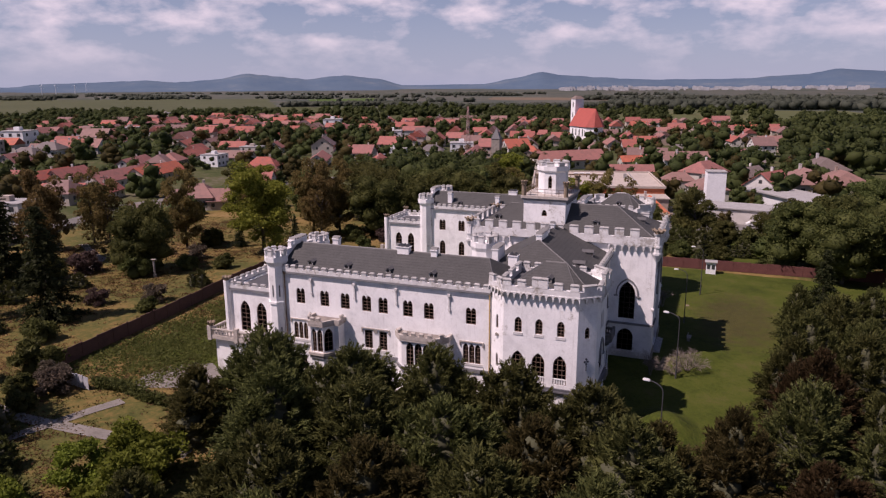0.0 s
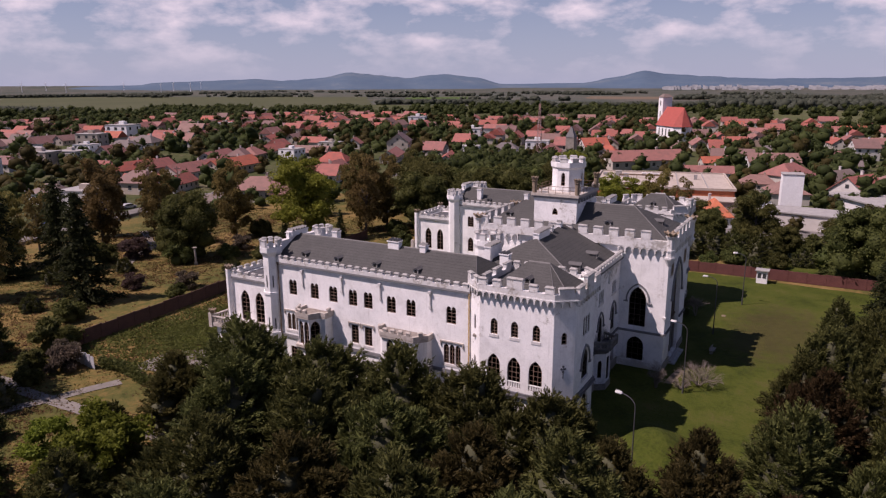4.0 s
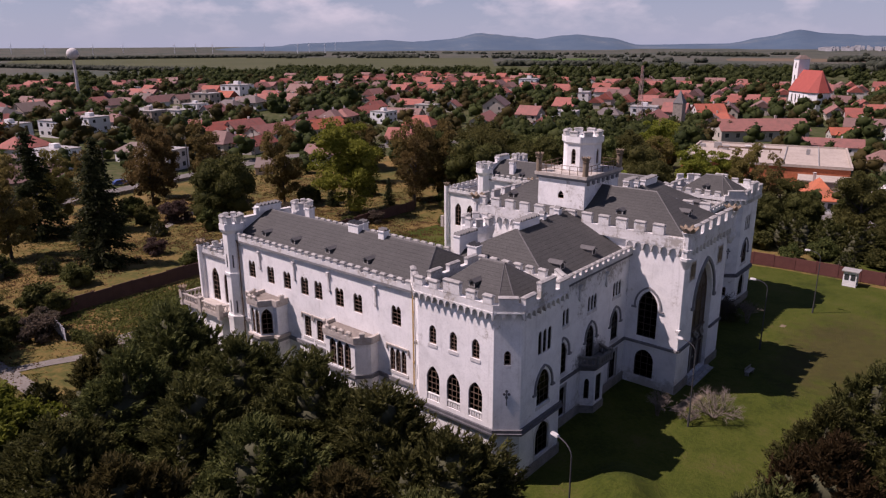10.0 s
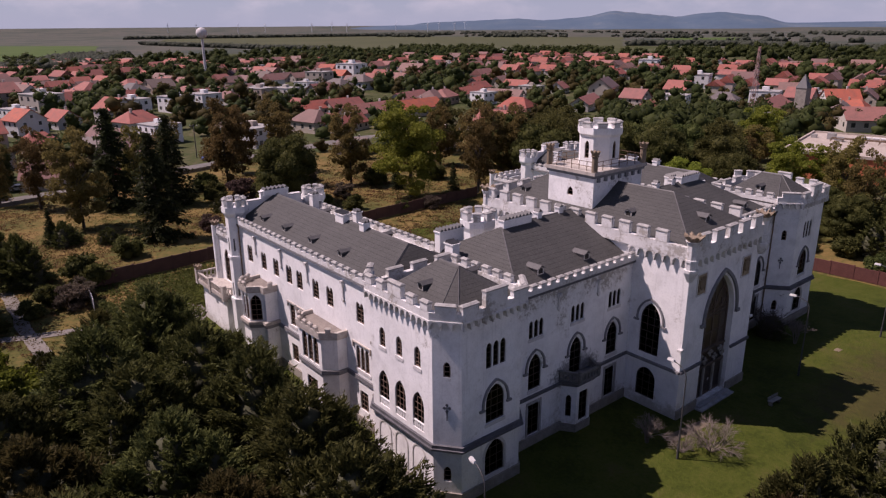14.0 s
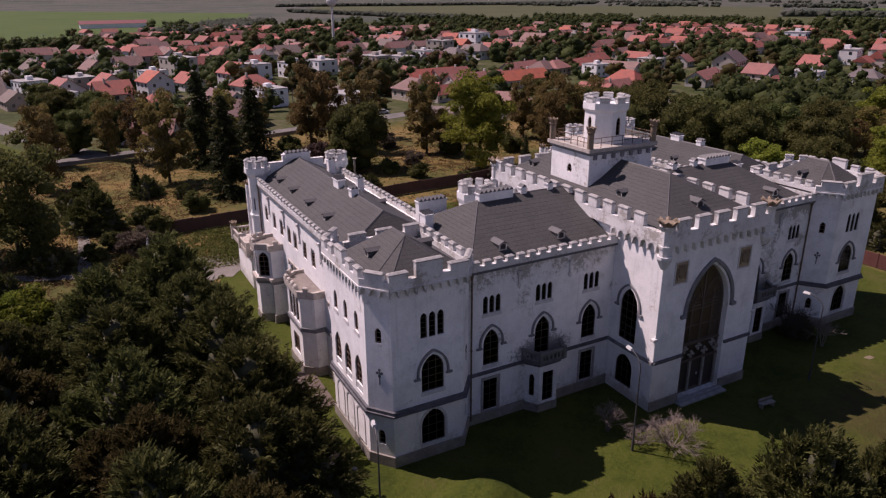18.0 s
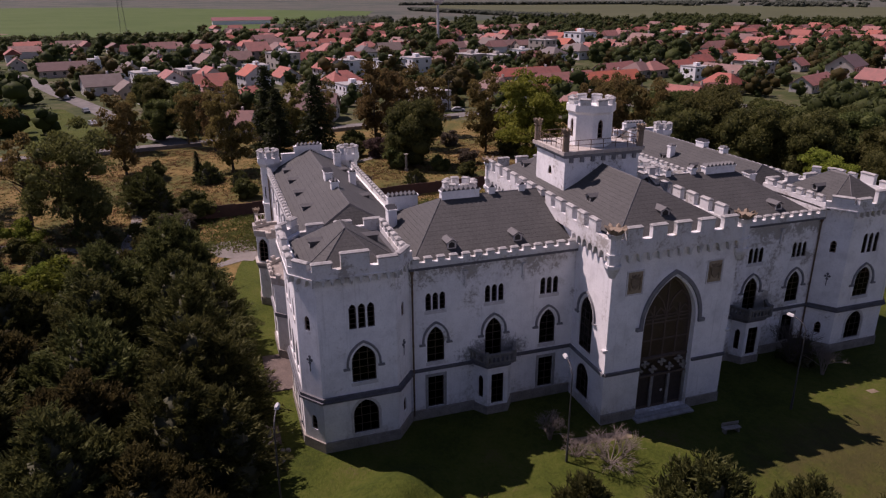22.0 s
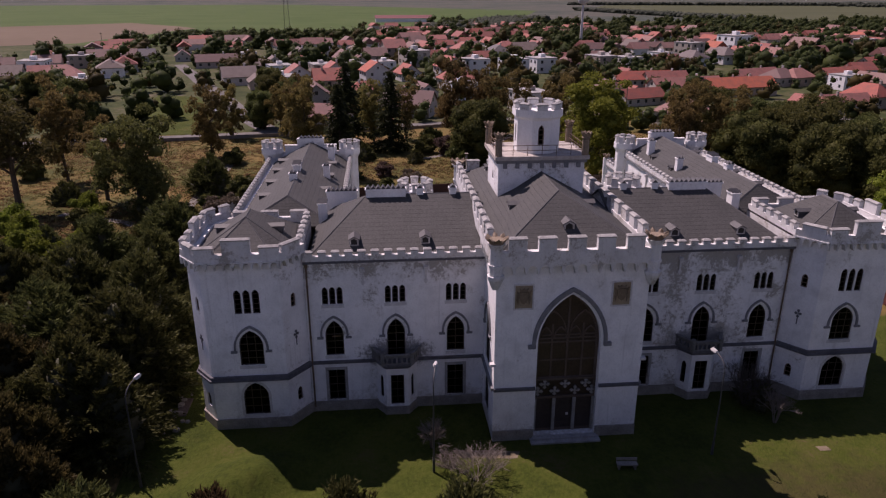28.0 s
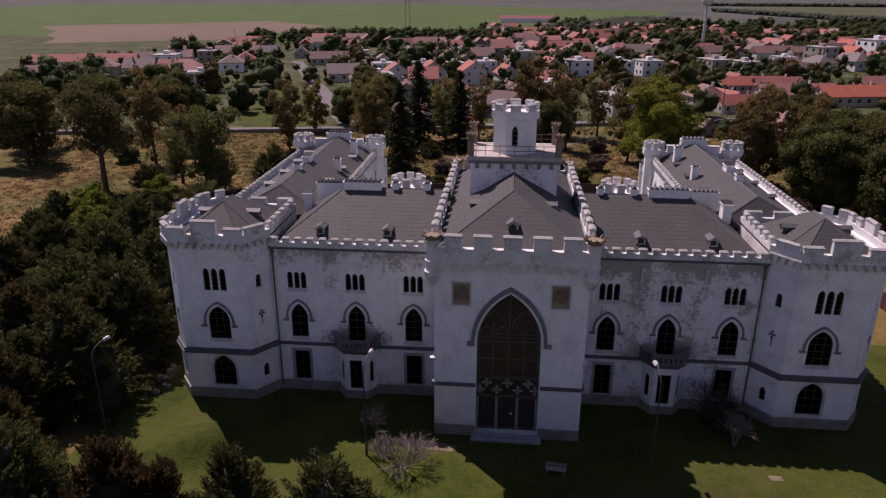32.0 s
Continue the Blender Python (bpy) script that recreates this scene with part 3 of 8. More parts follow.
def dormer(x, y, z, face, side, w=0.75, h=0.55):
    """A little tin roof light; face: the way it looks, in degrees."""
    c, s = math.cos(radians(face)), math.sin(radians(face))
    def g(a, b, zz):
        return (x + a * c - b * s, y + a * s + b * c, z + zz)
    mb = MB(side)
    mb.add([g(0.35, -w / 2, -0.3), g(0.35, w / 2, -0.3), g(0.35, w / 2, h * 0.6), g(0.35, 0, h), g(0.35, -w / 2, h * 0.6),
            g(-1.0, -w / 2, -0.1), g(-1.0, w / 2, -0.1), g(-1.0, w / 2, h * 0.55), g(-1.0, 0, h * 0.9), g(-1.0, -w / 2, h * 0.55)],
           [(0, 1, 2, 3, 4), (9, 8, 7, 6, 5), (0, 5, 6, 1), (1, 6, 7, 2), (2, 7, 8, 3), (3, 8, 9, 4), (4, 9, 5, 0)])
    e = 0.1
    mb.add([g(0.5, -w / 2 - e, h * 0.55), g(0.5, 0, h + 0.03), g(0.5, w / 2 + e, h * 0.55), g(-1.05, -w / 2 - e, h * 0.5), g(-1.05, 0, h + 0.0), g(-1.05, w / 2 + e, h * 0.5),
            g(0.5, -w / 2 - e, h * 0.55 + .06), g(0.5, 0, h + 0.1), g(0.5, w / 2 + e, h * 0.55 + .06), g(-1.05, -w / 2 - e, h * 0.5 + .06), g(-1.05, 0, h + 0.07), g(-1.05, w / 2 + e, h * 0.5 + .06)],
           [(0, 1, 4, 3), (1, 2, 5, 4), (9, 10, 7, 6), (10, 11, 8, 7), (6, 7, 1, 0), (7, 8, 2, 1), (0, 3, 9, 6), (2, 8, 11, 5)])
    d = part("roof_light", mb, RIDGE, manor)
    # flat black plate painted as the shade within the opening
    k = MB(side)
    k.add([g(0.37, -w * 0.33, -0.12), g(0.37, w * 0.33, -0.12), g(0.37, w * 0.33, h * 0.5), g(0.37, 0, h * 0.75), g(0.37, -w * 0.33, h * 0.5)], [(0, 1, 2, 3, 4)])
    part("shutter", k, OPENINGSHADE, d, "black plate standing for the shaded roof light opening")
    fr = MB(side)
    pf = lambda u, zz, dd=0.0: g(0.385 - dd, u, zz)
    fr.slab(pf, [(-w * 0.5, -0.2), (w * 0.5, -0.2), (w * 0.5, h * 0.56), (0, h * 0.96), (-w * 0.5, h * 0.56)], 0.0, 0.03, [[(-w * 0.33, -0.12), (w * 0.33, -0.12), (w * 0.33, h * 0.48), (0, h * 0.74), (-w * 0.33, h * 0.48)]])
    part("frame", fr, CAP, d)


def roof(side, faces, ridges=(), name="roof"):
    mb = MB(side)
    for f in faces:
        mb.add(list(f), [tuple(range(len(f)))])
    r = part(name, mb, SLATE, manor, "dark grey slate roof slope")
    for a, b in ridges:
        rb = MB(side)
        A, B = Vector(a), Vector(b)
        e = (B - A).normalized()
        sd = e.cross(Vector((0, 0, 1))).normalized() * 0.09
        up = Vector((0, 0, 0.06))
        rb.add([tuple(v) for v in (A - sd - up, A + sd - up, A + up, B - sd - up, B + sd - up, B + up)], [(0, 1, 2), (5, 4, 3), (0, 3, 4, 1), (1, 4, 5, 2), (2, 5, 3, 0)])
        part("ridge_cap", rb, RIDGE, r)


def tri_lancet(c, z0, z1, w=0.50, gap=0.61):
    return [lancet(c + k * gap, w, z0, z1, w * 0.75) for k in (-1, 0, 1)]


def bi_lancet(c, z0, z1, w=0.60):
    """One opening with two pointed heads side by side."""
    a, b = lancet(c + w / 2, w, z0, z1, w * 0.75), lancet(c - w / 2, w, z0, z1, w * 0.75)
    return [[(c - w, z0), (c + w, z0)] + a[2:-1] + [(c, a[-1][1])] + b[3:]]


def wall(p0, p1, z0, z1, side, openings, m=None, th=0.55, name="wall", wood=None):
    """openings: (loop, bars) pairs; a bar count of None leaves the opening empty."""
    pl = frame_of(p0, p1)
    L = (Vector(p1) - Vector(p0)).length
    mb = MB(side)
    g = 0.004
    mb.slab(pl, [(g, z0), (L - g, z0), (L - g, z1), (g, z1)], 0.0, th, [o[0] for o in openings])
    part(name, mb, m or STUCCO, manor)
    for lp, bars in openings:
        if bars is not None:
            put_window(pl, lp, side, bars, wood=wood)
    return pl


def sill(pl, c, w, z, side):
    mb = MB(side)
    mb.slab(pl, rect(c, w + 0.16, z - 0.30, z - 0.004), -0.05, 0.0)
    part("window_sill", mb, COPING, manor)


def cross(pl, u, z, side, r=0.30):
    mb = MB(side)
    for a in range(4):
        t = math.pi / 2 * a
        c = (u + r * 0.62 * math.cos(t), z + r * 0.9 * math.sin(t))
        mb.slab(pl, [(c[0] + r * 0.40 * math.cos(2 * math.pi * i / 8), c[1] + r * 0.40 * math.sin(2 * math.pi * i / 8)) for i in range(8)], -0.05, 0.0)
    mb.slab(pl, rect(u, r * 0.28, z - r * 3.4, z + r), -0.04, 0.0)
    part("fleuron", mb, DARKTRIM, manor, "dark cross-shaped wall ornament")


def turret(cx, cy, r, z0, zc, z1, side, slits=True, name="turret", crown=1.28, base=True):
    """An eight-sided turret with a corbelled, embattled crown."""
    mb = MB(side)
    if base:
        mb.prism(octagon(cx, cy, r), z0, zc)
    else:
        mb.prism(octagon(cx, cy, r * 0.3), z0 - 1.2, z0, 0, octagon(cx, cy, r * 1.06))
        mb.prism(octagon(cx, cy, r), z0, zc)
    t = part(name, mb, STUCCO, manor)
    R = r * crown
    k = MB(side)
    h = (z1 - zc)
    k.prism(octagon(cx, cy, r), zc, zc + h * 0.25, 0, octagon(cx, cy, R))
    k.prism(octagon(cx, cy, R), zc + h * 0.25, zc + h * 0.48)
    k.ring(octagon(cx, cy, R), octagon(cx, cy, R * 0.74), zc + h * 0.48, zc + h * 0.58)
    cr = part("crown", k, STUCCO, t)
    e = 2 * R * math.sin(math.pi / 8)
    for i in range(8):
        a = radians(22.5 + 45 * i + 22.5)
        w_ = e * 0.50
        d = R * math.cos(math.pi / 8) - 0.14 * R
        ob = part("merlon", merlon_mesh(w_, h * 0.44, 0.26 * R), None, cr)
        ob.matrix_basis = pose(cx + d * math.cos(a), (cy + d * math.sin(a)) * side, zc + h * 0.58, 0, 0, math.degrees(a) * side + 90)
    if slits:
        for zz in (z0 + (zc - z0) * 0.38, z0 + (zc - z0) * 0.74):
            for ang in (-90, -45, 0):
                s = MB(side)
                ca, sa = math.cos(radians(ang)), math.sin(radians(ang))
                rr = r * math.cos(math.pi / 8)
                pl = lambda u, z, d=0.0: (cx + (rr - d) * ca - u * sa, cy + (rr - d) * sa + u * ca, z)
                s.slab(pl, lancet(0, 0.16, zz, zz + 1.5), -0.03, 0.02)
                part("slit", s, DARKMETAL, t, "narrow dark slit window")
    return t


def fleuron_crown(x, y, z, r, side, parent=None):
    """A ring of upright stone leaves."""
    mb = MB(side)
    mb.prism(octagon(x, y, r * 0.75), z, z + 0.35)
    for i in range(8):
        a = radians(45 * i)
        c, s = math.cos(a), math.sin(a)
        q = lambda d, t, h: (x + d * c - t * s, y + d * s + t * c, z + h)
        mb.add([q(r * 0.7, -0.16, 0.1), q(r * 0.7, 0.16, 0.1), q(r * 1.08, 0.2, 0.42), q(r * 1.18, 0, 0.60), q(r * 1.08, -0.2, 0.42), q(r * 0.55, -0.1, 0.3), q(r * 0.55, 0.1, 0.3), q(r * 0.85, 0, 0.50)],
               [(0, 1, 2, 3, 4), (5, 7, 6), (1, 6, 7, 3, 2), (0, 4, 3, 7, 5), (0, 5, 6, 1)])
    return part("fleuron_crown", mb, FLOWER, parent or manor, "brown stone crown of leaves")


ZE, ZM = 14.25, 15.10              # wing eaves and merlon tops
AX = (-18.85, -13.6, -8.45)        # window axes of the front wing


def half(s):
    # front wing
    p0, p1 = (0, -21.1), (0, -6.0)
    ops = []
    for i, y in enumerate(AX):
        u = y + 21.1
        if i != 1:
            ops.append((rect(u, 1.45, 1.05, 4.05), (1, 3)))
        ops.append((lancet(u, 1.55, 5.45 if i != 1 else 5.1, 8.75, 1.35), (1, 4)))
        ops += [(o, (0, 3)) for o in tri_lancet(u, 10.25, 11.85)]
    pl = wall(p0, p1, 0, ZE, s, ops, STUCCO_FRONT, wood=SHADEWOOD)
    for i, y in enumerate(AX):
        hood(pl, y + 21.1, 1.55, 5.4, 8.75, s)
        if i != 1:
            sill(pl, y + 21.1, 1.6, 5.45, s)
            fr = MB(s)
            fr.slab(pl, rect(y + 21.1, 1.9, 0.95, 4.3), -0.06, 0.0, [rect(y + 21.1, 1.45, 1.05, 4.05)])
            part("door_surround", fr, CAP, manor)
        sill(pl, y + 21.1, 1.75, 10.25, s)
    for y in (-16.25, -11.0):
        spout(pl, y + 21.1, 11.9, 13.5, s)
    band([p0, p1], s, 0, 0.95, 0.14, "plinth", PLINTH)
    band([p0, p1], s, 4.70, 4.96, 0.19, "string_course", DARKTRIM)
    band([p0, p1], s, ZE - 0.22, ZE, 0.30, "cornice", DARKTRIM)
    par = band([p0, p1], s, ZE, ZE + 0.42, 0.30, "parapet", STUCCO_GREY, back=0.05)
    merlons(par, p0, p1, s, ZE + 0.42, even(15.1, 1.06), 0.60, ZM - ZE - 0.42, 0.36, -0.30)
    downpipe(0.14, -20.85, 0.5, 14.0, PIPE, s)
    # ground-floor bay with the balcony over it
    bay = [(0.02, -15.35), (1.15, -14.55), (1.15, -12.65), (0.02, -11.85)]
    ops3 = [[(lancet(0.69, 0.5, 1.5, 3.7, 0.45), (0, 2))], [(rect(0.95, 1.15, 1.0, 3.9), (1, 3))], [(lancet(0.69, 0.5, 1.5, 3.7, 0.45), (0, 2))]]
    for a, b, o in zip(bay[:-1], bay[1:], ops3):
        wall(a, b, 0.0, 4.6, s, o, STUCCO, 0.2, "bay_wall", SHADEWOOD)
    band(bay, s, 0.0, 0.8, 0.1, "plinth", PLINTH)
    bal = [(0.02, -15.75), (1.75, -14.85), (1.75, -12.35), (0.02, -11.45)]
    mb = MB(s)
    mid = [(0.02, -15.55), (1.45, -14.7), (1.45, -12.5), (0.02, -11.65)]
    mb.prism(bay, 4.5, 4.75, 0, mid)
    mb.prism(mid, 4.75, 4.9)
    mb.prism(mid, 4.9, 5.1, 0, bal)
    mb.prism(bal, 5.1, 5.25)
    balcony = part("balcony", mb, DARKTRIM, manor, "dark weathered stone balcony over a bay window")
    for a, b in zip(bal[:-1], bal[1:]):
        pb = frame_of(a, b)
        L = (Vector(b) - Vector(a)).length
        n = max(2, round(L / 0.42))
        b2 = MB(s)
        b2.slab(pb, rect(L / 2, L, 5.25, 6.0), 0.03, 0.17, [lancet(L * (i + 0.5) / n, L / n * 0.62, 5.36, 5.86, L / n * 0.32) for i in range(n)])
        b2.slab(pb, rect(L / 2, L + 0.1, 6.0, 6.13), -0.04, 0.24)
        part("balustrade", b2, BALCONY, balcony, "pierced grey stone balustrade")
    for k in (1, 2):
        b3 = MB(s)
        b3.prism(octagon(bal[k][0] - 0.08, bal[k][1], 0.2), 5.2, 6.35)
        part("post", b3, BALCONY, balcony)
    # corner pavilion
    P = [(-9.4, -28.5), (-7.5, -30.2), (0.4, -30.2), (2.1, -28.85), (2.1, -22.75), (0.02, -21.1)]
    zt = 15.245
    wall(P[0], P[1], 0, zt, s, [(lancet(1.27, 0.42, 10.6, 12.2), (0, 2)), (lancet(1.27, 0.42, 6.2, 7.8), (0, 2))])
    ops = []
    for c in (1.6, 3.83, 6.13):
        ops += [(lancet(c, 0.78, 10.75, 12.45, 0.55), (1, 4)), (lancet(c, 1.42, 5.45, 8.7, 1.2), (2, 5))]
    pl = wall(P[1], P[2], 0, zt, s, ops)
    for c in (1.6, 3.83, 6.13):
        sill(pl, c, 0.85, 10.75, s)
        mb = MB(s)
        for k in range(5):
            mb.slab(pl, lancet(c - 0.52 + k * 0.26, 0.17, 5.5, 6.0, 0.12), 0.06, 0.16)
        mb.slab(pl, rect(c, 1.4, 6.0, 6.1), 0.02, 0.20)
        part("window_guard", mb, STUCCO, manor, "white traceried stone window guard")
        mb = MB(s)
        mb.slab(pl, lancet(c, 1.75, 0.9, 4.15, 0.9), -0.05, 0.0, [lancet(c, 1.5, 0.95, 4.0, 0.77)])
        part("blind_arch", mb, COPING, manor, "blind arch moulding")
    pl = wall(P[2], P[3], 0, zt, s, [(lancet(1.08, 0.55, 10.7, 11.95, 0.4), (0, 2)), (lancet(1.08, 0.6, 1.9, 3.2, 0.45), (0, 2))])
    cross(pl, 1.08, 8.2, s)
    ops = [(o, (0, 4)) for o in tri_lancet(3.4, 10.65, 12.75, 0.58, 0.72)]
    ops += [(lancet(3.4, 1.95, 6.0, 9.15, 1.35), (2, 4)), (lancet(3.4, 2.1, 1.3, 4.35, 1.35), (2, 3))]
    pl = wall(P[3], P[4], 0, zt, s, ops, wood=SHADEWOOD)
    hood(pl, 3.4, 1.95, 6.0, 9.15, s)
    sill(pl, 3.4, 2.0, 6.0, s)
    sill(pl, 3.4, 2.2, 1.3, s)
    mb = MB(s)
    mb.slab(pl, lancet(3.4, 2.5, 1.32, 4.62, 1.6), -0.05, 0.0, [lancet(3.4, 2.1, 1.34, 4.35, 1.35)])
    part("arch_surround", mb, COPING, manor)
    pl = wall(P[4], P[5], 0, zt, s, [(lancet(1.33, 0.55, 10.7, 11.95, 0.4), (0, 2)), (lancet(1.33, 0.6, 1.9, 3.2, 0.45), (0, 2))])
    cross(pl, 1.33, 8.2, s)
    band(P, s, 0, 0.95, 0.14, "plinth", PLINTH)
    band(P, s, 4.62, 4.78, 0.32, "string_course", DARKTRIM)
    band(P, s, 4.78, 5.05, 0.20, "string_course", DARKTRIM)
    downpipe(-9.55, -28.64, 0.5, 14.2, OCHREPIPE, s)
    # its corbels, parapet and merlons
    for i, (a, b) in enumerate(zip(P[:-1], P[1:])):
        corbels(a, b, s, 14.55, 15.25, 0.42, 0.70, lo=0.0 if i == 0 else 0.13, hi=0.13 if i < 4 else 0.0)
    par = band(P, s, 15.25, 15.85, 0.36, "parapet", STUCCO_GREY, back=0.12)
    O = offset_line(P, 0.36)
    zz = 15.85
    merlons(par, O[0], O[1], s, zz, [0.55, 2.1], 0.9, 0.70, 0.42, 0.0)
    merlons(par, O[1], O[2], s, zz, [0.55, 2.1, 5.95, 7.6], 0.85, 0.70, 0.42, 0.0)
    merlons(par, O[1], O[2], s, zz, [4.03], 1.65, 1.10, 0.42, 0.0)
    merlons(par, O[2], O[3], s, zz, [1.2], 1.5, 0.62, 0.42, 0.0)
    L = (Vector(O[4]) - Vector(O[3])).length
    merlons(par, O[3], O[4], s, zz, [0.75, L - 0.75], 1.5, 0.62, 0.42, 0.0)
    merlons(par, O[3], O[4], s, zz, [L / 2], 2.15, 1.25, 0.42, 0.0)
    merlons(par, O[4], O[5], s, zz, [1.4], 1.9, 0.62, 0.42, 0.0)
    # low inner parapets of the pavilion
    I1, I2, I3 = (0.02, -21.1), (-8.4, -21.1), (-8.4, -28.5)
    inner = band([I1, I2, I3], s, 13.6, 15.55, 0.0, "inner_parapet", STUCCO_GREY, back=0.45)
    merlons(inner, I1, I2, s, 15.55, [0.9, 2.2, 3.5, 4.8, 6.1, 7.4], 0.72, 0.62, 0.42, 0.0)
    merlons(inner, I2, I3, s, 15.55, [1.0, 3.6, 6.1], 1.5, 0.62, 0.42, 0.0)
    Q = offset_line([P[1], P[2], P[3], P[4], P[5], (-7.9, -21.4), (-7.9, -28.2)], -0.75, True)
    Q = [(x, y) for x, y in Q]
    A1, A2 = (-1.9, -25.65, 17.55), (-4.2, -25.65, 17.55)
    q = [(x, y, 15.15) for x, y in Q]
    roof(s, [(q[0], q[1], A1, A2), (q[1], q[2], A1), (q[2], q[3], A1), (q[3], q[4], A1), (q[4], q[5], A2, A1), (q[5], q[6], A2), (q[6], q[0], A2)],
         [(A1, A2), (q[2], A1), (q[3], A1), (q[1], A1), (q[4], A1)])
    mb = MB(s)
    mb.prism([P[0]] + P[1:] + [(-8.4, -21.1)], 14.9, 15.05)
    part("gutter_floor", mb, DARKMETAL, manor)
    dormer(-3.2, -28.0, 16.1, -90, s, 0.62, 0.42)
    dormer(-3.2, -23.2, 16.1, 90, s, 0.62, 0.42)
    # front roof over the wing
    R1, R2 = (-7.4, -15.8, 17.65), (-7.4, -5.6, 17.65)
    roof(s, [((-0.35, -20.7, 14.3), (-0.35, -5.9, 14.3), R2, R1), ((-13.6, -20.7, 14.3), (-0.35, -20.7, 14.3), R1), ((-13.6, -5.9, 14.3), (-13.6, -20.7, 14.3), R1, R2)],
         [(R1, R2), ((-0.35, -20.7, 14.3), R1)])
    for y in (-16.9, -10.9):
        dormer(-1.9, y, 15.1, 0, s, 0.78, 0.54)
    chimney(-7.4, -14.1, 16.9, 18.25, 0.7, 3.6, s, 8)
    for y in (-11.0, -8.0):
        chimney(-7.5, y, 16.8, 18.2, 0.55, 0.6, s, 1, "vent_stack")
    chimney(-11.8, -18.3, 14.6, 16.95, 0.75, 2.9, s, 7)
    chimney(-9.4, -20.0, 14.6, 16.5, 1.1, 0.8, s, 2)
    # side wing
    W0, W1 = (-36.0, -28.5), (-9.4, -28.5)
    ops = []
    for x in (-33.7, -30.35, -27.55, -24.7, -22.55, -19.4, -16.8, -11.75):
        ops += [(o, (1, 4)) for o in bi_lancet(x + 36.0, 10.30, 12.25, 0.60)]
    for x in (-24.55, -22.65):
        ops.append((rect(x + 36, 1.05, 5.75, 8.0), (1, 5)))
    ops += [(o, (1, 4)) for o in tri_lancet(-11.65 + 36, 5.7, 8.0, 0.66, 0.71)]
    ops += [(o, (1, 4)) for o in tri_lancet(-33.9 + 36, 5.75, 7.9, 0.6, 0.68)]
    for x in (-33.9, -24.55, -22.65, -11.65):
        ops.append((rect(x + 36, 1.3, 1.7, 3.6), (2, 3)))
    pl = wall(W0, W1, 0, ZE, s, ops)
    for x in (-32.1, -26.2, -20.8, -14.3):
        spout(pl, x + 36, 11.5, 13.6, s)
    for x, w_ in ((-24.55, 1.5), (-22.65, 1.5), (-11.65, 2.6), (-33.9, 2.5)):
        mb = MB(s)
        u = x + 36
        mb.slab(pl, [(u - w_ / 2 - .12, 7.75), (u - w_ / 2, 7.75), (u - w_ / 2, 8.2), (u + w_ / 2, 8.2), (u + w_ / 2, 7.75), (u + w_ / 2 + .12, 7.75), (u + w_ / 2 + .12, 8.34), (u - w_ / 2 - .12, 8.34)], -0.14, 0.0)
        part("label_mould", mb, STONE, manor, "square stone label mould over the window")
        sill(pl, u, w_ - 0.2, 5.72, s)
    band([W0, W1], s, 0, 0.95, 0.14, "plinth", PLINTH)
    band([W0, W1], s, 4.70, 5.10, 0.17, "string_course", HOOD)
    band([W0, W1], s, ZE - 0.22, ZE, 0.30, "cornice", HOOD)
    par = band([W0, W1], s, ZE, ZE + 0.42, 0.30, "parapet", STUCCO_GREY, back=0.05)
    merlons(par, W0, W1, s, ZE + 0.42, even(26.6, 1.06), 0.60, ZM - ZE - 0.42, 0.36, -0.30)
    # courtyard side of the wing
    C0, C1 = (-13.6, -18.5), (-36.0, -18.5)
    ops = []
    for u in (4.5, 8.5, 12.5, 16.5, 20.2):
        ops += [(o, (1, 4)) for o in bi_lancet(u, 10.30, 12.25, 0.60)]
        ops.append((lancet(u, 1.1, 5.8, 8.4, 0.9), (1, 4)))
        ops.append((rect(u, 1.1, 1.6, 3.8), (1, 3)))
    pl = wall(C0, C1, 0, ZE, s, ops)
    for u in (6.5, 10.5, 14.5):
        spout(pl, u, 11.5, 13.6, s)
    band([C0, C1], s, 4.70, 5.10, 0.17, "string_course", HOOD)
    band([C0, C1], s, ZE - 0.22, ZE, 0.30, "cornice", HOOD)
    par = band([C0, C1], s, ZE, ZE + 0.42, 0.30, "parapet", STUCCO_GREY, back=0.05)
    merlons(par, C0, C1, s, ZE + 0.42, even(22.4, 1.06), 0.60, ZM - ZE - 0.42, 0.36, -0.30)
    # gable roof of the wing
    G1, G2 = (-11.3, -23.4, 16.7), (-37.2, -23.4, 16.7)
    e0, e1 = -28.1, -18.8
    roof(s, [((-37.2, e0, 14.3), (-8.9, e0, 14.3), G1, G2), ((-8.9, e0, 14.3), (-8.9, e1, 14.3), G1), ((-8.9, e1, 14.3), (-37.2, e1, 14.3), G2, G1), ((-37.2, e1, 14.3), (-37.2, e0, 14.3), G2)],
         [(G1, G2), ((-8.9, e0, 14.3), G1), ((-8.9, e1, 14.3), G1)])
    for x in (-33, -28, -22.5, -17.0):
        dormer(x, -26.7, 15.0, -90, s, 0.62, 0.40)
    for x in (-31, -25, -19):
        dormer(x, -20.3, 15.0, 90, s, 0.62, 0.40)
    chimney(-22.0, -23.6, 16.1, 17.35, 1.5, 0.75, s, 3)
    chimney(-18.0, -23.6, 16.1, 17.25, 0.75, 0.75, s, 2)
    chimney(-24.0, -20.6, 15.0, 16.6, 0.7, 0.7, s, 2)
    chimney(-33.0, -20.6, 15.0, 16.9, 0.8, 0.8, s, 2)
    # gable end
    wall((-37.4, -18.5), (-37.4, -28.5), 0, ZE, s, [(lancet(u, 1.2, 10.6, 12.6), (1, 4)) for u in (3, 5, 7)])
    mb = MB(s)
    pg = frame_of((-37.4, -18.5), (-37.4, -28.5))
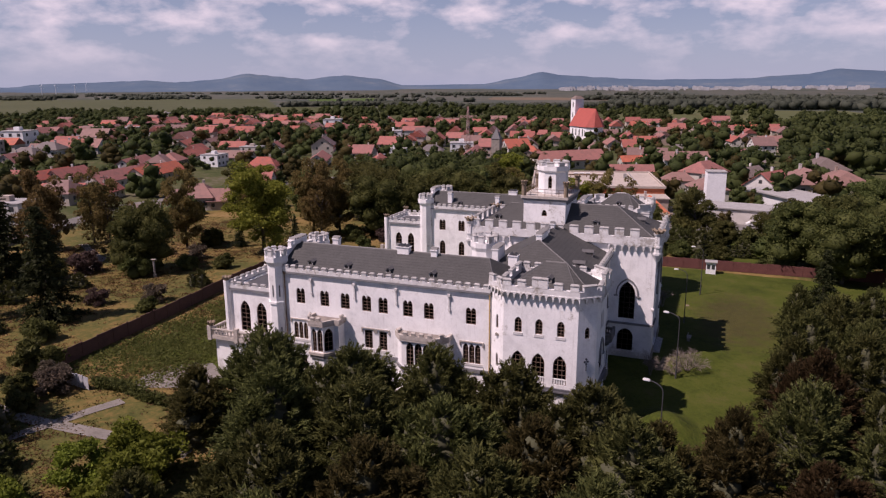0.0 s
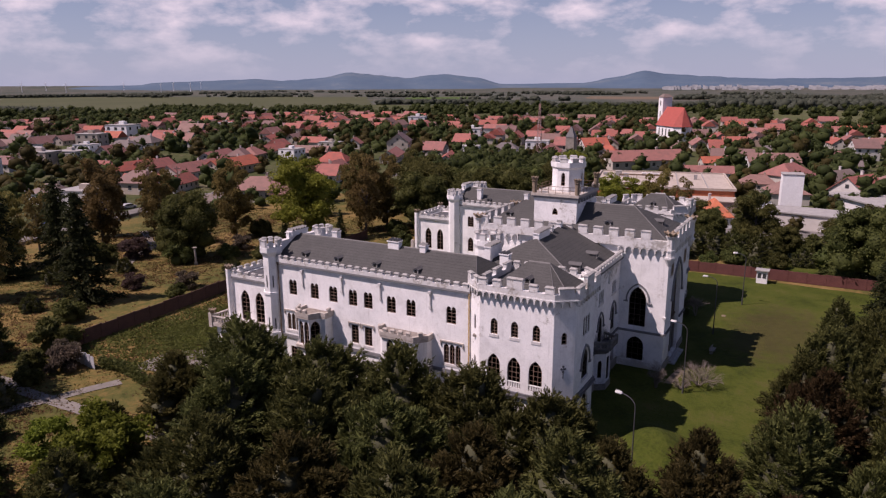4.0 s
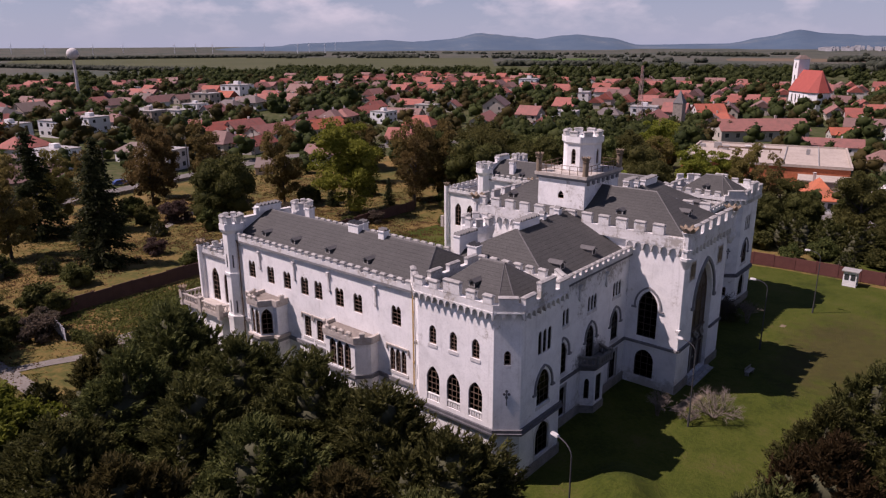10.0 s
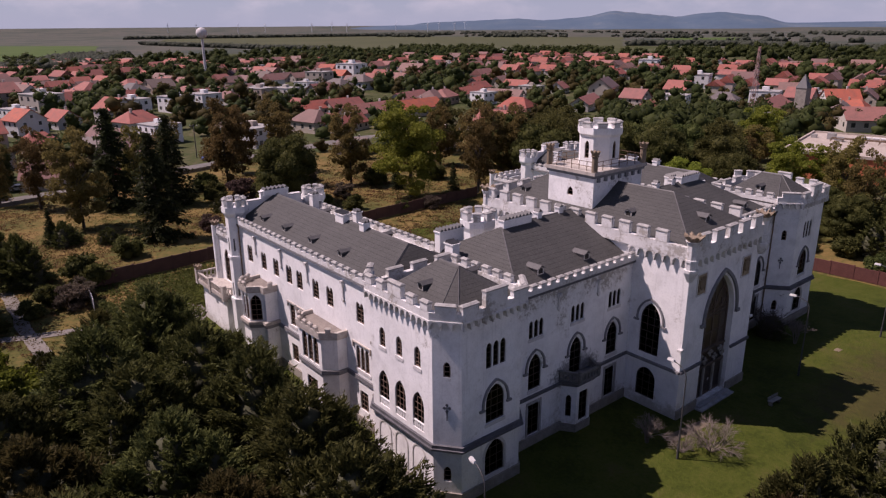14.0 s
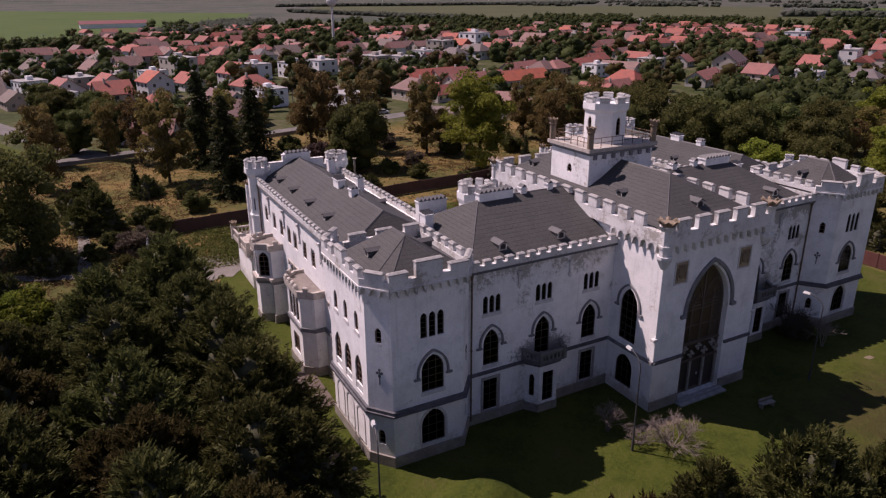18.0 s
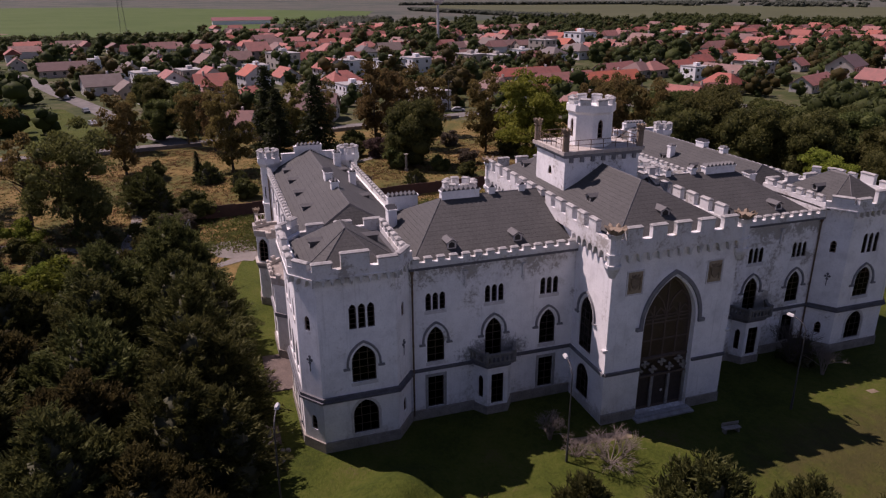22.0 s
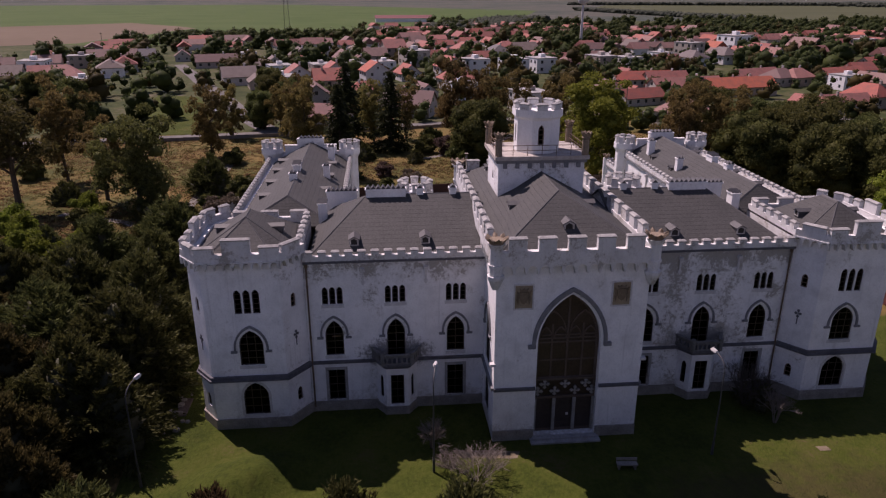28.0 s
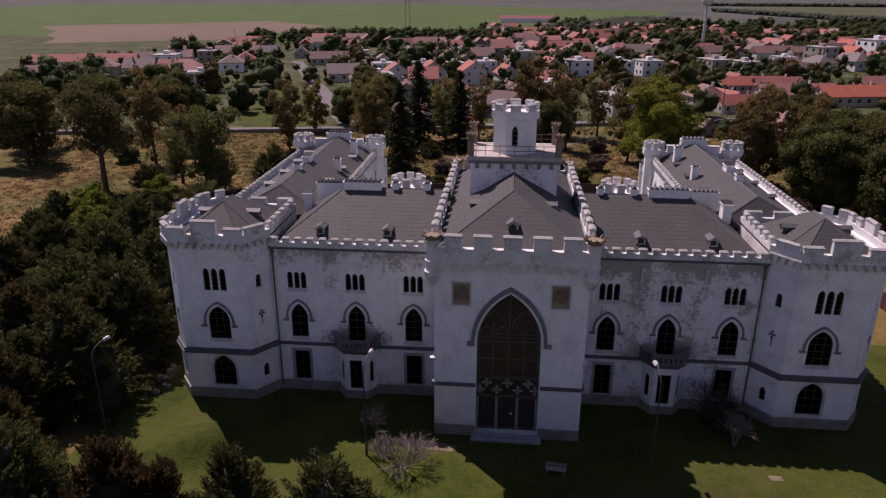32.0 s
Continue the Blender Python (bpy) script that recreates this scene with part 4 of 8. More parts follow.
    mb.slab(pg, [(0.2, 14.2), (9.8, 14.2), (9.8, 15.3), (8.3, 15.3), (8.3, 16.2), (6.7, 16.2), (6.7, 17.0), (3.3, 17.0), (3.3, 16.2), (1.7, 16.2), (1.7, 15.3), (0.2, 15.3)], 0.0, 0.5)
    part("stepped_gable", mb, STUCCO, manor)
    for u, w_, z in ((5, 3.5, 17.0), (7.5, 1.7, 16.2), (2.5, 1.7, 16.2), (9.05, 1.6, 15.3), (0.95, 1.6, 15.3)):
        mb = MB(s)
        mb.slab(pg, rect(u, w_, z, z + 0.12), -0.08, 0.58)
        part("coping", mb, COPING, manor)
    chimney(-37.0, -23.4, 16.6, 17.25, 0.8, 3.0, s, 6)
    turret(-37.0, -28.4, 1.12, 0, 14.9, 16.9, s)
    turret(-37.0, -18.5, 1.12, 0, 14.7, 16.75, s)
    # string of the turret
    for r_, za, zb in ((1.25, 10.1, 10.4), (1.36, 4.9, 5.3), (1.3, 0, 4.9)):
        mb = MB(s)
        mb.prism(octagon(-37.0, -28.4, r_), za, zb)
        part("turret_base" if za == 0 else "turret_string", mb, STUCCO, manor)
    downpipe(-35.75, -28.72, 0.5, 14.2, PIPE, s)
    # low end block with lancets, terrace and balustrade
    E = [(-45.2, -19.0), (-45.2, -27.6), (-37.9, -27.6)]
    wall(E[0], E[1], 0, 10.9, s, [(lancet(u, 1.3, 5.3, 9.2, 1.2), (1, 5)) for u in (1.6, 4.3, 7.0)])
    pl = wall(E[1], E[2], 0, 10.9, s, [(lancet(2.4, 1.5, 5.3, 9.4, 1.3), (1, 6)), (lancet(4.9, 1.5, 5.3, 9.4, 1.3), (1, 6))])
    cross(pl, 6.6, 7.6, s, 0.25)
    wall((-37.9, -19.0), (-45.2, -19.0), 0, 10.9, s, [(lancet(u, 1.3, 5.3, 9.2, 1.2), (1, 5)) for u in (2.5, 5.0)])
    mb = MB(s)
    mb.prism([(-45.0, -27.4), (-37.3, -27.4), (-37.3, -19.2), (-45.0, -19.2)], 10.5, 10.8)
    part("flat_roof", mb, DARKMETAL, manor, "dark tin flat roof")
    EE = [(-37.9, -19.0), (-45.2, -19.0), (-45.2, -27.6), (-37.9, -27.6)]
    band(EE, s, 10.75, 11.0, 0.25, "cornice", HOOD)
    par = band(EE, s, 11.0, 11.4, 0.22, "parapet", STUCCO_GREY, back=0.1)
    merlons(par, EE[0], EE[1], s, 11.4, even(7.3, 1.2), 0.65, 0.42, 0.32, -0.22)
    merlons(par, EE[1], EE[2], s, 11.4, even(8.6, 1.2), 0.65, 0.42, 0.32, -0.22)
    merlons(par, EE[2], EE[3], s, 11.4, even(7.3, 1.2), 0.65, 0.42, 0.32, -0.22)
    for x, y in ((-45.3, -27.7), (-45.3, -18.9)):
        mb = MB(s)
        mb.prism(octagon(x, y, 0.45), 0, 11.9)
        part("corner_post", mb, STUCCO, manor)
        fleuron_crown(x, y, 11.9, 0.5, s)
    T = [(-46.6, -19.5), (-46.6, -30.2), (-38.6, -30.2), (-38.2, -29.0)]
    mb = MB(s)
    mb.prism([(-46.6, -19.5), (-46.6, -30.2), (-38.6, -30.2), (-38.2, -29.0), (-38.2, -19.5)], 4.7, 5.1)
    terrace = part("terrace", mb, STONE, manor, "stone terrace on piers")
    band(T, s, 0.0, 4.7, -0.5, "terrace_wall", STUCCO, back=0.9)
    rail = MB(s)
    for a, b in zip(T[:-1], T[1:]):
        pt = frame_of(a, b)
        L = (Vector(b) - Vector(a)).length
        rail.slab(pt, rect(L / 2, L, 5.95, 6.1), 0.0, 0.25)
        rail.slab(pt, rect(L / 2, L, 5.1, 5.22), 0.02, 0.23)
        k = max(1, round(L / 0.5))
        for i in range(k):
            c = L * (i + 0.5) / k
            rail.slab(pt, [(c - 0.20, 5.2), (c - 0.10, 5.2), (c + 0.20, 5.95), (c + 0.10, 5.95)], 0.08, 0.17)
            rail.slab(pt, [(c + 0.10, 5.2), (c + 0.20, 5.2), (c - 0.10, 5.95), (c - 0.20, 5.95)], 0.085, 0.175)
    part("balustrade", rail, STONE, terrace, "weathered stone lattice balustrade")
    for x, y in T[:3] + [(-42.5, -30.2)]:
        mb = MB(s)
        mb.box(x - 0.28, y - 0.1, 4.5, x + 0.28, y + 0.4, 6.4)
        part("post", mb, STONE, terrace)
    fleuron_crown(-46.4, -30.0, 6.4, 0.45, s, terrace)
    # the two projecting bays of the side front
    for x0, x1, dep, zt2, oriel in ((-31.9, -27.8, 2.6, 9.0, True), (-20.3, -14.2, 2.1, 8.55, False)):
        c = (x0 + x1) / 2
        if oriel:
            F = [(x0 + 0.2, -28.45), (x0 + 0.2, -29.4), (x0 + 1.0, -28.5 - dep), (x1 - 1.4, -28.5 - dep), (x1 - 0.6, -29.9), (x1, -29.9), (x1, -28.45)]
        else:
            F = [(x0, -28.45), (x0, -29.5), (x0 + 1.0, -28.5 - dep), (x1 - 1.0, -28.5 - dep), (x1, -29.5), (x1, -28.45)]
        for i, (a, b) in enumerate(zip(F[:-1], F[1:])):
            L = (Vector(b) - Vector(a)).length
            o = []
            if oriel and i in (1, 2, 3):
                o = [(lancet(L / 2, min(1.35, L * 0.80), 5.5, 8.35, 0.9), (1, 4))]
                if i == 2:
                    o = [(lancet(L * k, L * 0.43, 5.5, 8.35, 0.7), (1, 4)) for k in (0.26, 0.74)]
            if not oriel and i == 2:
                o = [(lancet(L / 2 + k * 1.02, 0.92, 5.3, 8.05, 0.7), (1, 5)) for k in (-1, 0, 1)]
                o.append((rect(L / 2, 1.9, 1.6, 3.6), (3, 3)))
            wall(a, b, 0, zt2 - 0.3, s, o, STUCCO, 0.25, "bay_wall")
        band(F, s, 0, 0.95, 0.12, "plinth", PLINTH)
        band(F, s, 4.70, 5.10, 0.17, "string_course", HOOD)
        if oriel:
            band(F, s, 5.1, 5.42, 0.30, "oriel_ledge", STONE)
        band(F, s, zt2 - 0.35, zt2 - 0.1, 0.22, "cornice", STONE)
        pb = band(F, s, zt2 - 0.1, zt2 + 0.35, 0.25, "bay_parapet", STONE, back=0.05)
        OF = offset_line(F, 0.25)
        for i, (a, b) in enumerate(zip(OF[:-1], OF[1:])):
            L = (Vector(b) - Vector(a)).length
            if L > 1.5:
                merlons(pb, a, b, s, zt2 + 0.35, even(L, 0.95, 0.2), 0.48, 0.42, 0.24, 0.0, STONE)
        mb = MB(s)
        mb.prism(F, zt2 - 0.3, zt2 + 0.02)
        part("bay_roof", mb, BAYROOF, manor, "dark stained flat roof of a bay")
    # stair turret in the courtyard corner
    turret(-15.9, -11.0, 1.75, 0, 14.6, 16.7, s, False, "stair_turret", 1.12)
    # courtyard wall of the front wing
    wall((-13.6, -6.0), (-13.6, -18.5), 0, ZE, s, [(lancet(u, 1.1, 5.8, 8.4, 0.9), (1, 4)) for u in (2.2, 9.5)])
    # risalit flank
    F0, F1 = (0.0, -6.0), (5.8, -6.0)
    pl = wall(F0, F1, 0, 15.695, s, [(lancet(2.35, 2.1, 5.5, 10.6, 1.7), (2, 6)), (lancet(2.35, 2.1, 1.0, 4.1, 1.2), (2, 3))], wood=SHADEWOOD)
    hood(pl, 2.35, 2.1, 5.5, 10.6, s)
    band([F0, F1], s, 4.70, 4.96, 0.19, "string_course", HOOD)
    wall((-19.6, -6.0), (0.0, -6.0), 13.0, 15.695, s, [])
    wall((-19.6, -6.0), (-13.6, -6.0), 0, 13.0, s, [(lancet(3, 1.2, 6, 8.6), (1, 4))])
    corbels((-0.4, -6.0), F1, s, 14.85, 15.75, 0.38, 0.93, hi=0.15)
    corbels((-19.6, -6.0), (-13.8, -6.0), s, 14.85, 15.75, 0.38, 0.93)
    par = band([(-19.6, -6.0), F1], s, 15.7, 16.75, 0.40, "parapet", STUCCO_GREY, back=0.1)
    merlons(par, (-19.6, -6.4), (6.2, -6.4), s, 16.75, [0.75 + 1.98 * i for i in range(12)], 1.15, 1.05, 0.45, 0.0)
    # corner bartizans with leaf crowns
    for x, zz in ((5.9, 14.6), (-19.7, 14.6)):
        turret_b = MB(s)
        turret_b.prism(octagon(x, -6.1, 0.25), zz - 0.9, zz, 0, octagon(x, -6.1, 0.66))
        turret_b.prism(octagon(x, -6.1, 0.66), zz, zz + 0.25)
        turret_b.prism(octagon(x, -6.1, 0.50), zz + 0.25, 17.0)
        turret_b.prism(octagon(x, -6.1, 0.50), 17.0, 17.4, 0, octagon(x, -6.1, 0.7))
        turret_b.prism(octagon(x, -6.1, 0.60), 15.55, 15.75)
        bz = part("bartizan", turret_b, STUCCO_GREY, manor)
        fleuron_crown(x, -6.1, 17.4, 0.78, s, bz)
    mb = MB(s)
    mb.box(5.55, -6.35, 7.0, 5.95, -5.9, 7.22)
    part("drip_stone", mb, COPING, manor)


for side_ in (1, -1):
    half(side_)

# central risalit, roof and tower
PR0, PR1 = (5.8, -6.0), (5.8, 6.0)
GATE = lancet(6.0, 5.1, 0.35, 13.0, 4.3, 9)
plr = wall(PR0, PR1, 0, 15.695, 1, [(GATE, None)], th=0.8)
gm = MB()
ga, gb_ = lancet(6.0, 6.05, 0.35, 13.62, 4.75, 9)[2:], lancet(6.0, 5.5, 0.35, 13.27, 4.5, 9)[2:]
gm.slab(plr, [(ga[0][0], 8.8)] + ga + [(ga[-1][0], 8.8), (gb_[-1][0], 8.8)] + gb_[::-1] + [(gb_[0][0], 8.8)], -0.2, 0.0)
for k in (-1, 1):
    gm.slab(plr, rect(6 + k * 3.05, 0.6, 8.5, 8.8), -0.25, 0.0)
part("hood_mould", gm, HOOD, manor, "stone hood mould over the great arch")
# great window: tracery above, a screen of quatrefoils and three doors below
gw = MB()
gw.slab(plr, GATE, 0.55, 0.72, [inset(GATE, 0.22)])
great = part("great_window", gw, GATEWOOD, manor, "tall dark arched window with gothic tracery")
for u in (4.75, 6.0, 7.25):
    gt = MB()
    gt.slab(plr, rect(u, 0.14, 5.4, 10.2 if u != 6.0 else 12.6), 0.56, 0.70)
    part("mullion", gt, GATEWOOD, great)
for z in (5.4, 7.0, 8.6):
    gt = MB()
    gt.slab(plr, rect(6.0, 4.7, z - 0.06, z + 0.06), 0.57, 0.69)
    part("transom", gt, GATEWOOD, great)
for c, w_, z0, z1 in ((4.75, 2.3, 9.2, 11.4), (7.25, 2.3, 9.2, 11.4), (4.2, 1.1, 8.9, 10.0), (5.4, 1.1, 8.9, 10.0), (6.6, 1.1, 8.9, 10.0), (7.8, 1.1, 8.9, 10.0)):
    gt = MB()
    gt.slab(plr, lancet(c, w_, z0, z1, w_ * 0.9), 0.56, 0.70, [lancet(c, w_ - 0.2, z0 + 0.1, z1 - 0.14, (w_ - 0.2) * 0.9)])
    part("tracery_arch", gt, GATEWOOD, great)
pn = MB()
pn.slab(plr, inset(GATE, 0.15), 0.63, 0.645)
part("pane", pn, BROWNPANE, great, "dusty brown glass of the great window")
for i, (u, z) in enumerate([(4.3, 4.85), (6.0, 4.85), (7.7, 4.85), (5.15, 4.2), (6.85, 4.2), (3.75, 4.2), (8.25, 4.2)]):
    sc = MB()
    for a in range(4):
        t = math.pi / 2 * a
        q = lambda d, k: (u + d * math.cos(t) - k * math.sin(t), z + d * math.sin(t) + k * math.cos(t))
        sc.slab(plr, [q(0.02, -0.05), q(0.18, -0.07), q(0.28, -0.15), q(0.44, 0.0), q(0.28, 0.15), q(0.18, 0.07), q(0.02, 0.05)], 0.40 + a * 0.005, 0.54)
    part("quatrefoil", sc, QUATRE, great, "pale wooden quatrefoil")
for z0, z1 in ((3.55, 3.72), (5.22, 5.4)):
    sp = MB()
    sp.slab(plr, rect(6.0, 5.0, z0, z1), 0.40, 0.56)
    part("door_rail", sp, GATEWOOD, great)
for u in (3.55, 5.15, 6.85, 8.45):
    sp = MB()
    sp.slab(plr, rect(u, 0.24, 0.4, 3.55), 0.40, 0.58)
    part("door_pillar", sp, QUATRE, great, "greyish pillar between the doors")
for u in (4.35, 6.0, 7.65):
    d = MB()
    d.slab(plr, lancet(u, 1.35, 0.4, 3.5, 0.8), 0.62, 0.70)
    part("door_leaf", d, SHADEWOOD, great)
nt = MB()
nt.slab(plr, rect(6.35, 0.22, 1.75, 1.98), 0.60, 0.615)
part("paper_notice", nt, COPING, great, "small white notice")
for a, b in (((5.8, -6.0), (5.8, -2.62)), ((5.8, 2.62), (5.8, 6.0))):
    band([a, b], 1, 4.70, 4.96, 0.19, "string_course", DARKTRIM)
    band([a, b], 1, 0.0, 0.95, 0.14, "plinth", PLINTH)
st = MB()
st.box(5.9, -2.9, -0.05, 6.75, 2.9, 0.16)
st.box(5.9, -2.7, 0.16, 6.35, 2.7, 0.34)
part("doorstep", st, CAP, manor, "two broad pale stone steps")
for c in (2.15, 9.85):
    q = MB()
    q.slab(plr, rect(c, 1.6, 11.85, 14.0), -0.07, 0.0, [rect(c, 1.36, 11.97, 13.88)])
    fr = part("arms_frame", q, COPING, manor)
    q = MB()
    q.slab(plr, rect(c, 1.36, 11.97, 13.88), -0.02, 0.05)
    fr2 = part("arms_panel", q, ARMS, fr, "golden-brown sandstone panel")
    q = MB()
    q.slab(plr, [(c + a * 0.36, 12.95 + b * 0.55) for a, b in ((-1, 0.7), (-1, -0.2), (-0.6, -0.8), (0, -1.1), (0.6, -0.8), (1, -0.2), (1, 0.7))], -0.13, -0.02)
    q.slab(plr, [(c + a * 0.3, 13.45 + b * 0.2) for a, b in ((-1, -0.3), (1, -0.3), (1.2, 1), (0.5, 0.3), (0, 1.1), (-0.5, 0.3), (-1.2, 1))], -0.11, -0.02)
    for k in (-1, 1):
        q.slab(plr, [(c + k * a, 12.75 + b) for a, b in ((0.42, -0.5), (0.56, -0.1), (0.50, 0.45), (0.60, 0.75), (0.44, 0.6), (0.40, 0.1))][::k], -0.10, -0.02)
    part("arms_relief", q, ARMSDARK, fr, "darker carved shield and mantling")
corbels(PR0, PR1, 1, 14.85, 15.75, 0.38, 0.95, lo=-0.3, hi=-0.3)
parf = band([PR0, PR1], 1, 15.7, 16.75, 0.40, "parapet", STUCCO_GREY, back=0.1)
merlons(parf, (6.2, -6), (6.2, 6), 1, 16.75, [1.5, 3.75, 6.0, 8.25, 10.5], 1.35, 1.08, 0.45, 0.0)
# rear wall of the central block
wall((-19.6, 6.0), (-19.6, -6.0), 0, 15.7, 1, [(lancet(6, 3.4, 5.5, 12, 2.8), (3, 6))])
parb = band([(-19.6, 6.0), (-19.6, -6.0)], 1, 15.7, 16.75, 0.40, "parapet", STUCCO_GREY, back=0.1)
merlons(parb, (-20.0, 6), (-20.0, -6), 1, 16.75, [1.5, 3.75, 6.0, 8.25, 10.5], 1.35, 1.08, 0.45, 0.0)
r1, r2, r3, r4 = (-0.2, 0, 19.65), (-7.0, 0, 19.65), (-11.9, 0, 19.3), (-15.5, 0, 19.3)
for s in (1, -1):
    roof(s, [((-19.3, -5.8, 16.45), (5.6, -5.8, 16.45), r1, r2, r4), ((5.6, -5.8, 16.45), (5.6, 0, 16.45), r1), ((-19.3, 0, 16.45), (-19.3, -5.8, 16.45), r4)],
         [((5.6, -5.8, 16.45), r1), ((-19.3, -5.8, 16.45), r4)])
    dormer(-2.6, -3.3, 17.62, -90, s, 0.8, 0.45)
    dormer(-16.5, -3.3, 17.62, -90, s, 0.8, 0.45)
roof(1, [], [(r1, r2), (r3, r4)], "roof_ridge")
dormer(3.2, 0.0, 17.6, 0, 1, 0.85, 0.6)
# tower platform
TX0, TX1, TY = -12.6, -6.7, 3.95
tb = [(TX1, -TY), (TX1, TY), (TX0, TY), (TX0, -TY)]
for a, b in zip(tb, tb[1:] + tb[:1]):
    o = [(lancet(2.95, 0.75, 18.3, 19.2, 0.6), (0, 1))] if abs(a[1] - b[1]) < 0.1 else []
    wall(a, b, 16.2, 20.6, 1, o, STUCCO_WORN)
band(tb, 1, 20.45, 20.75, 0.18, "cornice", HOOD, closed=True)
mb = MB()
mb.prism([(TX0 - 0.35, -TY - 0.35), (TX1 + 0.35, -TY - 0.35), (TX1 + 0.35, TY + 0.35), (TX0 - 0.35, TY + 0.35)], 20.75, 21.1)
part("platform", mb, STONE, manor, "weathered stone platform of the tower")
for i in range(7):
    dn = MB()
    y = -TY + 0.6 + i * 1.12
    dn.box(TX1 + 0.0, y - 0.17, 20.0, TX1 + 0.22, y + 0.17, 20.45)
    part("dentil", dn, HOOD, manor)
for x in (TX0, TX1):
    for y in (-TY, TY):
        mb = MB()
        mb.prism(octagon(x, y, 0.32), 21.1, 22.5)
        mb.prism(octagon(x, y, 0.26), 22.5, 22.7, 0, octagon(x, y, 0.45))
        po = part("corner_post", mb, FLOWER, manor, "brown stone post with a leaf crown")
        fleuron_crown(x, y, 22.65, 0.42, 1, po)
rl = MB()
for (xa, ya), (xb, yb) in zip(tb, tb[1:] + tb[:1]):
    ps = frame_of((xa, ya), (xb, yb))
    L = math.hypot(xb - xa, yb - ya)
    for z in (21.55, 22.0):
        rl.slab(ps, rect(L / 2, L - 0.5, z, z + 0.05), 0.0, 0.05)
    for i in range(1, 6):
        rl.slab(ps, rect(L * i / 6, 0.05, 21.1, 22.0), 0.0, 0.05)
part("platform_rail", rl, PIPE, manor, "thin rusty rail round the tower")
TC = (-9.4, 0.0)
to = octagon(*TC, 2.12)
for a, b in zip(to, to[1:] + to[:1]):
    L = math.hypot(a[0] - b[0], a[1] - b[1])
    axial = abs(a[0] - b[0]) < 0.1 or abs(a[1] - b[1]) < 0.1
    wall(a, b, 21.1, 24.2, 1, [(lancet(L / 2, 0.55, 21.9, 23.7, 0.5), (0, 3))] if axial else [], th=0.3, name="tower_wall")
k = MB()
k.prism(to, 24.1, 24.35, 0, octagon(*TC, 2.35))
k.prism(octagon(*TC, 2.35), 24.35, 24.75)
k.ring(octagon(*TC, 2.35), octagon(*TC, 1.9), 24.75, 25.0)
tcr = part("tower_crown", k, STUCCO, manor)
for i in range(8):
    a = radians(45 * i)
    ob = part("merlon", merlon_mesh(0.95, 0.58, 0.42), None, tcr)
    d = 2.35 * math.cos(math.pi / 8) - 0.21
    ob.matrix_basis = pose(TC[0] + d * math.cos(a), TC[1] + d * math.sin(a), 25.0, 0, 0, 45 * i + 90)

# boards behind the great window, and unseen floors and walls, added to stop light
bd = MB()
for i in range(17):
    bd.slab(plr, rect(3.35 + i * 0.332, 0.32, 5.3, 13.2), 1.15 + 0.01 * (i % 3), 1.2 + 0.01 * (i % 3))
part("boarding", bd, GATEWOOD, great, "unseen dark brown boards added behind the glass to stop light")
for z in (4.9, 9.8):
    fl = MB()
    fl.box(-13.2, -20.6, z, -0.7, 20.6, z + 0.25)
    fl.box(-35.6, -28.0, z, -9.0, -19.0, z + 0.25)
    fl.box(-35.6, 19.0, z, -9.0, 28.0, z + 0.25)
    fl.box(-8.6, -29.6, z + 0.004, 0.0, -21.7, z + 0.254)
    fl.box(-8.6, 21.7, z + 0.004, 0.0, 29.6, z + 0.254)
    part("inner_floor", fl, PLINTH, manor)
for y in (-16.2, -10.9, 10.9, 16.2, -24.0, 24.0):
    pw = MB()
    pw.box(-12.9 if abs(y) < 20 else -8.3, y - 0.15, 0, -0.8, y + 0.15, 14.0)
    part("inner_wall", pw, PLINTH, manor)
for x in (-30.0, -24.0, -18.0, -13.9):
    for sy in (-1, 1):
        pw = MB()
        pw.box(x - 0.15, min(sy * 19.1, sy * 27.9), 0, x + 0.15, max(sy * 19.1, sy * 27.9), 14.0)
        part("inner_wall", pw, PLINTH, manor)

# ---- ground ----
def ground_mat(name, stops, s1, s2, bump=0.4, dist=0.08, rough=0.95, mid=None):
    m, n, l, b = mat(name)
    f = noise_node(n, l, s1, 6.0, 0.62, "World")
    g = noise_node(n, l, s2, 5.0, 0.7, "World")
    fac = maths(n, l, "ADD", maths(n, l, "MULTIPLY", f, 0.62), maths(n, l, "MULTIPLY", g, 0.38))
    l.new(ramp(n, l, fac, *stops), b.inputs["Base Color"])
    b.inputs["Roughness"].default_value = rough
    b.inputs["Specular IOR Level"].default_value = 0.15
    bumped(n, l, b, g, bump, dist)
    return m


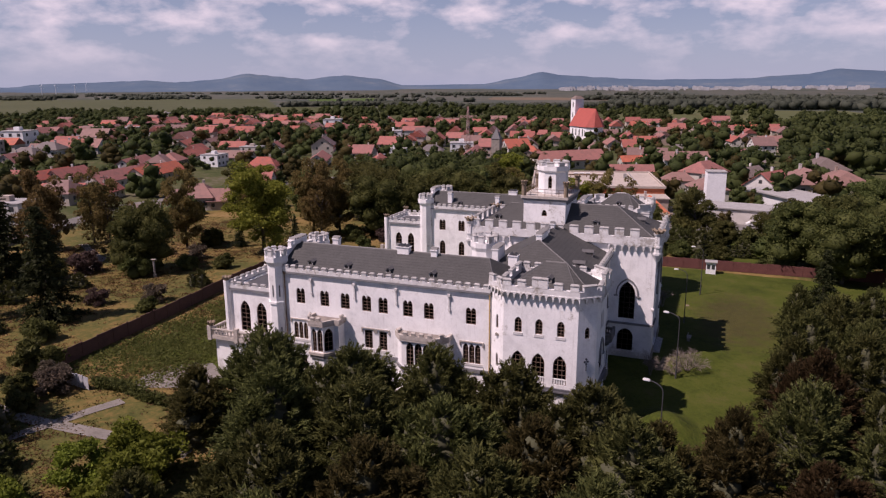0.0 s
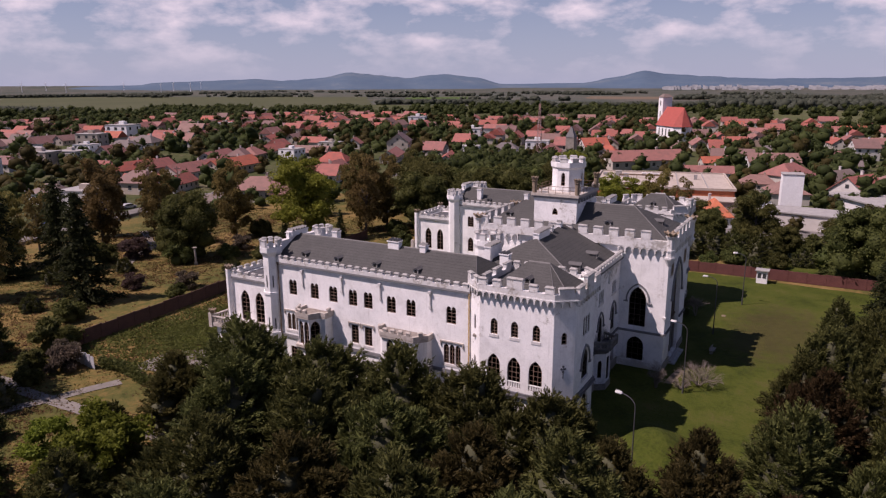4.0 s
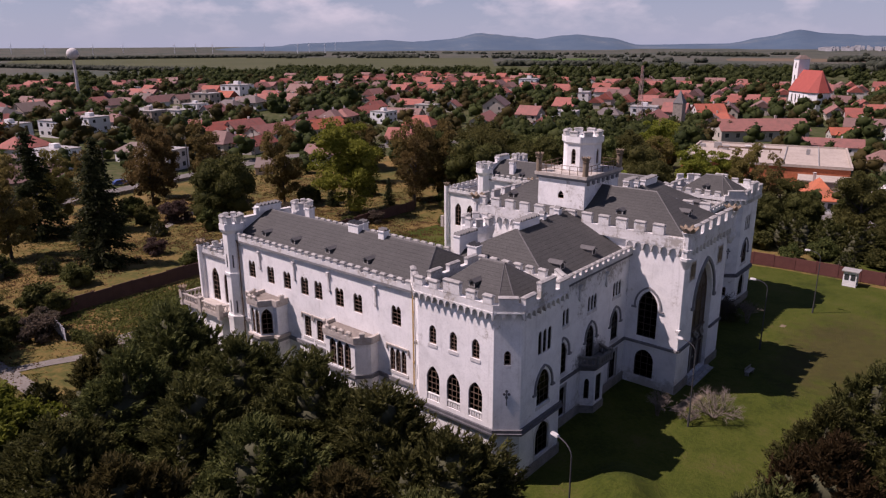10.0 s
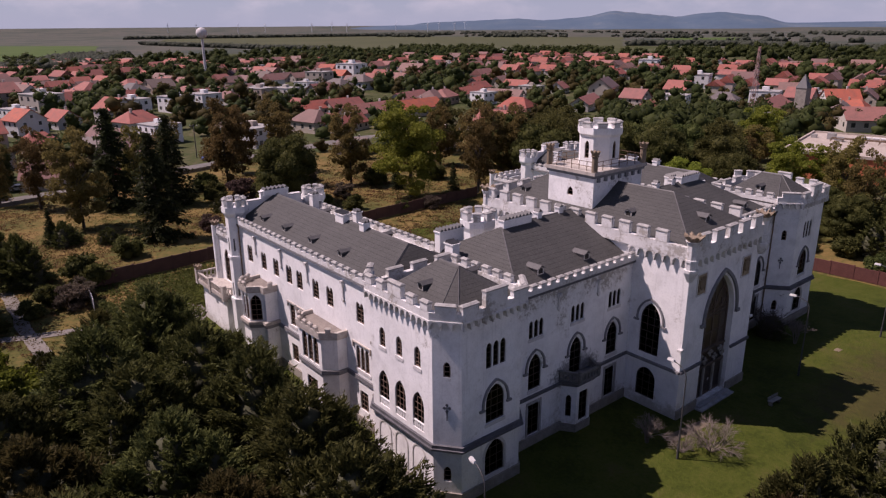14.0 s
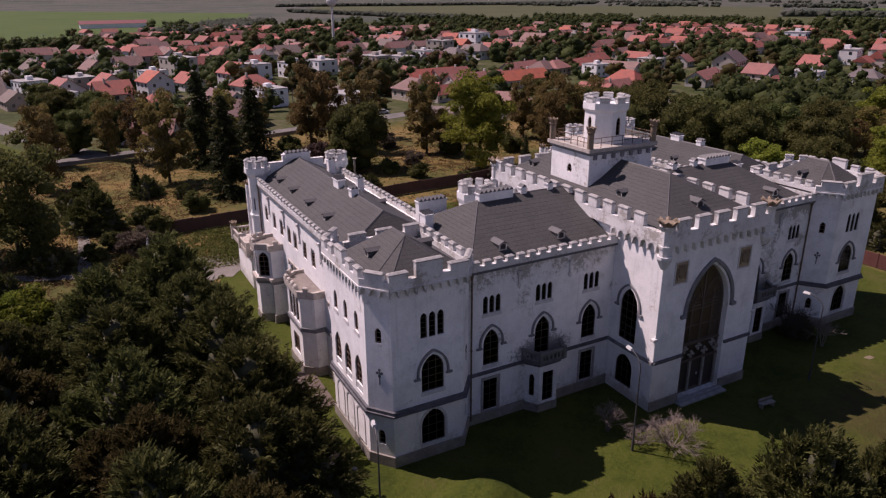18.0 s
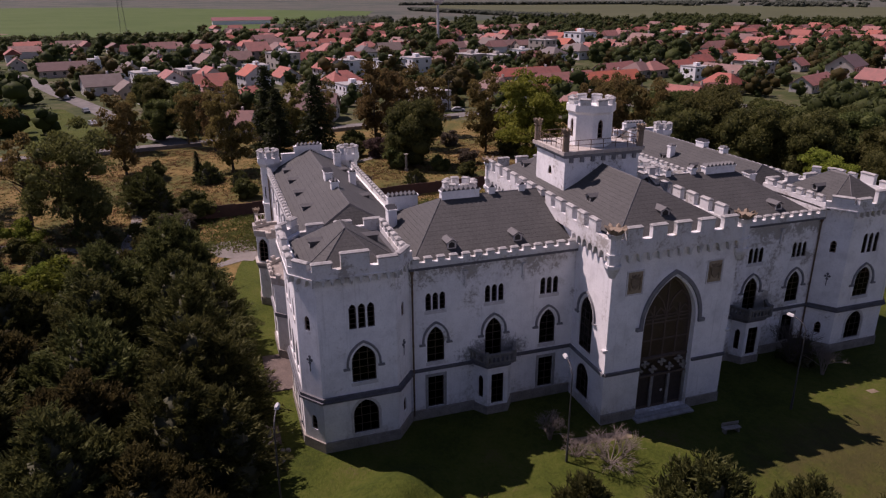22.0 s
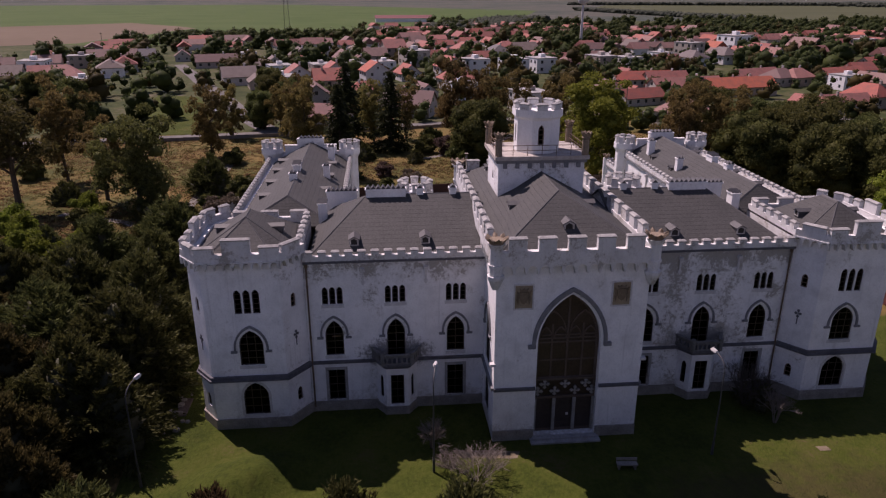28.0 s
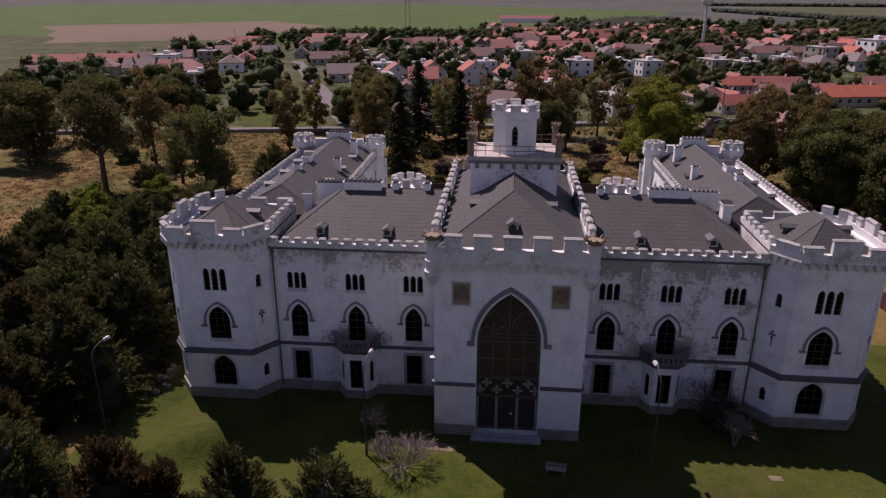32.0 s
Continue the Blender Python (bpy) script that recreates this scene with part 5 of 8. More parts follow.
DRYGRASS = ground_mat("dry_meadow", [(0.36, (0.040, 0.046, 0.012)), (0.45, (0.080, 0.078, 0.022)), (0.53, (0.145, 0.102, 0.034)), (0.60, (0.190, 0.124, 0.046)), (0.68, (0.22, 0.16, 0.075))], 0.07, 1.1, 0.9, 0.15)
def lawn_mat(name, stops, dry):
    """Mown grass: green tufts, pale blades, and a stretch that the summer has burnt brown."""
    m = ground_mat(name, stops, 0.16, 3.0, 1.0, 0.15)
    n, l = m.node_tree.nodes, m.node_tree.links
    b = n["Principled BSDF"]
    col = b.inputs["Base Color"].links[0].from_socket
    pos = world_z(n, l)
    d = maths(n, l, "ADD", maths(n, l, "POWER", maths(n, l, "DIVIDE", maths(n, l, "SUBTRACT", pos["X"], 17.0), 7.0), 2.0),
              maths(n, l, "POWER", maths(n, l, "DIVIDE", maths(n, l, "SUBTRACT", pos["Y"], 16.0), 15.0), 2.0))
    rag = noise_node(n, l, 0.5, 6.0, 0.7, "World")
    f = ramp(n, l, maths(n, l, "ADD", maths(n, l, "MULTIPLY", d, 0.30), rag), (0.56, (0.75, 0.75, 0.75)), (0.86, (0, 0, 0)))
    col = mixc(n, l, f, col, dry)
    tuft = noise_node(n, l, 1.3, 6.0, 0.75, "World")
    col = mixc(n, l, ramp(n, l, tuft, (0.50, (0, 0, 0)), (0.70, (0.50, 0.50, 0.50))), col, (0.072, 0.075, 0.0155))
    l.new(mixc(n, l, ramp(n, l, tuft, (0.32, (0.6, 0.6, 0.6)), (0.46, (0, 0, 0))), col, (0.030, 0.040, 0.008)), b.inputs["Base Color"])
    return m


LAWN = lawn_mat("mown_lawn", [(0.34, (0.0217, 0.0310, 0.0046)), (0.43, (0.0356, 0.0495, 0.0062)), (0.5, (0.0511, 0.0666, 0.0085)), (0.57, (0.0650, 0.0743, 0.0132)), (0.65, (0.0826, 0.0705, 0.0258))], (0.0568, 0.0456, 0.0181))
ASPHALT = ground_mat("grey_asphalt", [(0.35, (0.10, 0.095, 0.09)), (0.65, (0.20, 0.185, 0.175))], 0.3, 4.0, 0.2, 0.02)
GRAVEL = ground_mat("pale_gravel", [(0.35, (0.13, 0.118, 0.105)), (0.65, (0.23, 0.208, 0.188))], 0.3, 3.0, 0.3, 0.03)
TOWNSOIL = ground_mat("garden_ground", [(0.36, (0.026, 0.036, 0.012)), (0.48, (0.048, 0.060, 0.019)), (0.57, (0.080, 0.076, 0.036)), (0.66, (0.13, 0.112, 0.085))], 0.05, 0.4, 0.3)
FIELDG = ground_mat("green_field", [(0.35, (0.044, 0.076, 0.017)), (0.50, (0.058, 0.092, 0.023)), (0.65, (0.072, 0.101, 0.031))], 0.012, 0.10, 0.1)
FIELDP = ground_mat("pale_meadow", [(0.35, (0.062, 0.074, 0.028)), (0.50, (0.080, 0.087, 0.036)), (0.65, (0.104, 0.099, 0.046))], 0.02, 0.2, 0.1)
FIELDB = ground_mat("brown_field", [(0.35, (0.1254, 0.0924, 0.0627)), (0.65, (0.1584, 0.1188, 0.0825))], 0.006, 0.08, 0.1)
FIELDD = ground_mat("dull_field", [(0.35, (0.0546, 0.0616, 0.0282)), (0.65, (0.0774, 0.0810, 0.0405))], 0.006, 0.05, 0.1)
# far plain: haze mixed into the ground colours as a grey-green cast
HAZEFAR = ground_mat("haze_tinted_plain", [(0.38, (0.0370, 0.0493, 0.0387)), (0.46, (0.0546, 0.0651, 0.0510)), (0.54, (0.0924, 0.0862, 0.0704)), (0.62, (0.0422, 0.0563, 0.0458))], 0.004, 0.02, 0.1)


def sheet(name, poly, z, m, label, category="ground", th=0.0, kind="structure"):
    mb = MB()
    if th:
        mb.prism(poly, z - th, z)
    else:
        mb.add([(x, y, z) for x, y in poly], [tuple(range(len(poly)))])
    return tagged(part(name, mb, m), label, category, kind=kind)


def wavy(poly, step=2.0, amp=0.5, seed=1):
    """The same outline with a natural, uneven edge."""
    out = []
    for i, p in enumerate(poly):
        a, b = Vector(p), Vector(poly[(i + 1) % len(poly)])
        n = max(1, int((b - a).length / step))
        for k in range(n):
            q = a.lerp(b, k / n)
            d = noise.noise_vector(Vector((q.x * 0.21, q.y * 0.21, seed * 3.7)))
            out.append((q.x + d.x * amp * 1.6, q.y + d.y * amp * 1.6))
    return out


def ribbon(pts, w, jitter=0.0, seed=2):
    L = offset_line(pts, w / 2)
    R = offset_line(pts, -w / 2)
    poly = L[::-1] + R
    return wavy(poly, 3.0, jitter, seed) if jitter else poly


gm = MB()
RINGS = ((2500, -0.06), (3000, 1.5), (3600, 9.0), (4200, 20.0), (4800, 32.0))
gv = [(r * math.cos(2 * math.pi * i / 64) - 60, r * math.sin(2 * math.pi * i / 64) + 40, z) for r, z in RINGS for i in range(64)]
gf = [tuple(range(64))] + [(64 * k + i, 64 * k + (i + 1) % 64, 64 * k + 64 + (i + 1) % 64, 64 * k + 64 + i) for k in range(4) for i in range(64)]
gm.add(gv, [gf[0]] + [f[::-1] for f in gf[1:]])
tagged(part("ground", gm, HAZEFAR), "flat haze-tinted farmland rising gently to the horizon", "ground", kind="structure")
sheet("town_ground", wavy([(-900, -500), (120, -520), (420, -260), (420, 500), (150, 900), (-700, 950), (-900, 500)], 60, 12, 5), -0.03, TOWNSOIL, "garden soil and grass between village houses")
sheet("park_meadow", wavy([(-128, -160), (90, -170), (110, 60), (60, 95), (-60, 100), (-146, 90), (-140, 0)], 8, 1.2, 3), 0.0, DRYGRASS, "dry uneven park meadow with weeds", "meadow")
sheet("lawn", wavy([(-36, -34.5), (8, -35), (20, -36), (40, -34), (42, 44), (4, 45.5), (-14, 44), (-14, 31), (-60, 33), (-62, -28)], 2.0, 0.5, 4), 0.02, LAWN, "mown green lawn round the manor", "lawn")
FIELDS = [([(-480, -175), (-640, -900), (-2300, -1500), (-2420, -300), (-1500, 330), (-900, 160), (-700, 30), (-600, -70)], FIELDG, "large green crop field"),
          ([(-450, -340), (-500, -235), (-740, -205), (-900, -320), (-720, -520)], FIELDB, "ploughed brown field"),
          ([(-860, 500), (-700, 930), (-1180, 1580), (-2150, 1250), (-2200, 700), (-1500, 420)], FIELDD, "dark olive far field"),
          ([(-560, 1000), (-640, 960), (-1000, 1500), (-900, 1700)], FIELDG, "far green field"),
          ([(-90, 560), (60, 545), (190, 760), (150, 930), (-120, 930)], FIELDP, "pale green meadow behind the church"),
          ([(-2600, 1700), (-1800, 1700), (-2000, 2200), (-3000, 2100)], FIELDB, "far stubble field"),
          ([(-500, 1500), (250, 1450), (300, 1750), (-600, 1800)], FIELDB, "far stubble field")]
for i, (poly, m_, lab) in enumerate(FIELDS):
    sheet("field", wavy(poly, 60, 8, 9 + i), 0.03 + 0.01 * i, m_, lab, "field")
sheet("road", ribbon([(60, -230), (-60, -170), (-121, -119), (-129, -66), (-135, -28), (-143, 2), (-151, 36), (-158, 64), (-150, 110), (-120, 160), (-80, 230)], 7.0), 0.06, ASPHALT, "grey village road past the park", "road")
sheet("side_street", ribbon([(-129, -40), (-150, -50), (-172, -58.4), (-198, -67.5), (-222, -76.6), (-250, -87.6), (-277, -97.4), (-330, -117)], 6.0), 0.08, ASPHALT, "pale straight village street", "road")
sheet("forecourt", wavy([(-53, -38), (-47, -36), (-44, -31), (-49, -28), (-54, -31)], 1.5, 0.6, 11), 0.05, GRAVEL, "worn patch of pale asphalt", "path")
for i, pts in enumerate(([(-52, -37), (-51, -33), (-50.5, -28.5)], [(-47, -31), (-45.5, -33), (-44, -36)], [(-126, 20), (-110, 11), (-104, 1), (-99, -6)], [(-98, -47), (-79, -47.5), (-62, -48), (-55, -48.3), (-44, -48), (-35, -48.1)], [(-63, -68), (-60.4, -62), (-56.3, -54), (-53.5, -47), (-51, -41)])):
    sheet("path", ribbon(pts, 1.7, 0.35, 20 + i), 0.055 + 0.004 * i, GRAVEL, "trodden pale gravel path", "path")
sheet("yard_lawn", wavy([(10, 51), (42, 50), (44, 82), (12, 79)], 2.5, 0.6, 44), 0.03, LAWN, "green lawn behind the garden wall", "lawn")
sheet("path", ribbon([(-28, 47.5), (4, 48.6), (46, 49.2)], 1.6, 0.15, 45), 0.075, GRAVEL, "pale path behind the garden wall", "path")

# ---- trees ----
def quick_mesh(name, verts, tris, mats, inner=0):
    """A mesh of three-cornered leaves from arrays; the first inner faces take the dark colour of the shaded inside."""
    me = bpy.data.meshes.new(name)
    nv, nf = len(verts), len(tris)
    me.vertices.add(nv)
    me.vertices.foreach_set("co", verts.astype(np.float32).ravel())
    me.loops.add(nf * 3)
    me.loops.foreach_set("vertex_index", tris.astype(np.int32).ravel())
    me.polygons.add(nf)
    me.polygons.foreach_set("loop_start", np.arange(0, nf * 3, 3, dtype=np.int32))
    me.polygons.foreach_set("loop_total", np.full(nf, 3, dtype=np.int32))
    me.materials.append(mats)
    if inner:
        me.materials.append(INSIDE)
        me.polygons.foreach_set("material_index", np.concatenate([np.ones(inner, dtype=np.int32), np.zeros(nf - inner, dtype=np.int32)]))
    me.update(calc_edges=True)
    return me


def leaves(rng, centres, axes, size, width=0.42, spread=0.7):
    """Leaf sprays at centres, pointing along axes with some scatter."""
    n = len(centres)
    d = axes + rng.normal(0, spread, (n, 3))
    d /= np.linalg.norm(d, axis=1)[:, None] + 1e-9
    side = np.cross(d, rng.normal(0, 1, (n, 3)))
    side /= np.linalg.norm(side, axis=1)[:, None] + 1e-9
    L = (size * rng.uniform(0.6, 1.35, n))[:, None]
    v = np.stack([centres - d * L * 0.4 + side * L * width, centres + d * L * 0.6, centres - d * L * 0.3 - side * L * width], 1)
    return v.reshape(-1, 3), np.arange(3 * n).reshape(n, 3)


def ball_arrays(sub):
    bm = bmesh.new()
    bmesh.ops.create_icosphere(bm, subdivisions=sub, radius=1.0)
    bm.verts.ensure_lookup_table()
    v = np.array([q.co[:] for q in bm.verts])
    f = np.array([[q.index for q in p.verts] for p in bm.faces])
    bm.free()
    return v, f


BALL = {1: ball_arrays(1), 2: ball_arrays(2)}


def cores(rng, lumps, sub=2, rough=0.14):
    """The dark inside of a crown: uneven lumps that the leaves stand on."""
    bv, bf = BALL[sub]
    V, F, o = [], [], 0
    for c, r in lumps:
        V.append(np.asarray(c) + bv * np.asarray(r) * (1 + rng.normal(0, rough, (len(bv), 1))))
        F.append(bf + o)
        o += len(bv)
    return np.concatenate(V), np.concatenate(F)


def joined(*pairs):
    V, F, o = [], [], 0
    for v, f in pairs:
        V.append(v)
        F.append(f + o)
        o += len(v)
    return np.concatenate(V), np.concatenate(F)


def limb(mb, a, b, r0, r1, n=6):
    A, B = Vector(a), Vector(b)
    e = (B - A).normalized()
    u = e.orthogonal().normalized()
    w_ = e.cross(u)
    ring_ = lambda c, r: [tuple(c + (u * math.cos(2 * math.pi * i / n) + w_ * math.sin(2 * math.pi * i / n)) * r) for i in range(n)]
    mb.add(ring_(A, r0) + ring_(B, r1), [(i, (i + 1) % n, n + (i + 1) % n, n + i) for i in range(n)] + [tuple(range(n, 2 * n))])


def sphere_pts(rng, n):
    p = rng.normal(0, 1, (n, 3))
    return p / np.linalg.norm(p, axis=1)[:, None]


def yew_mesh(seed, R, H, leaders=4, plumes=170, per=58, m=None, size=0.34):
    """A shaggy old yew: a few rounded tops, clothed in feathery fronds that rise and then droop at their tips."""
    rng = np.random.default_rng(seed)
    cs, ax, sz, lumps = [], [], [], []
    for j in range(leaders):
        ang = 2.4 * j + seed
        off = 0.0 if j == 0 else R * rng.uniform(0.30, 0.50)
        cx, cy = off * math.cos(ang), off * math.sin(ang)
        hj = H * (1.0 if j == 0 else rng.uniform(0.62, 0.92))
        rj = R * (0.80 if j == 0 else rng.uniform(0.48, 0.62))
        prof = lambda t: rj * (1 - t ** 1.7) ** 0.75
        for k in range(7):
            t = k / 7
            rr = prof(t) * 0.62
            lumps.append(((cx + rng.normal(0, 0.1) * rr, cy + rng.normal(0, 0.1) * rr, hj * (0.05 + 0.80 * t)), (rr, rr, hj * 0.13)))
        for i in range(plumes if j == 0 else int(plumes * 0.62)):
            a = rng.uniform(0, 2 * math.pi)
            t = rng.uniform(0, 1) ** 0.95
            r = prof(t) * rng.uniform(0.50, 0.80) * (1 + 0.14 * math.sin(3 * a + seed + 5 * t))
            base = np.array([cx + r * math.cos(a), cy + r * math.sin(a), hj * (0.02 + 0.86 * t)])
            out = np.array([math.cos(a) * (1.05 - 0.75 * t), math.sin(a) * (1.05 - 0.75 * t), 0.42 + 0.75 * t]) + rng.normal(0, 0.16, 3)
            out /= np.linalg.norm(out)
            across = np.cross(out, (0, 0, 1.0)) + rng.normal(0, 0.25, 3)
            across /= np.linalg.norm(across)
            ln = rng.uniform(1.3, 2.5) * (1.1 - 0.35 * t) * H / 10
            k = rng.uniform(0, 1, per)
            turn = rng.choice((-1.0, 1.0), per)
            wd = turn * rng.uniform(0.1, 1.0, per) * 0.30 * ln * np.sin(np.pi * np.clip(0.12 + 0.88 * k, 0, 1))
            droop = np.outer(k ** 2.2, np.array([0, 0, -0.42 * ln * (1.15 - t)]))
            cs.append(base + out * (k * ln)[:, None] + across * wd[:, None] + droop + rng.normal(0, 0.05 * ln, (per, 3)))
            ax.append(out + across * (turn * 0.55)[:, None] + np.outer(k, np.array([0, 0, -0.75 * (1.1 - t)])))
            sz.append(np.full(per, size) * (1.25 - 0.45 * k) * (0.75 + 0.05 * H))
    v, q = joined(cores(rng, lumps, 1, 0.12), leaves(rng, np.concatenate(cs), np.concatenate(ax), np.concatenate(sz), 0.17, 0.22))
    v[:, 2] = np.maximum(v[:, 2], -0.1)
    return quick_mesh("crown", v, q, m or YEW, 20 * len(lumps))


def crown_mesh(seed, R, H, z0, m, blobs=26, per=150, size=0.55, gap=0.78, core=0.86, slim=1.0):
    """A broadleaf crown of uneven leaf clumps with gaps between them."""
    rng = np.random.default_rng(seed)
    cs, ax, sz, lumps = [], [], [], []
    p = sphere_pts(rng, blobs)
    for i, d in enumerate(p):
        lift = 0.5 + 0.5 * d[2]
        c = d * np.array([R * slim, R * slim, (H - z0) / 2]) * rng.uniform(0.38, gap) + np.array([0, 0, (H + z0) / 2])
        r = R * rng.uniform(0.22, 0.40) * (1.1 - 0.25 * lift)
        lumps.append((c, (r * core, r * core, r * core * 0.8)))
        s = sphere_pts(rng, per)
        s[:, 2] = np.where(s[:, 2] < -0.3, -s[:, 2], s[:, 2])
        cs.append(c + s * r * rng.uniform(0.72, 1.14, (per, 1)) * np.array([1, 1, 0.85]))
        ax.append(s + np.array([0, 0, -0.25]))
        sz.append(np.full(per, size))
    pairs = [leaves(rng, np.concatenate(cs), np.concatenate(ax), np.concatenate(sz), 0.36, 0.8)]
    if core:
        pairs.insert(0, cores(rng, lumps, 1, 0.16))
    v, q = joined(*pairs)
    return quick_mesh("crown", v, q, m)


def trunk_mesh(seed, H, R, r0=0.35, limbs=7, low=0.3):
    rng = random.Random(seed)
    mb = MB()
    lean = (rng.uniform(-0.4, 0.4), rng.uniform(-0.4, 0.4))
    top = (lean[0], lean[1], H * 0.75)
    limb(mb, (0, 0, -0.2), (lean[0] * 0.4, lean[1] * 0.4, H * 0.4), r0, r0 * 0.7)
    limb(mb, (lean[0] * 0.4, lean[1] * 0.4, H * 0.4), top, r0 * 0.7, r0 * 0.2)
    for i in range(limbs):
        a, z = 2 * math.pi * i / limbs + rng.uniform(-0.4, 0.4), H * rng.uniform(low, 0.6)
        e = (R * 0.62 * math.cos(a), R * 0.62 * math.sin(a), z + H * rng.uniform(0.12, 0.26))
        limb(mb, (lean[0] * 0.4, lean[1] * 0.4, z), e, r0 * 0.38, r0 * 0.08, 5)
    o = part("trunk", mb, BARK)
    me = o.data
    bpy.data.objects.remove(o)
    return me


def spruce_mesh(seed, R, H, m):
    rng = np.random.default_rng(seed)
    cs, ax, sz = [], [], []
    z = 0.8
    while z < H * 0.97:
        f = 1 - z / H
        for k in range(7):
            a = rng.uniform(0, 2 * math.pi)
            L = R * (f ** 0.8) * rng.uniform(0.65, 1.1) + 0.2
            n = int(16 + 46 * f)
            t = rng.uniform(0.1, 1, n)
            d = np.array([math.cos(a), math.sin(a), -0.28])
            cs.append(np.array([0, 0, z]) + d * (t * L)[:, None] + rng.normal(0, 1, (n, 3)) * np.array([0.28, 0.28, 0.16]) * (0.4 + 0.6 * t)[:, None])
            ax.append(np.repeat(np.array([[math.cos(a), math.sin(a), -0.5]]), n, 0))
            sz.append(np.full(n, 0.50))
        z += H * 0.035
    v, q = leaves(rng, np.concatenate(cs), np.concatenate(ax), np.concatenate(sz), 0.28, 0.5)
    return quick_mesh("crown", v, q, m)


# lumps filling the yew crowns, coloured dark for the shade among the twigs
INSIDE = simple("shaded_inner_twigs", (0.044, 0.046, 0.024), (0.070, 0.070, 0.036), 2.0, 0.95, 0.3)
PROTO = {}


def tree(kind, x, y, h=1.0, wide=None, turn=0.0, z=0.0):
    """A tree of one of the kinds, h times its usual height."""
    name, label, cat, crown, trunk = PROTO[kind]
    e = thing(name, x, y, z, label, cat, rz=turn)
    e.scale = (wide or h, wide or h, h)
    if trunk:
        part("trunk", trunk, None, e)
    part("crown", crown, None, e)
    return e


YEWB = leafy("yew_foliage_browning", (0.0420, 0.0403, 0.0143), (0.0773, 0.0689, 0.0235), (0.1218, 0.1025, 0.0353))
PROTO["yew1"] = ("yew_tree", "dark green shaggy old yew tree with several tops", "tree", yew_mesh(1, 5.2, 10.0), trunk_mesh(1, 6, 3, 0.4))
PROTO["yew2"] = ("yew_tree", "dark green broad yew tree with upswept tips", "tree", yew_mesh(2, 5.6, 9.0, 5), trunk_mesh(2, 6, 3, 0.4))
PROTO["yew3"] = ("yew_tree", "dense dark green yew tree with a pointed top", "tree", yew_mesh(3, 4.8, 10.6, 3, 200), trunk_mesh(3, 6, 3, 0.4))
PROTO["yewb"] = ("yew_tree", "yew tree with olive and browning tips", "tree", yew_mesh(4, 5.0, 9.2, 4, m=YEWB), trunk_mesh(4, 6, 3, 0.4))
PROTO["oak1"] = ("deciduous_tree", "full dark green deciduous tree", "tree", crown_mesh(11, 5.6, 12.6, -1.6, GREENLEAF, 76, 270, 0.34), trunk_mesh(11, 11, 5))
PROTO["oak2"] = ("deciduous_tree", "uneven olive oak tree with gaps in its crown", "tree", crown_mesh(12, 5.2, 13.8, -0.2, OAKLEAF, 64, 250, 0.33, 1.05, 0.5), trunk_mesh(12, 12.5, 5.6, 0.42, 12))
PROTO["oak3"] = ("deciduous_tree", "tall open oak with a bare forked trunk and thin crown", "tree", crown_mesh(22, 5.0, 14.0, 4.6, OAKLEAF, 46, 190, 0.33, 1.12, 0.34), trunk_mesh(22, 13.5, 6.0, 0.5, 12, 0.28))
PROTO["rust3"] = ("chestnut_tree", "slender leaning tree with sparse rusty leaves", "tree", crown_mesh(23, 3.2, 13.0, 3.4, RUSTLEAF, 34, 160, 0.31, 1.18, 0.28), trunk_mesh(23, 12.0, 3.8, 0.34, 10, 0.28))
PROTO["yel"] = ("deciduous_tree", "tall tree with yellowing leaves", "tree", crown_mesh(13, 5.0, 17, 0.5, YELLOWLEAF, 74, 250, 0.33, 1.08, 0.52), trunk_mesh(13, 13, 5.4))
PROTO["rust1"] = ("chestnut_tree", "chestnut tree with thin rusty brown leaves", "tree", crown_mesh(14, 4.0, 12.8, 0.2, RUSTLEAF, 60, 210, 0.31, 1.08, 0.48), trunk_mesh(14, 11, 4.2, 0.3, 10))
PROTO["rust2"] = ("chestnut_tree", "half-bare chestnut tree with brown leaves", "tree", crown_mesh(15, 3.6, 13.2, 1.0, RUSTLEAF, 46, 180, 0.31, 1.15, 0.34), trunk_mesh(15, 11.5, 4.2, 0.3, 10))
PROTO["con"] = ("spruce_tree", "slim dark green spruce tree", "tree", spruce_mesh(16, 3.8, 16, CONLEAF), trunk_mesh(16, 14, 0.5, 0.3, 3))
PROTO["bush"] = ("bush", "rounded leafy green garden bush", "bush", crown_mesh(17, 2.4, 3.0, -0.6, GREENLEAF, 22, 100, 0.30, 0.7), None)
PROTO["bushd"] = ("bush", "low dark green yew bush", "bush", yew_mesh(18, 2.6, 3.2, 4, 120, 44, size=0.24), None)
PROTO["bushy"] = ("bush", "bright yellow-green leafy young bush", "bush", crown_mesh(19, 2.6, 4.2, -0.6, leafy("bright_foliage", (0.10, 0.115, 0.016), (0.16, 0.19, 0.026), (0.24, 0.26, 0.045), hue=(0.02, 0.500)), 28, 110, 0.30, 0.9, 0.7), None)
PROTO["bushg"] = ("bush", "grey-brown dry leafless-looking bush", "bush", crown_mesh(20, 2.2, 2.8, -0.5, leafy("dry_foliage", (0.085, 0.066, 0.048), (0.14, 0.11, 0.08), (0.18, 0.15, 0.115)), 20, 100, 0.28, 0.85, 0.6), None)

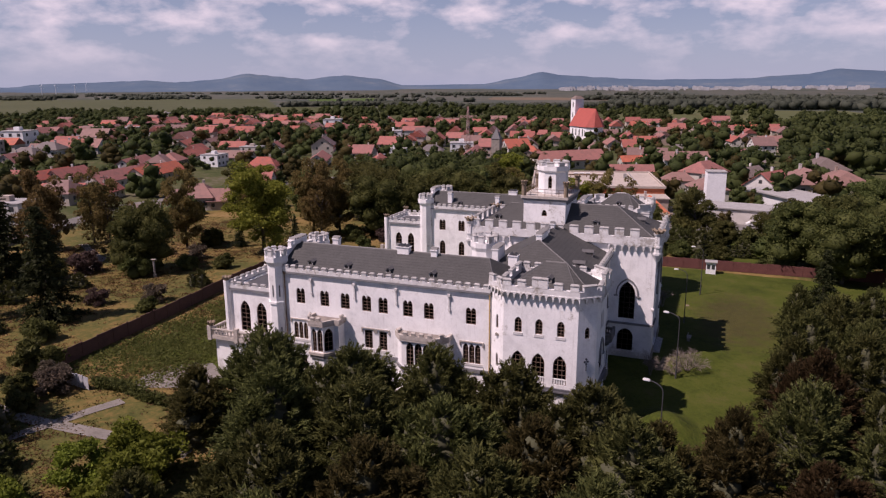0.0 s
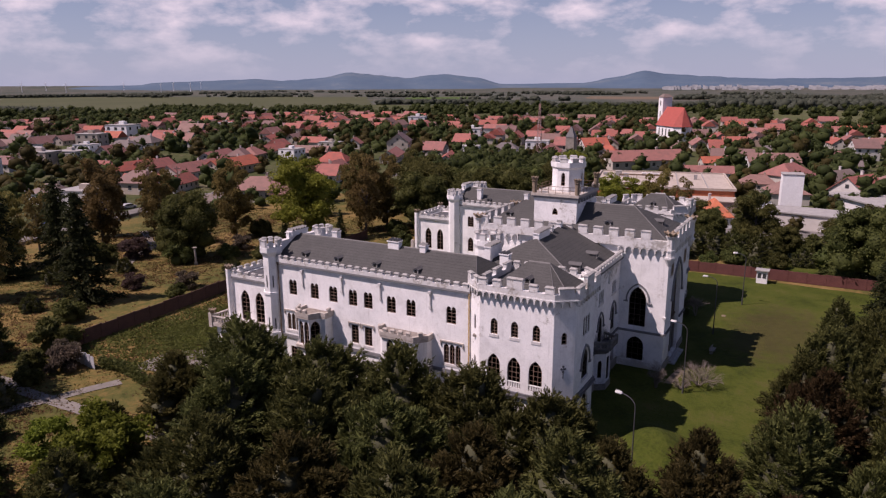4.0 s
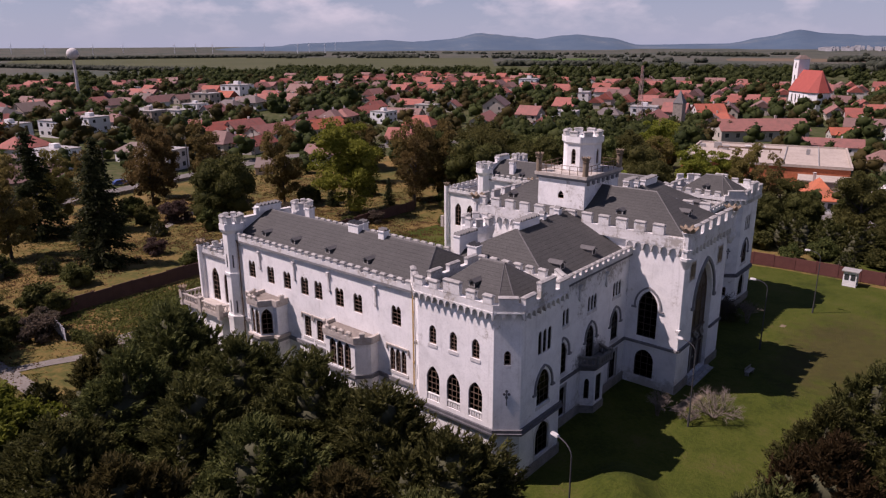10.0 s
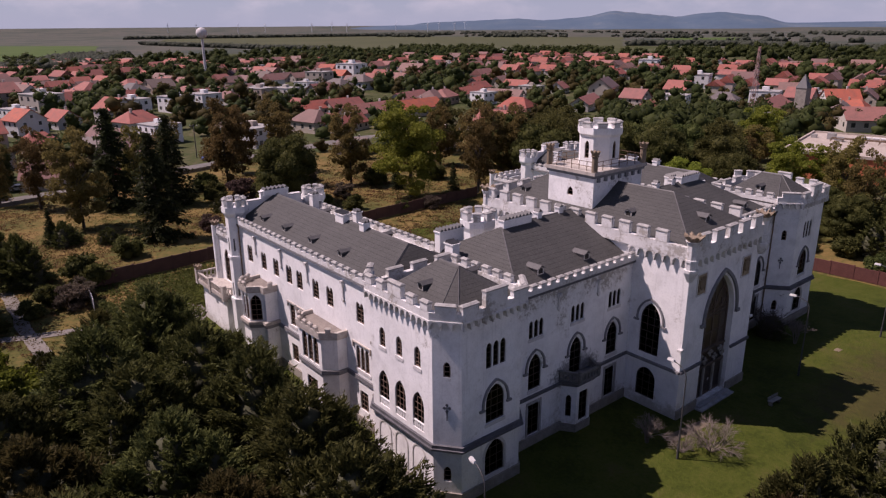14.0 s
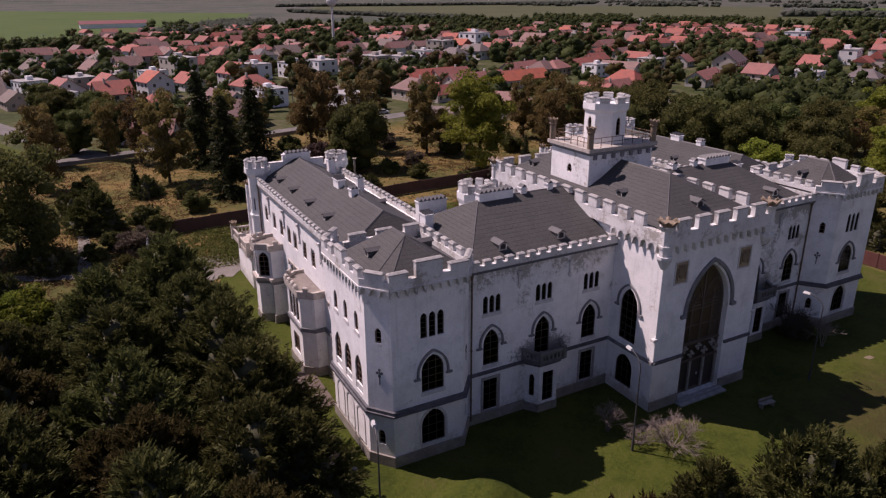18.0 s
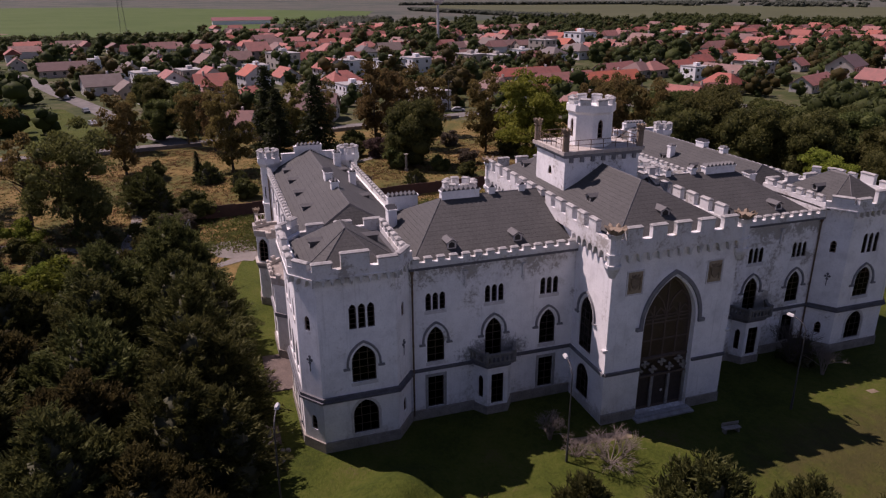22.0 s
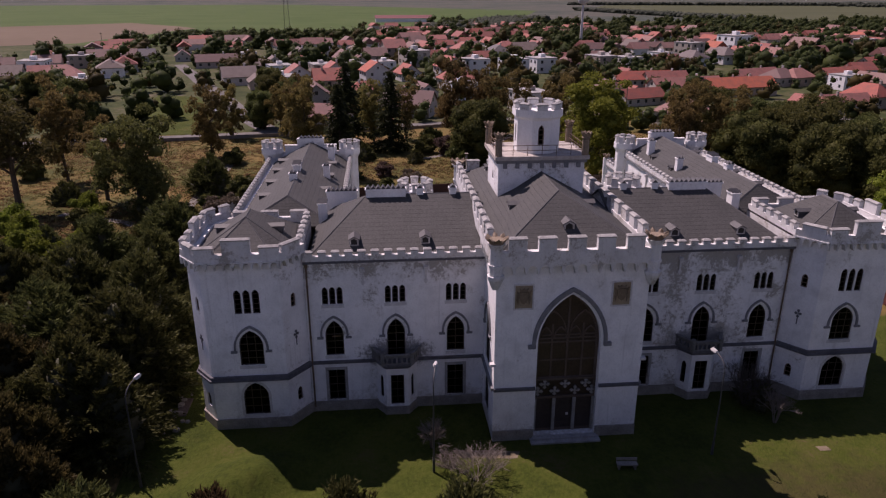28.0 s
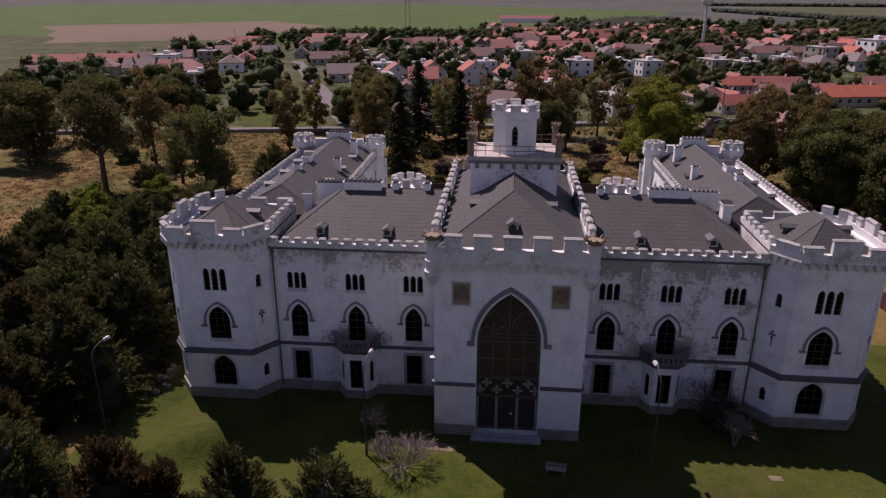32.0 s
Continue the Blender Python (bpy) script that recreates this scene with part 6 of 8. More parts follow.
rt = random.Random(5)
YEWS = (("yew1", -30.5, -40.5, 1.2), ("yew2", -20.5, -39.5, 1.2), ("yew3", -12, -38.5, 1.12), ("yew1", -4, -38.2, 1.12), ("yew2", 3.5, -39.2, 1.15), ("yewb", 9.5, -41.5, 0.95),
        ("yewb", -37, -44, 0.85), ("yew3", -25, -47, 1.1), ("yew1", -16, -46.5, 1.12), ("yew2", -8, -46.5, 1.15), ("yewb", 0, -46, 1.05), ("yew3", 8, -46.5, 1.1))
YEWS2 = (("yew2", -20, -55.5, 1.1), ("yewb", -11, -55, 1.1), ("yew1", -2, -54.5, 1.1), ("yew3", 6.5, -54, 1.0), ("yewb", 15, -52, 0.9), ("yew2", 22.5, -48.5, 0.75), ("yewb", 22.5, -41, 0.8),
         ("yew3", -27, -63, 0.8), ("yew1", -15, -64, 1.0), ("yew2", -5, -63, 1.0), ("yewb", 4.5, -62.5, 1.0), ("yew1", 13.5, -60.5, 0.95), ("yew2", 22, -57, 0.9), ("yew3", 30, -53, 0.85), ("yew2", 30, -44.5, 0.7))
YEWS3 = (("yew3", 24.5, 9.5, 0.80), ("yew1", 28.5, 2.5, 0.95), ("yew2", 25.0, -3.5, 0.92), ("yew1", 24.0, -10.3, 1.08), ("yew2", 30.5, -8, 1.05), ("yew3", 21.9, -16.8, 0.92), ("yew1", 28.8, -16, 1.05), ("yewb", 23.5, -23.8, 1.15),
         ("yew2", 31, -25, 1.0), ("yew1", 22, -31.5, 1.05), ("yewb", 15.6, -38.5, 1.05), ("yew2", 29, -33, 0.95), ("yew1", 34, 11, 0.85), ("yew3", 36, -9, 0.85), ("yewb", 34, -38, 0.9), ("yew3", 38, -20, 0.85), ("yew1", 37, 2, 0.85))
PARK1 = (("yel", -81, 29, 1.12), ("rust1", -101, -31, 1.0), ("con", -85, -22.5, 1.05), ("con", -112, -22, 1.15), ("con", -108, -12, 1.05), ("oak1", -93, 6, 1.0), ("rust1", -118, 4, 1.1), ("rust2", -109, 13, 1.05), 
         ("rust1", -100, 26, 1.0), ("rust1", -79, 47, 1.05), ("rust2", -74, 42, 1.0), ("rust1", -76, 54, 1.0), ("oak1", -64, 52, 1.05), ("oak1", -54, 60, 1.08), ("oak1", -46, 67, 1.05), ("oak2", -70, 62, 1.0))
PARK2 = (("oak1", -60, 72, 1.05), ("oak1", -38, 76, 0.95), ("oak1", -50, 80, 1.0), ("yel", -27, 84, 0.72), ("yel", -22, 90, 0.65), ("rust1", -14, 78, 0.85), ("rust2", -8, 70, 0.8), ("oak1", -30, 68, 0.8), ("oak2", -80, 72, 1.0), ("oak1", -92, 66, 0.95),
         ("oak2", -66, -56, 1.0), ("rust3", -71.6, -63.5, 1.0), ("oak3", -65, -75.5, 1.05), ("rust2", -86, -76, 1.1), ("oak2", -84, -104, 1.1))
PARK3 = (("rust2", -122, -34, 0.9), ("oak1", -140, -46, 0.75), ("oak1", -124, -90, 0.95), ("oak2", -112, -104, 1.0), ("oak1", -150, -38, 0.8),
         ("oak1", -140, -96, 1.0), ("oak1", -128, -112, 1.0), ("oak1", -160, -112, 1.0), ("rust1", -128, -52, 0.75), ("rust2", -130, -40, 0.8), ("oak1", -166, -40, 0.8), ("oak1", -176, -48, 0.8), ("oak1", -196, -52, 0.8))
PARK4 = (("oak1", 27, 51, 1.0), ("oak1", 35, 44, 1.0), ("oak1", 34, 57, 1.05), ("oak1", 44, 50, 1.05), ("oak1", 46, 38, 1.0), ("oak2", 8, 72, 0.75), ("oak1", 54, 46, 1.05), ("oak1", 52, 60, 1.0),
         ("con", 30, 28, 0.55), ("oak1", 60, 70, 1.0), ("oak1", 66, 56, 1.0), ("oak1", 45, 74, 0.9))
for kind, x, y, h in YEWS + YEWS2:
    tree(kind, x, y, h * 0.97, h * 1.13, rt.uniform(0, 360))
for kind, x, y, h in YEWS3:
    tree(kind, x, y, h * 0.98, h * 0.92, rt.uniform(0, 360))
PARK5 = (("rust1", -118, -16, 0.85), ("rust2", -122, -8, 0.85), ("rust1", -128, 12, 0.9), ("rust2", -124, 22, 0.9), ("rust1", -104, 56, 0.85), ("oak1", -100, 78, 0.85), ("oak2", -118, 70, 0.8), ("oak1", -76, 84, 0.9),
         ("oak1", -62, 90, 0.9), ("oak2", -46, 92, 0.85), ("rust1", -104, -52, 0.9), ("oak1", -86, -122, 1.0), ("oak2", -98, -112, 1.0), ("oak1", -108, -126, 0.9))
for kind, x, y, h in PARK5 + PARK1 + PARK2 + PARK3 + PARK4:
    up, out_ = {"r": (1.36, 1.06), "o": (1.28, 1.18), "c": (1.12, 1.3)}.get(kind[0], (1.12, 1.2))
    tree(kind, x, y, h * up, h * out_, rt.uniform(0, 360))
YARD = (("oak1", -7, 63.5, 0.62), ("oak1", -1, 70, 0.6), ("bushd", 0, 61, 1.6), ("bushd", 5, 62, 1.5), ("bushd", 10, 60, 1.4), ("oak1", 5.5, 78, 0.55), ("oak2", -7, 77, 0.62), ("oak1", -13, 67, 0.6), ("yel", -52, 121, 0.78), ("rust1", -47, 109, 0.72), ("oak2", -55, 108, 0.7), ("rust2", -45, 100, 0.6), ("oak2", -16, 58, 0.5), ("oak1", -22, 62, 0.55), ("bush", -16, 50, 1.5), ("bush", -24, 52, 1.7), ("oak1", 14, 66, 0.5), ("bush", 20, 66, 1.6), ("bush", 24, 58, 1.6), ("yel", -34, 58, 0.6), ("oak2", 30, 84, 0.6), ("oak1", 40, 92, 0.7), ("oak1", 56, 84, 0.9),
        ("oak1", -4, 80, 0.5), ("oak2", 24, 74, 0.5), ("oak1", 70, 74, 1.0), ("oak1", 62, 96, 1.0), ("oak1", 76, 96, 1.05), ("oak1", 50, 108, 0.9), ("oak1", 68, 116, 1.0))
for kind, x, y, h in YARD:
    tree(kind, x, y, h * 1.2, h * 1.3, rt.uniform(0, 360))
BUSHES = (("bush", -92, 2.5, 1.7), ("bush", -73.5, -13.5, 0.9), ("bushg", -76, -9, 1.2), ("bushd", -84, -48, 1.5), ("yew2", -74, -45.5, 0.85), ("con", -92.4, -37.9, 0.40), ("bush", -68, -38.5, 1.7), ("bushg", -99, 8, 1.2), ("bushg", -104, 1, 1.7), ("bush", -86, 10, 1.2), ("bush", -80, 14, 1.1),
          ("bushy", -36.2, -53.2, 1.45), ("bushy", -40, -56, 1.1), ("bushy", -33.6, -57.6, 1.4), ("bushy", -60, -62, 1.1), ("bushy", -52, -70, 1.2), ("bushd", -42, -49, 0.9), ("bushd", -44, -62, 1.3), ("bushd", -50, -58, 1.2))
BUSHES2 = (("bush", -64, -44, 1.0), ("bush", -60, -47, 0.9), ("bushg", -60, -42, 1.2), ("bushg", -63, -40.5, 1.1), ("bushd", -88, -30, 0.9), ("bushd", -96, -7, 0.9), ("bush", -72, 20, 0.9), ("bushg", -70, 26, 1.0), ("bush", -58, 34, 0.9), ("bush", -62, 40, 1.0),
           ("bush", 2, 52, 1.0), ("bush", 6, 56, 1.3), ("bushd", 10, 52, 0.9), ("bush", 14, 56, 1.1), ("bushd", 18, 60, 1.2), ("bush", -4, 56, 1.2), ("bushd", -10, 54, 1.2), ("bush", 22, 50, 0.8), ("con", -89, 31, 0.42), ("con", -80, 40, 0.4))
SCRUB = (("bush", -78, -30, 1.3), ("bushd", -92, -36, 1.3), ("bushg", -84, -14, 1.1), ("bushd", -100, -18, 1.2), ("bush", -106, -4, 1.4), ("bushg", -90, 18, 1.2), ("bush", -96, 30, 1.5), ("bushd", -76, 2, 1.0), ("bushg", -110, 20, 1.4), ("bush", -116, -2, 1.5), ("bushd", -58, -52, 1.2), ("bush", -62, -54, 1.0),
         ("bushg", -80, -60, 1.0), ("bush", -98, -46, 1.3), ("bushd", -70, -70, 1.3), ("bush", -56, -62, 1.1), ("bushy", -46, -66, 1.3), ("bushy", -40, -64, 1.2), ("bushd", -38, -52, 1.1), ("bush", -88, -84, 1.5), ("bushd", -48, -74, 1.5), ("bush", -92, 44, 1.5), ("bush", -68, 46, 1.4), ("bushg", -60, 48, 1.3))
for kind, x, y, h in BUSHES + BUSHES2 + SCRUB:
    tree(kind, x, y, h, turn=rt.uniform(0, 360))

# ---- village ----
def roof_tiles(name, cols):
    m, n, l, b = mat(name)
    oi = n.new("ShaderNodeObjectInfo")
    col = ramp(n, l, oi.outputs["Random"], *cols)
    f = noise_node(n, l, 0.5, 5.0, 0.65, "World")
    col = mixc(n, l, ramp(n, l, f, (0.4, (0, 0, 0)), (0.75, (0.55, 0.55, 0.55))), col, (0.10, 0.07, 0.06))
    fr = maths(n, l, "FRACT", maths(n, l, "DIVIDE", world_z(n, l)["Z"], 0.24))
    col = mixc(n, l, ramp(n, l, fr, (0.0, (0.5, 0.5, 0.5)), (0.2, (0, 0, 0))), col, (0.06, 0.03, 0.03))
    l.new(col, b.inputs["Base Color"])
    b.inputs["Roughness"].default_value = 0.8
    bumped(n, l, b, fr, 0.4, 0.05)
    return m


def house_wall(name, cols):
    m, n, l, b = mat(name)
    oi = n.new("ShaderNodeObjectInfo")
    col = ramp(n, l, oi.outputs["Random"], *cols)
    f = noise_node(n, l, 0.7, 5.0, 0.65, "World")
    l.new(mixc(n, l, ramp(n, l, f, (0.5, (0, 0, 0)), (0.8, (0.4, 0.4, 0.4))), col, (0.35, 0.31, 0.28)), b.inputs["Base Color"])
    b.inputs["Roughness"].default_value = 0.9
    return m


REDTILE = roof_tiles("red_roof_tiles", [(0.0, (0.27, 0.078, 0.062)), (0.2, (0.36, 0.098, 0.068)), (0.40, (0.31, 0.115, 0.098)), (0.55, (0.17, 0.095, 0.088)), (0.68, (0.24, 0.14, 0.12)), (0.82, (0.34, 0.12, 0.10)), (0.95, (0.36, 0.088, 0.060)), (1.0, (0.46, 0.115, 0.060))])
DULLTILE = roof_tiles("dull_pink_tiles", [(0.0, (0.20, 0.115, 0.10)), (0.5, (0.26, 0.15, 0.13)), (1.0, (0.23, 0.12, 0.10))])
MAUVETILE = roof_tiles("mauve_roof_tiles", [(0.0, (0.115, 0.075, 0.078)), (1.0, (0.16, 0.10, 0.10))])
GREYTILE = roof_tiles("grey_brown_roof", [(0.0, (0.13, 0.10, 0.09)), (0.5, (0.20, 0.15, 0.13)), (1.0, (0.11, 0.11, 0.12))])
HWALL = house_wall("house_plaster", [(0.0, (0.56, 0.55, 0.54)), (0.3, (0.42, 0.36, 0.30)), (0.55, (0.60, 0.60, 0.61)), (0.75, (0.35, 0.26, 0.21)), (1.0, (0.46, 0.44, 0.40))])
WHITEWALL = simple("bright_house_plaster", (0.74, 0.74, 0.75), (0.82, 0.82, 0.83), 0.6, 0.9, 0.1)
FLATROOF = simple("flat_roof_felt", (0.22, 0.21, 0.21), (0.36, 0.35, 0.34), 0.5, 0.9, 0.1)
PALEROOF = simple("pale_flat_roof", (0.33, 0.28, 0.24), (0.45, 0.385, 0.335), 0.2, 0.9, 0.1)
DARKPANE = simple("window_pane_dark", (0.03, 0.035, 0.04), (0.06, 0.065, 0.07), 1.0, 0.15, 0.0)


def gable_house(name, label, w_, d, h, rh, roofm, wallm, hip=0.0, wins=3, storeys=1, dorm=False):
    """A house on a plan w_ by d, its ridge along x. hip: how far the ridge ends stand in."""
    e = thing(name, 0, 0, 0, label, "house", "village houses")
    mb = MB()
    X, Y = w_ / 2, d / 2
    mb.box(-X, -Y, -0.3, X, Y, h)
    if not hip:
        for sx in (-1, 1):
            a = sx * X
            t = sx * (X - 0.25)
            f = [(0, 1, 2), (5, 4, 3), (0, 3, 4, 1), (1, 4, 5, 2), (2, 5, 3, 0)]
            mb.add([(a, -Y * sx, h), (a, Y * sx, h), (a, 0, h + rh), (t, -Y * sx, h), (t, Y * sx, h), (t, 0, h + rh)], f)
    part("wall", mb, wallm, e)
    o = 0.45
    mb = MB()
    zb = h - o * rh / Y
    th = 0.18
    for sy in (-1, 1):
        A = [(-X - o, sy * (Y + o), zb), (X + o, sy * (Y + o), zb), (X + o - hip, 0, h + rh), (-X - o + hip, 0, h + rh)]
        if sy > 0:
            A = [A[1], A[0], A[3], A[2]]
        B = [(x, y, z + th) for x, y, z in A]
        mb.add(A + B, [(3, 2, 1, 0), (4, 5, 6, 7), (0, 1, 5, 4), (1, 2, 6, 5), (2, 3, 7, 6), (3, 0, 4, 7)])
    if hip:
        for sx in (-1, 1):
            A = [(sx * (X + o), -sx * (Y + o), zb), (sx * (X + o), sx * (Y + o), zb), (sx * (X + o - hip), 0, h + rh)]
            B = [(x, y, z + th) for x, y, z in A]
            mb.add(A + B, [(2, 1, 0), (3, 4, 5), (0, 1, 4, 3), (1, 2, 5, 4), (2, 0, 3, 5)])
    rf = part("roof", mb, roofm, e)
    mb = MB()
    mb.box(X * 0.35, 0.5, h + rh * 0.4, X * 0.35 + 0.6, 1.1, h + rh + 0.9)
    mb.box(X * 0.35 - 0.06, 0.44, h + rh + 0.9, X * 0.35 + 0.66, 1.16, h + rh + 1.02)
    part("chimney", mb, HWALL, rf)
    for st_ in range(storeys):
        zc = h * (st_ + 0.55) / storeys
        for i in range(wins):
            x = -X + w_ * (i + 0.5) / wins
            for sy in (-1, 1):
                mb = MB()
                mb.box(x - 0.55, sy * Y - 0.04, zc - 0.65, x + 0.55, sy * Y + 0.04, zc + 0.65)
                mb.box(x - 0.65, sy * Y - 0.07 if sy < 0 else sy * Y, zc - 0.75, x + 0.65, sy * Y if sy < 0 else sy * Y + 0.07, zc - 0.65, 1)
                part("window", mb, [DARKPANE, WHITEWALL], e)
        for sx in (-1, 1):
            for k in (-0.5, 0.5):
                mb = MB()
                mb.box(sx * X - 0.04, k * Y - 0.5, zc - 0.6, sx * X + 0.04, k * Y + 0.5, zc + 0.6)
                part("window", mb, DARKPANE, e)
    if not hip:
        for sx in (-1, 1):
            mb = MB()
            mb.box(sx * X - 0.04, -0.45, h + rh * 0.2, sx * X + 0.04, 0.45, h + rh * 0.2 + 1.0)
            part("window", mb, DARKPANE, e)
    return e


def flat_house(name, label, w_, d, h, wallm, storeys=2, wins=3, roofm=None):
    e = thing(name, 0, 0, 0, label, "house", "village houses")
    X, Y = w_ / 2, d / 2
    mb = MB()
    mb.box(-X, -Y, -0.3, X, Y, h)
    part("wall", mb, wallm, e)
    mb = MB()
    mb.box(-X - 0.15, -Y - 0.15, h, X + 0.15, Y + 0.15, h + 0.25)
    rf = part("roof", mb, roofm or FLATROOF, e)
    mb = MB()
    mb.box(-1.2, -1.0, h + 0.25, 1.4, 1.2, h + 1.7)
    part("stair_head", mb, wallm, rf)
    for st_ in range(storeys):
        zc = h * (st_ + 0.55) / storeys
        for i in range(wins):
            for sy in (-1, 1):
                x = -X + w_ * (i + 0.5) / wins
                mb = MB()
                mb.box(x - 0.7, sy * Y - 0.04, zc - 0.65, x + 0.7, sy * Y + 0.04, zc + 0.65)
                part("window", mb, DARKPANE, e)
        for sx in (-1, 1):
            for k in (-0.5, 0.5):
                mb = MB()
                mb.box(sx * X - 0.04, k * Y - 0.6, zc - 0.65, sx * X + 0.04, k * Y + 0.6, zc + 0.65)
                part("window", mb, DARKPANE, e)
    return e


KINDS = [gable_house("family_house", "family house with a red tiled gable roof", 11, 9, 3.2, 3.4, REDTILE, HWALL),
         gable_house("family_house", "long low house with a red tiled roof", 18, 7.5, 3.0, 2.8, REDTILE, HWALL, wins=5),
         gable_house("family_house", "house with a hipped red roof", 11, 10, 3.6, 3.0, REDTILE, HWALL, hip=3.5),
         gable_house("family_house", "two-storey house with a red gable roof", 10, 10, 5.6, 3.4, REDTILE, HWALL, storeys=2),
         gable_house("family_house", "house with a grey-brown tiled roof", 12, 9, 3.2, 3.2, GREYTILE, HWALL),
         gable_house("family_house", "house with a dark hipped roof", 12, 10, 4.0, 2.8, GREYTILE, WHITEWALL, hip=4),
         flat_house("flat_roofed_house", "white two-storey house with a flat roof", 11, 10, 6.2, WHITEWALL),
         flat_house("flat_roofed_house", "beige house with a flat felt roof", 12, 9, 5.8, HWALL),
         gable_house("family_house", "house with a broad hipped brown-pink roof", 13, 11, 3.6, 3.0, DULLTILE, HWALL, hip=4.0),
         gable_house("row_house", "long row house under one red tiled roof", 27, 9, 3.4, 3.0, REDTILE, HWALL, wins=8),
         gable_house("town_house", "tall plastered house with a dark mauve roof", 17, 11, 6.2, 4.0, MAUVETILE, HWALL, storeys=2, wins=5)]
rh = random.Random(8)
first = set()


def place_house(k, x, y, rz, sc=1.0):
    ob = KINDS[k]
    if k in first:
        ob = copy_thing(ob, pose(x, y, 0, 0, 0, rz))
    else:
        first.add(k)
        ob.matrix_world = pose(x, y, 0, 0, 0, rz)
    ob.scale = (sc, sc, sc)
    return ob


def far_block(name, label, spots):
    """Houses too far off to tell their parts: one mesh of walls, one of roofs."""
    for nm, m_, is_roof in (("far_house_walls", HWALL2, False), ("far_house_roofs", REDTILE2, True)):
        mb = MB()
        r = random.Random(3)
        for x, y in spots:
            w_, d, h, rz, rh_ = r.uniform(9, 16), r.uniform(7.5, 10), r.uniform(3, 5.5), radians(r.choice((15, 105)) + r.uniform(-8, 8)), r.uniform(2.4, 3.6)
            c, s_ = math.cos(rz), math.sin(rz)
            g = lambda a, b, z: (x + a * c - b * s_, y + a * s_ + b * c, z)
            X, Y = w_ / 2, d / 2
            if is_roof:
                mb.add([g(-X - .4, -Y - .5, h - .3), g(X + .4, -Y - .5, h - .3), g(X + .4, 0, h + rh_), g(-X - .4, 0, h + rh_), g(X + .4, Y + .5, h - .3), g(-X - .4, Y + .5, h - .3)],
                       [(0, 1, 2, 3), (3, 2, 4, 5), (0, 3, 5), (1, 4, 2)])
            else:
                mb.add([g(-X, -Y, -.3), g(X, -Y, -.3), g(X, Y, -.3), g(-X, Y, -.3), g(-X, -Y, h), g(X, -Y, h), g(X, Y, h), g(-X, Y, h), g(-X, 0, h + rh_ - .25), g(X, 0, h + rh_ - .25)],
                       [(0, 1, 5, 4), (2, 3, 7, 6), (1, 2, 6, 9, 5), (3, 0, 4, 8, 7)])
        tagged(part(nm, mb, m_), label, "houses", kind="stuff")


def island(m):
    """The same colours, varied by piece rather than by object."""
    k = m.copy()
    n, l = k.node_tree.nodes, k.node_tree.links
    g = n.new("ShaderNodeNewGeometry")
    for nd in n:
        if nd.bl_idname == "ShaderNodeObjectInfo":
            for lk in list(nd.outputs["Random"].links):
                l.new(g.outputs["Random Per Island"], lk.to_socket)
    return k


HWALL2, REDTILE2 = island(HWALL), island(REDTILE)


def in_village(x, y):
    if x > -152 and y < 120:
        return False
    if y < -20 and x < -475 + (y + 20) * 0.2:
        return False
    if abs((y + 58.4) - (x + 172) * 0.37) < 10 and x < -135:
        return False
    if x > -220 and -112 < y < -62:
        return False
    return x > -760


# houses along the streets: kind, place, turn, size
GARDEN_STREET_A = ((3, -229, -46, 15, 1), (3, -233, -32, 15, 1.05), (3, -239, -16, 15, 1), (0, -252, -2, 15, 1), (3, -249, 16, 15, 1.1), (6, -276, 30, 17, 1.05), (6, -275, 48, 17, 1.05), (6, -279, 62, 17, 1.05), (2, -285, 76, 15, 0.95), (7, -290, 94, 17, 1.1))
GARDEN_STREET_B = ((7, -288, 107, 17, 1), (0, -283, 124, 105, 1.1), (0, -240, 89, 15, 0.8), (6, -261, -57, 17, 0.95), (7, -269, -40, 17, 0.95), (7, -270, -26, 17, 0.95), (6, -279, -12, 17, 0.9), (4, -243, -71, 105, 1.1), (4, -230, -61, 15, 0.9))
SECOND_STREET_A = ((4, -339, -56, 15, 1.2), (0, -328, -51, 15, 1), (0, -347, -42, 15, 1), (0, -327, -32, 15, 1.1), (5, -376, -25, 15, 1.1), (0, -339, -16, 105, 1.1), (3, -353, -6, 105, 1.2), (3, -358, 5, 15, 1), (7, -316, 4, 17, 1.3), (0, -329, 14, 105, 1))
SECOND_STREET_B = ((0, -350, 23, 15, 0.9), (2, -371, 36, 15, 1.2), (0, -320, 40, 105, 1), (5, -352, 53, 15, 1.1), (2, -399, 66, 105, 1), (4, -370, 72, 105, 1.2), (2, -322, 70, 15, 1), (1, -322, 80, 105, 0.9), (1, -324, 98, 105, 1))
LANE_A = ((1, -315, -95, 105, 1.1), (1, -336, -152, 105, 1.3), (4, -354, -142, 105, 1), (9, -281, -221, 105, 1), (9, -289, -201, 105, 1), (1, -309, -198, 105, 1), (2, -238, -138, 105, 1.3), (7, -321, -162, 105, 1), (0, -353, -121, 15, 0.9), (6, -345, -84, 15, 0.8))
LANE_B = ((4, -176, -10, 15, 0.9), (0, -144, -28, 70, 0.9), (0, -315, -175, 105, 1), (1, -235, -199, 105, 1), (4, -309, -66, 15, 0.9))
OLD_TOWN_A = ((9, -223, 90, 100, 0.9), (9, -195, 96, 100, 1), (9, -193, 115, 100, 1), (1, -221, 99, 100, 1), (7, -313, 107, 17, 0.9), (6, -318, 135, 17, 0.9), (4, -400, 149, 15, 1.1), (1, -395, 159, 105, 1), (1, -391, 172, 105, 1), (6, -504, 193, 15, 0.9))
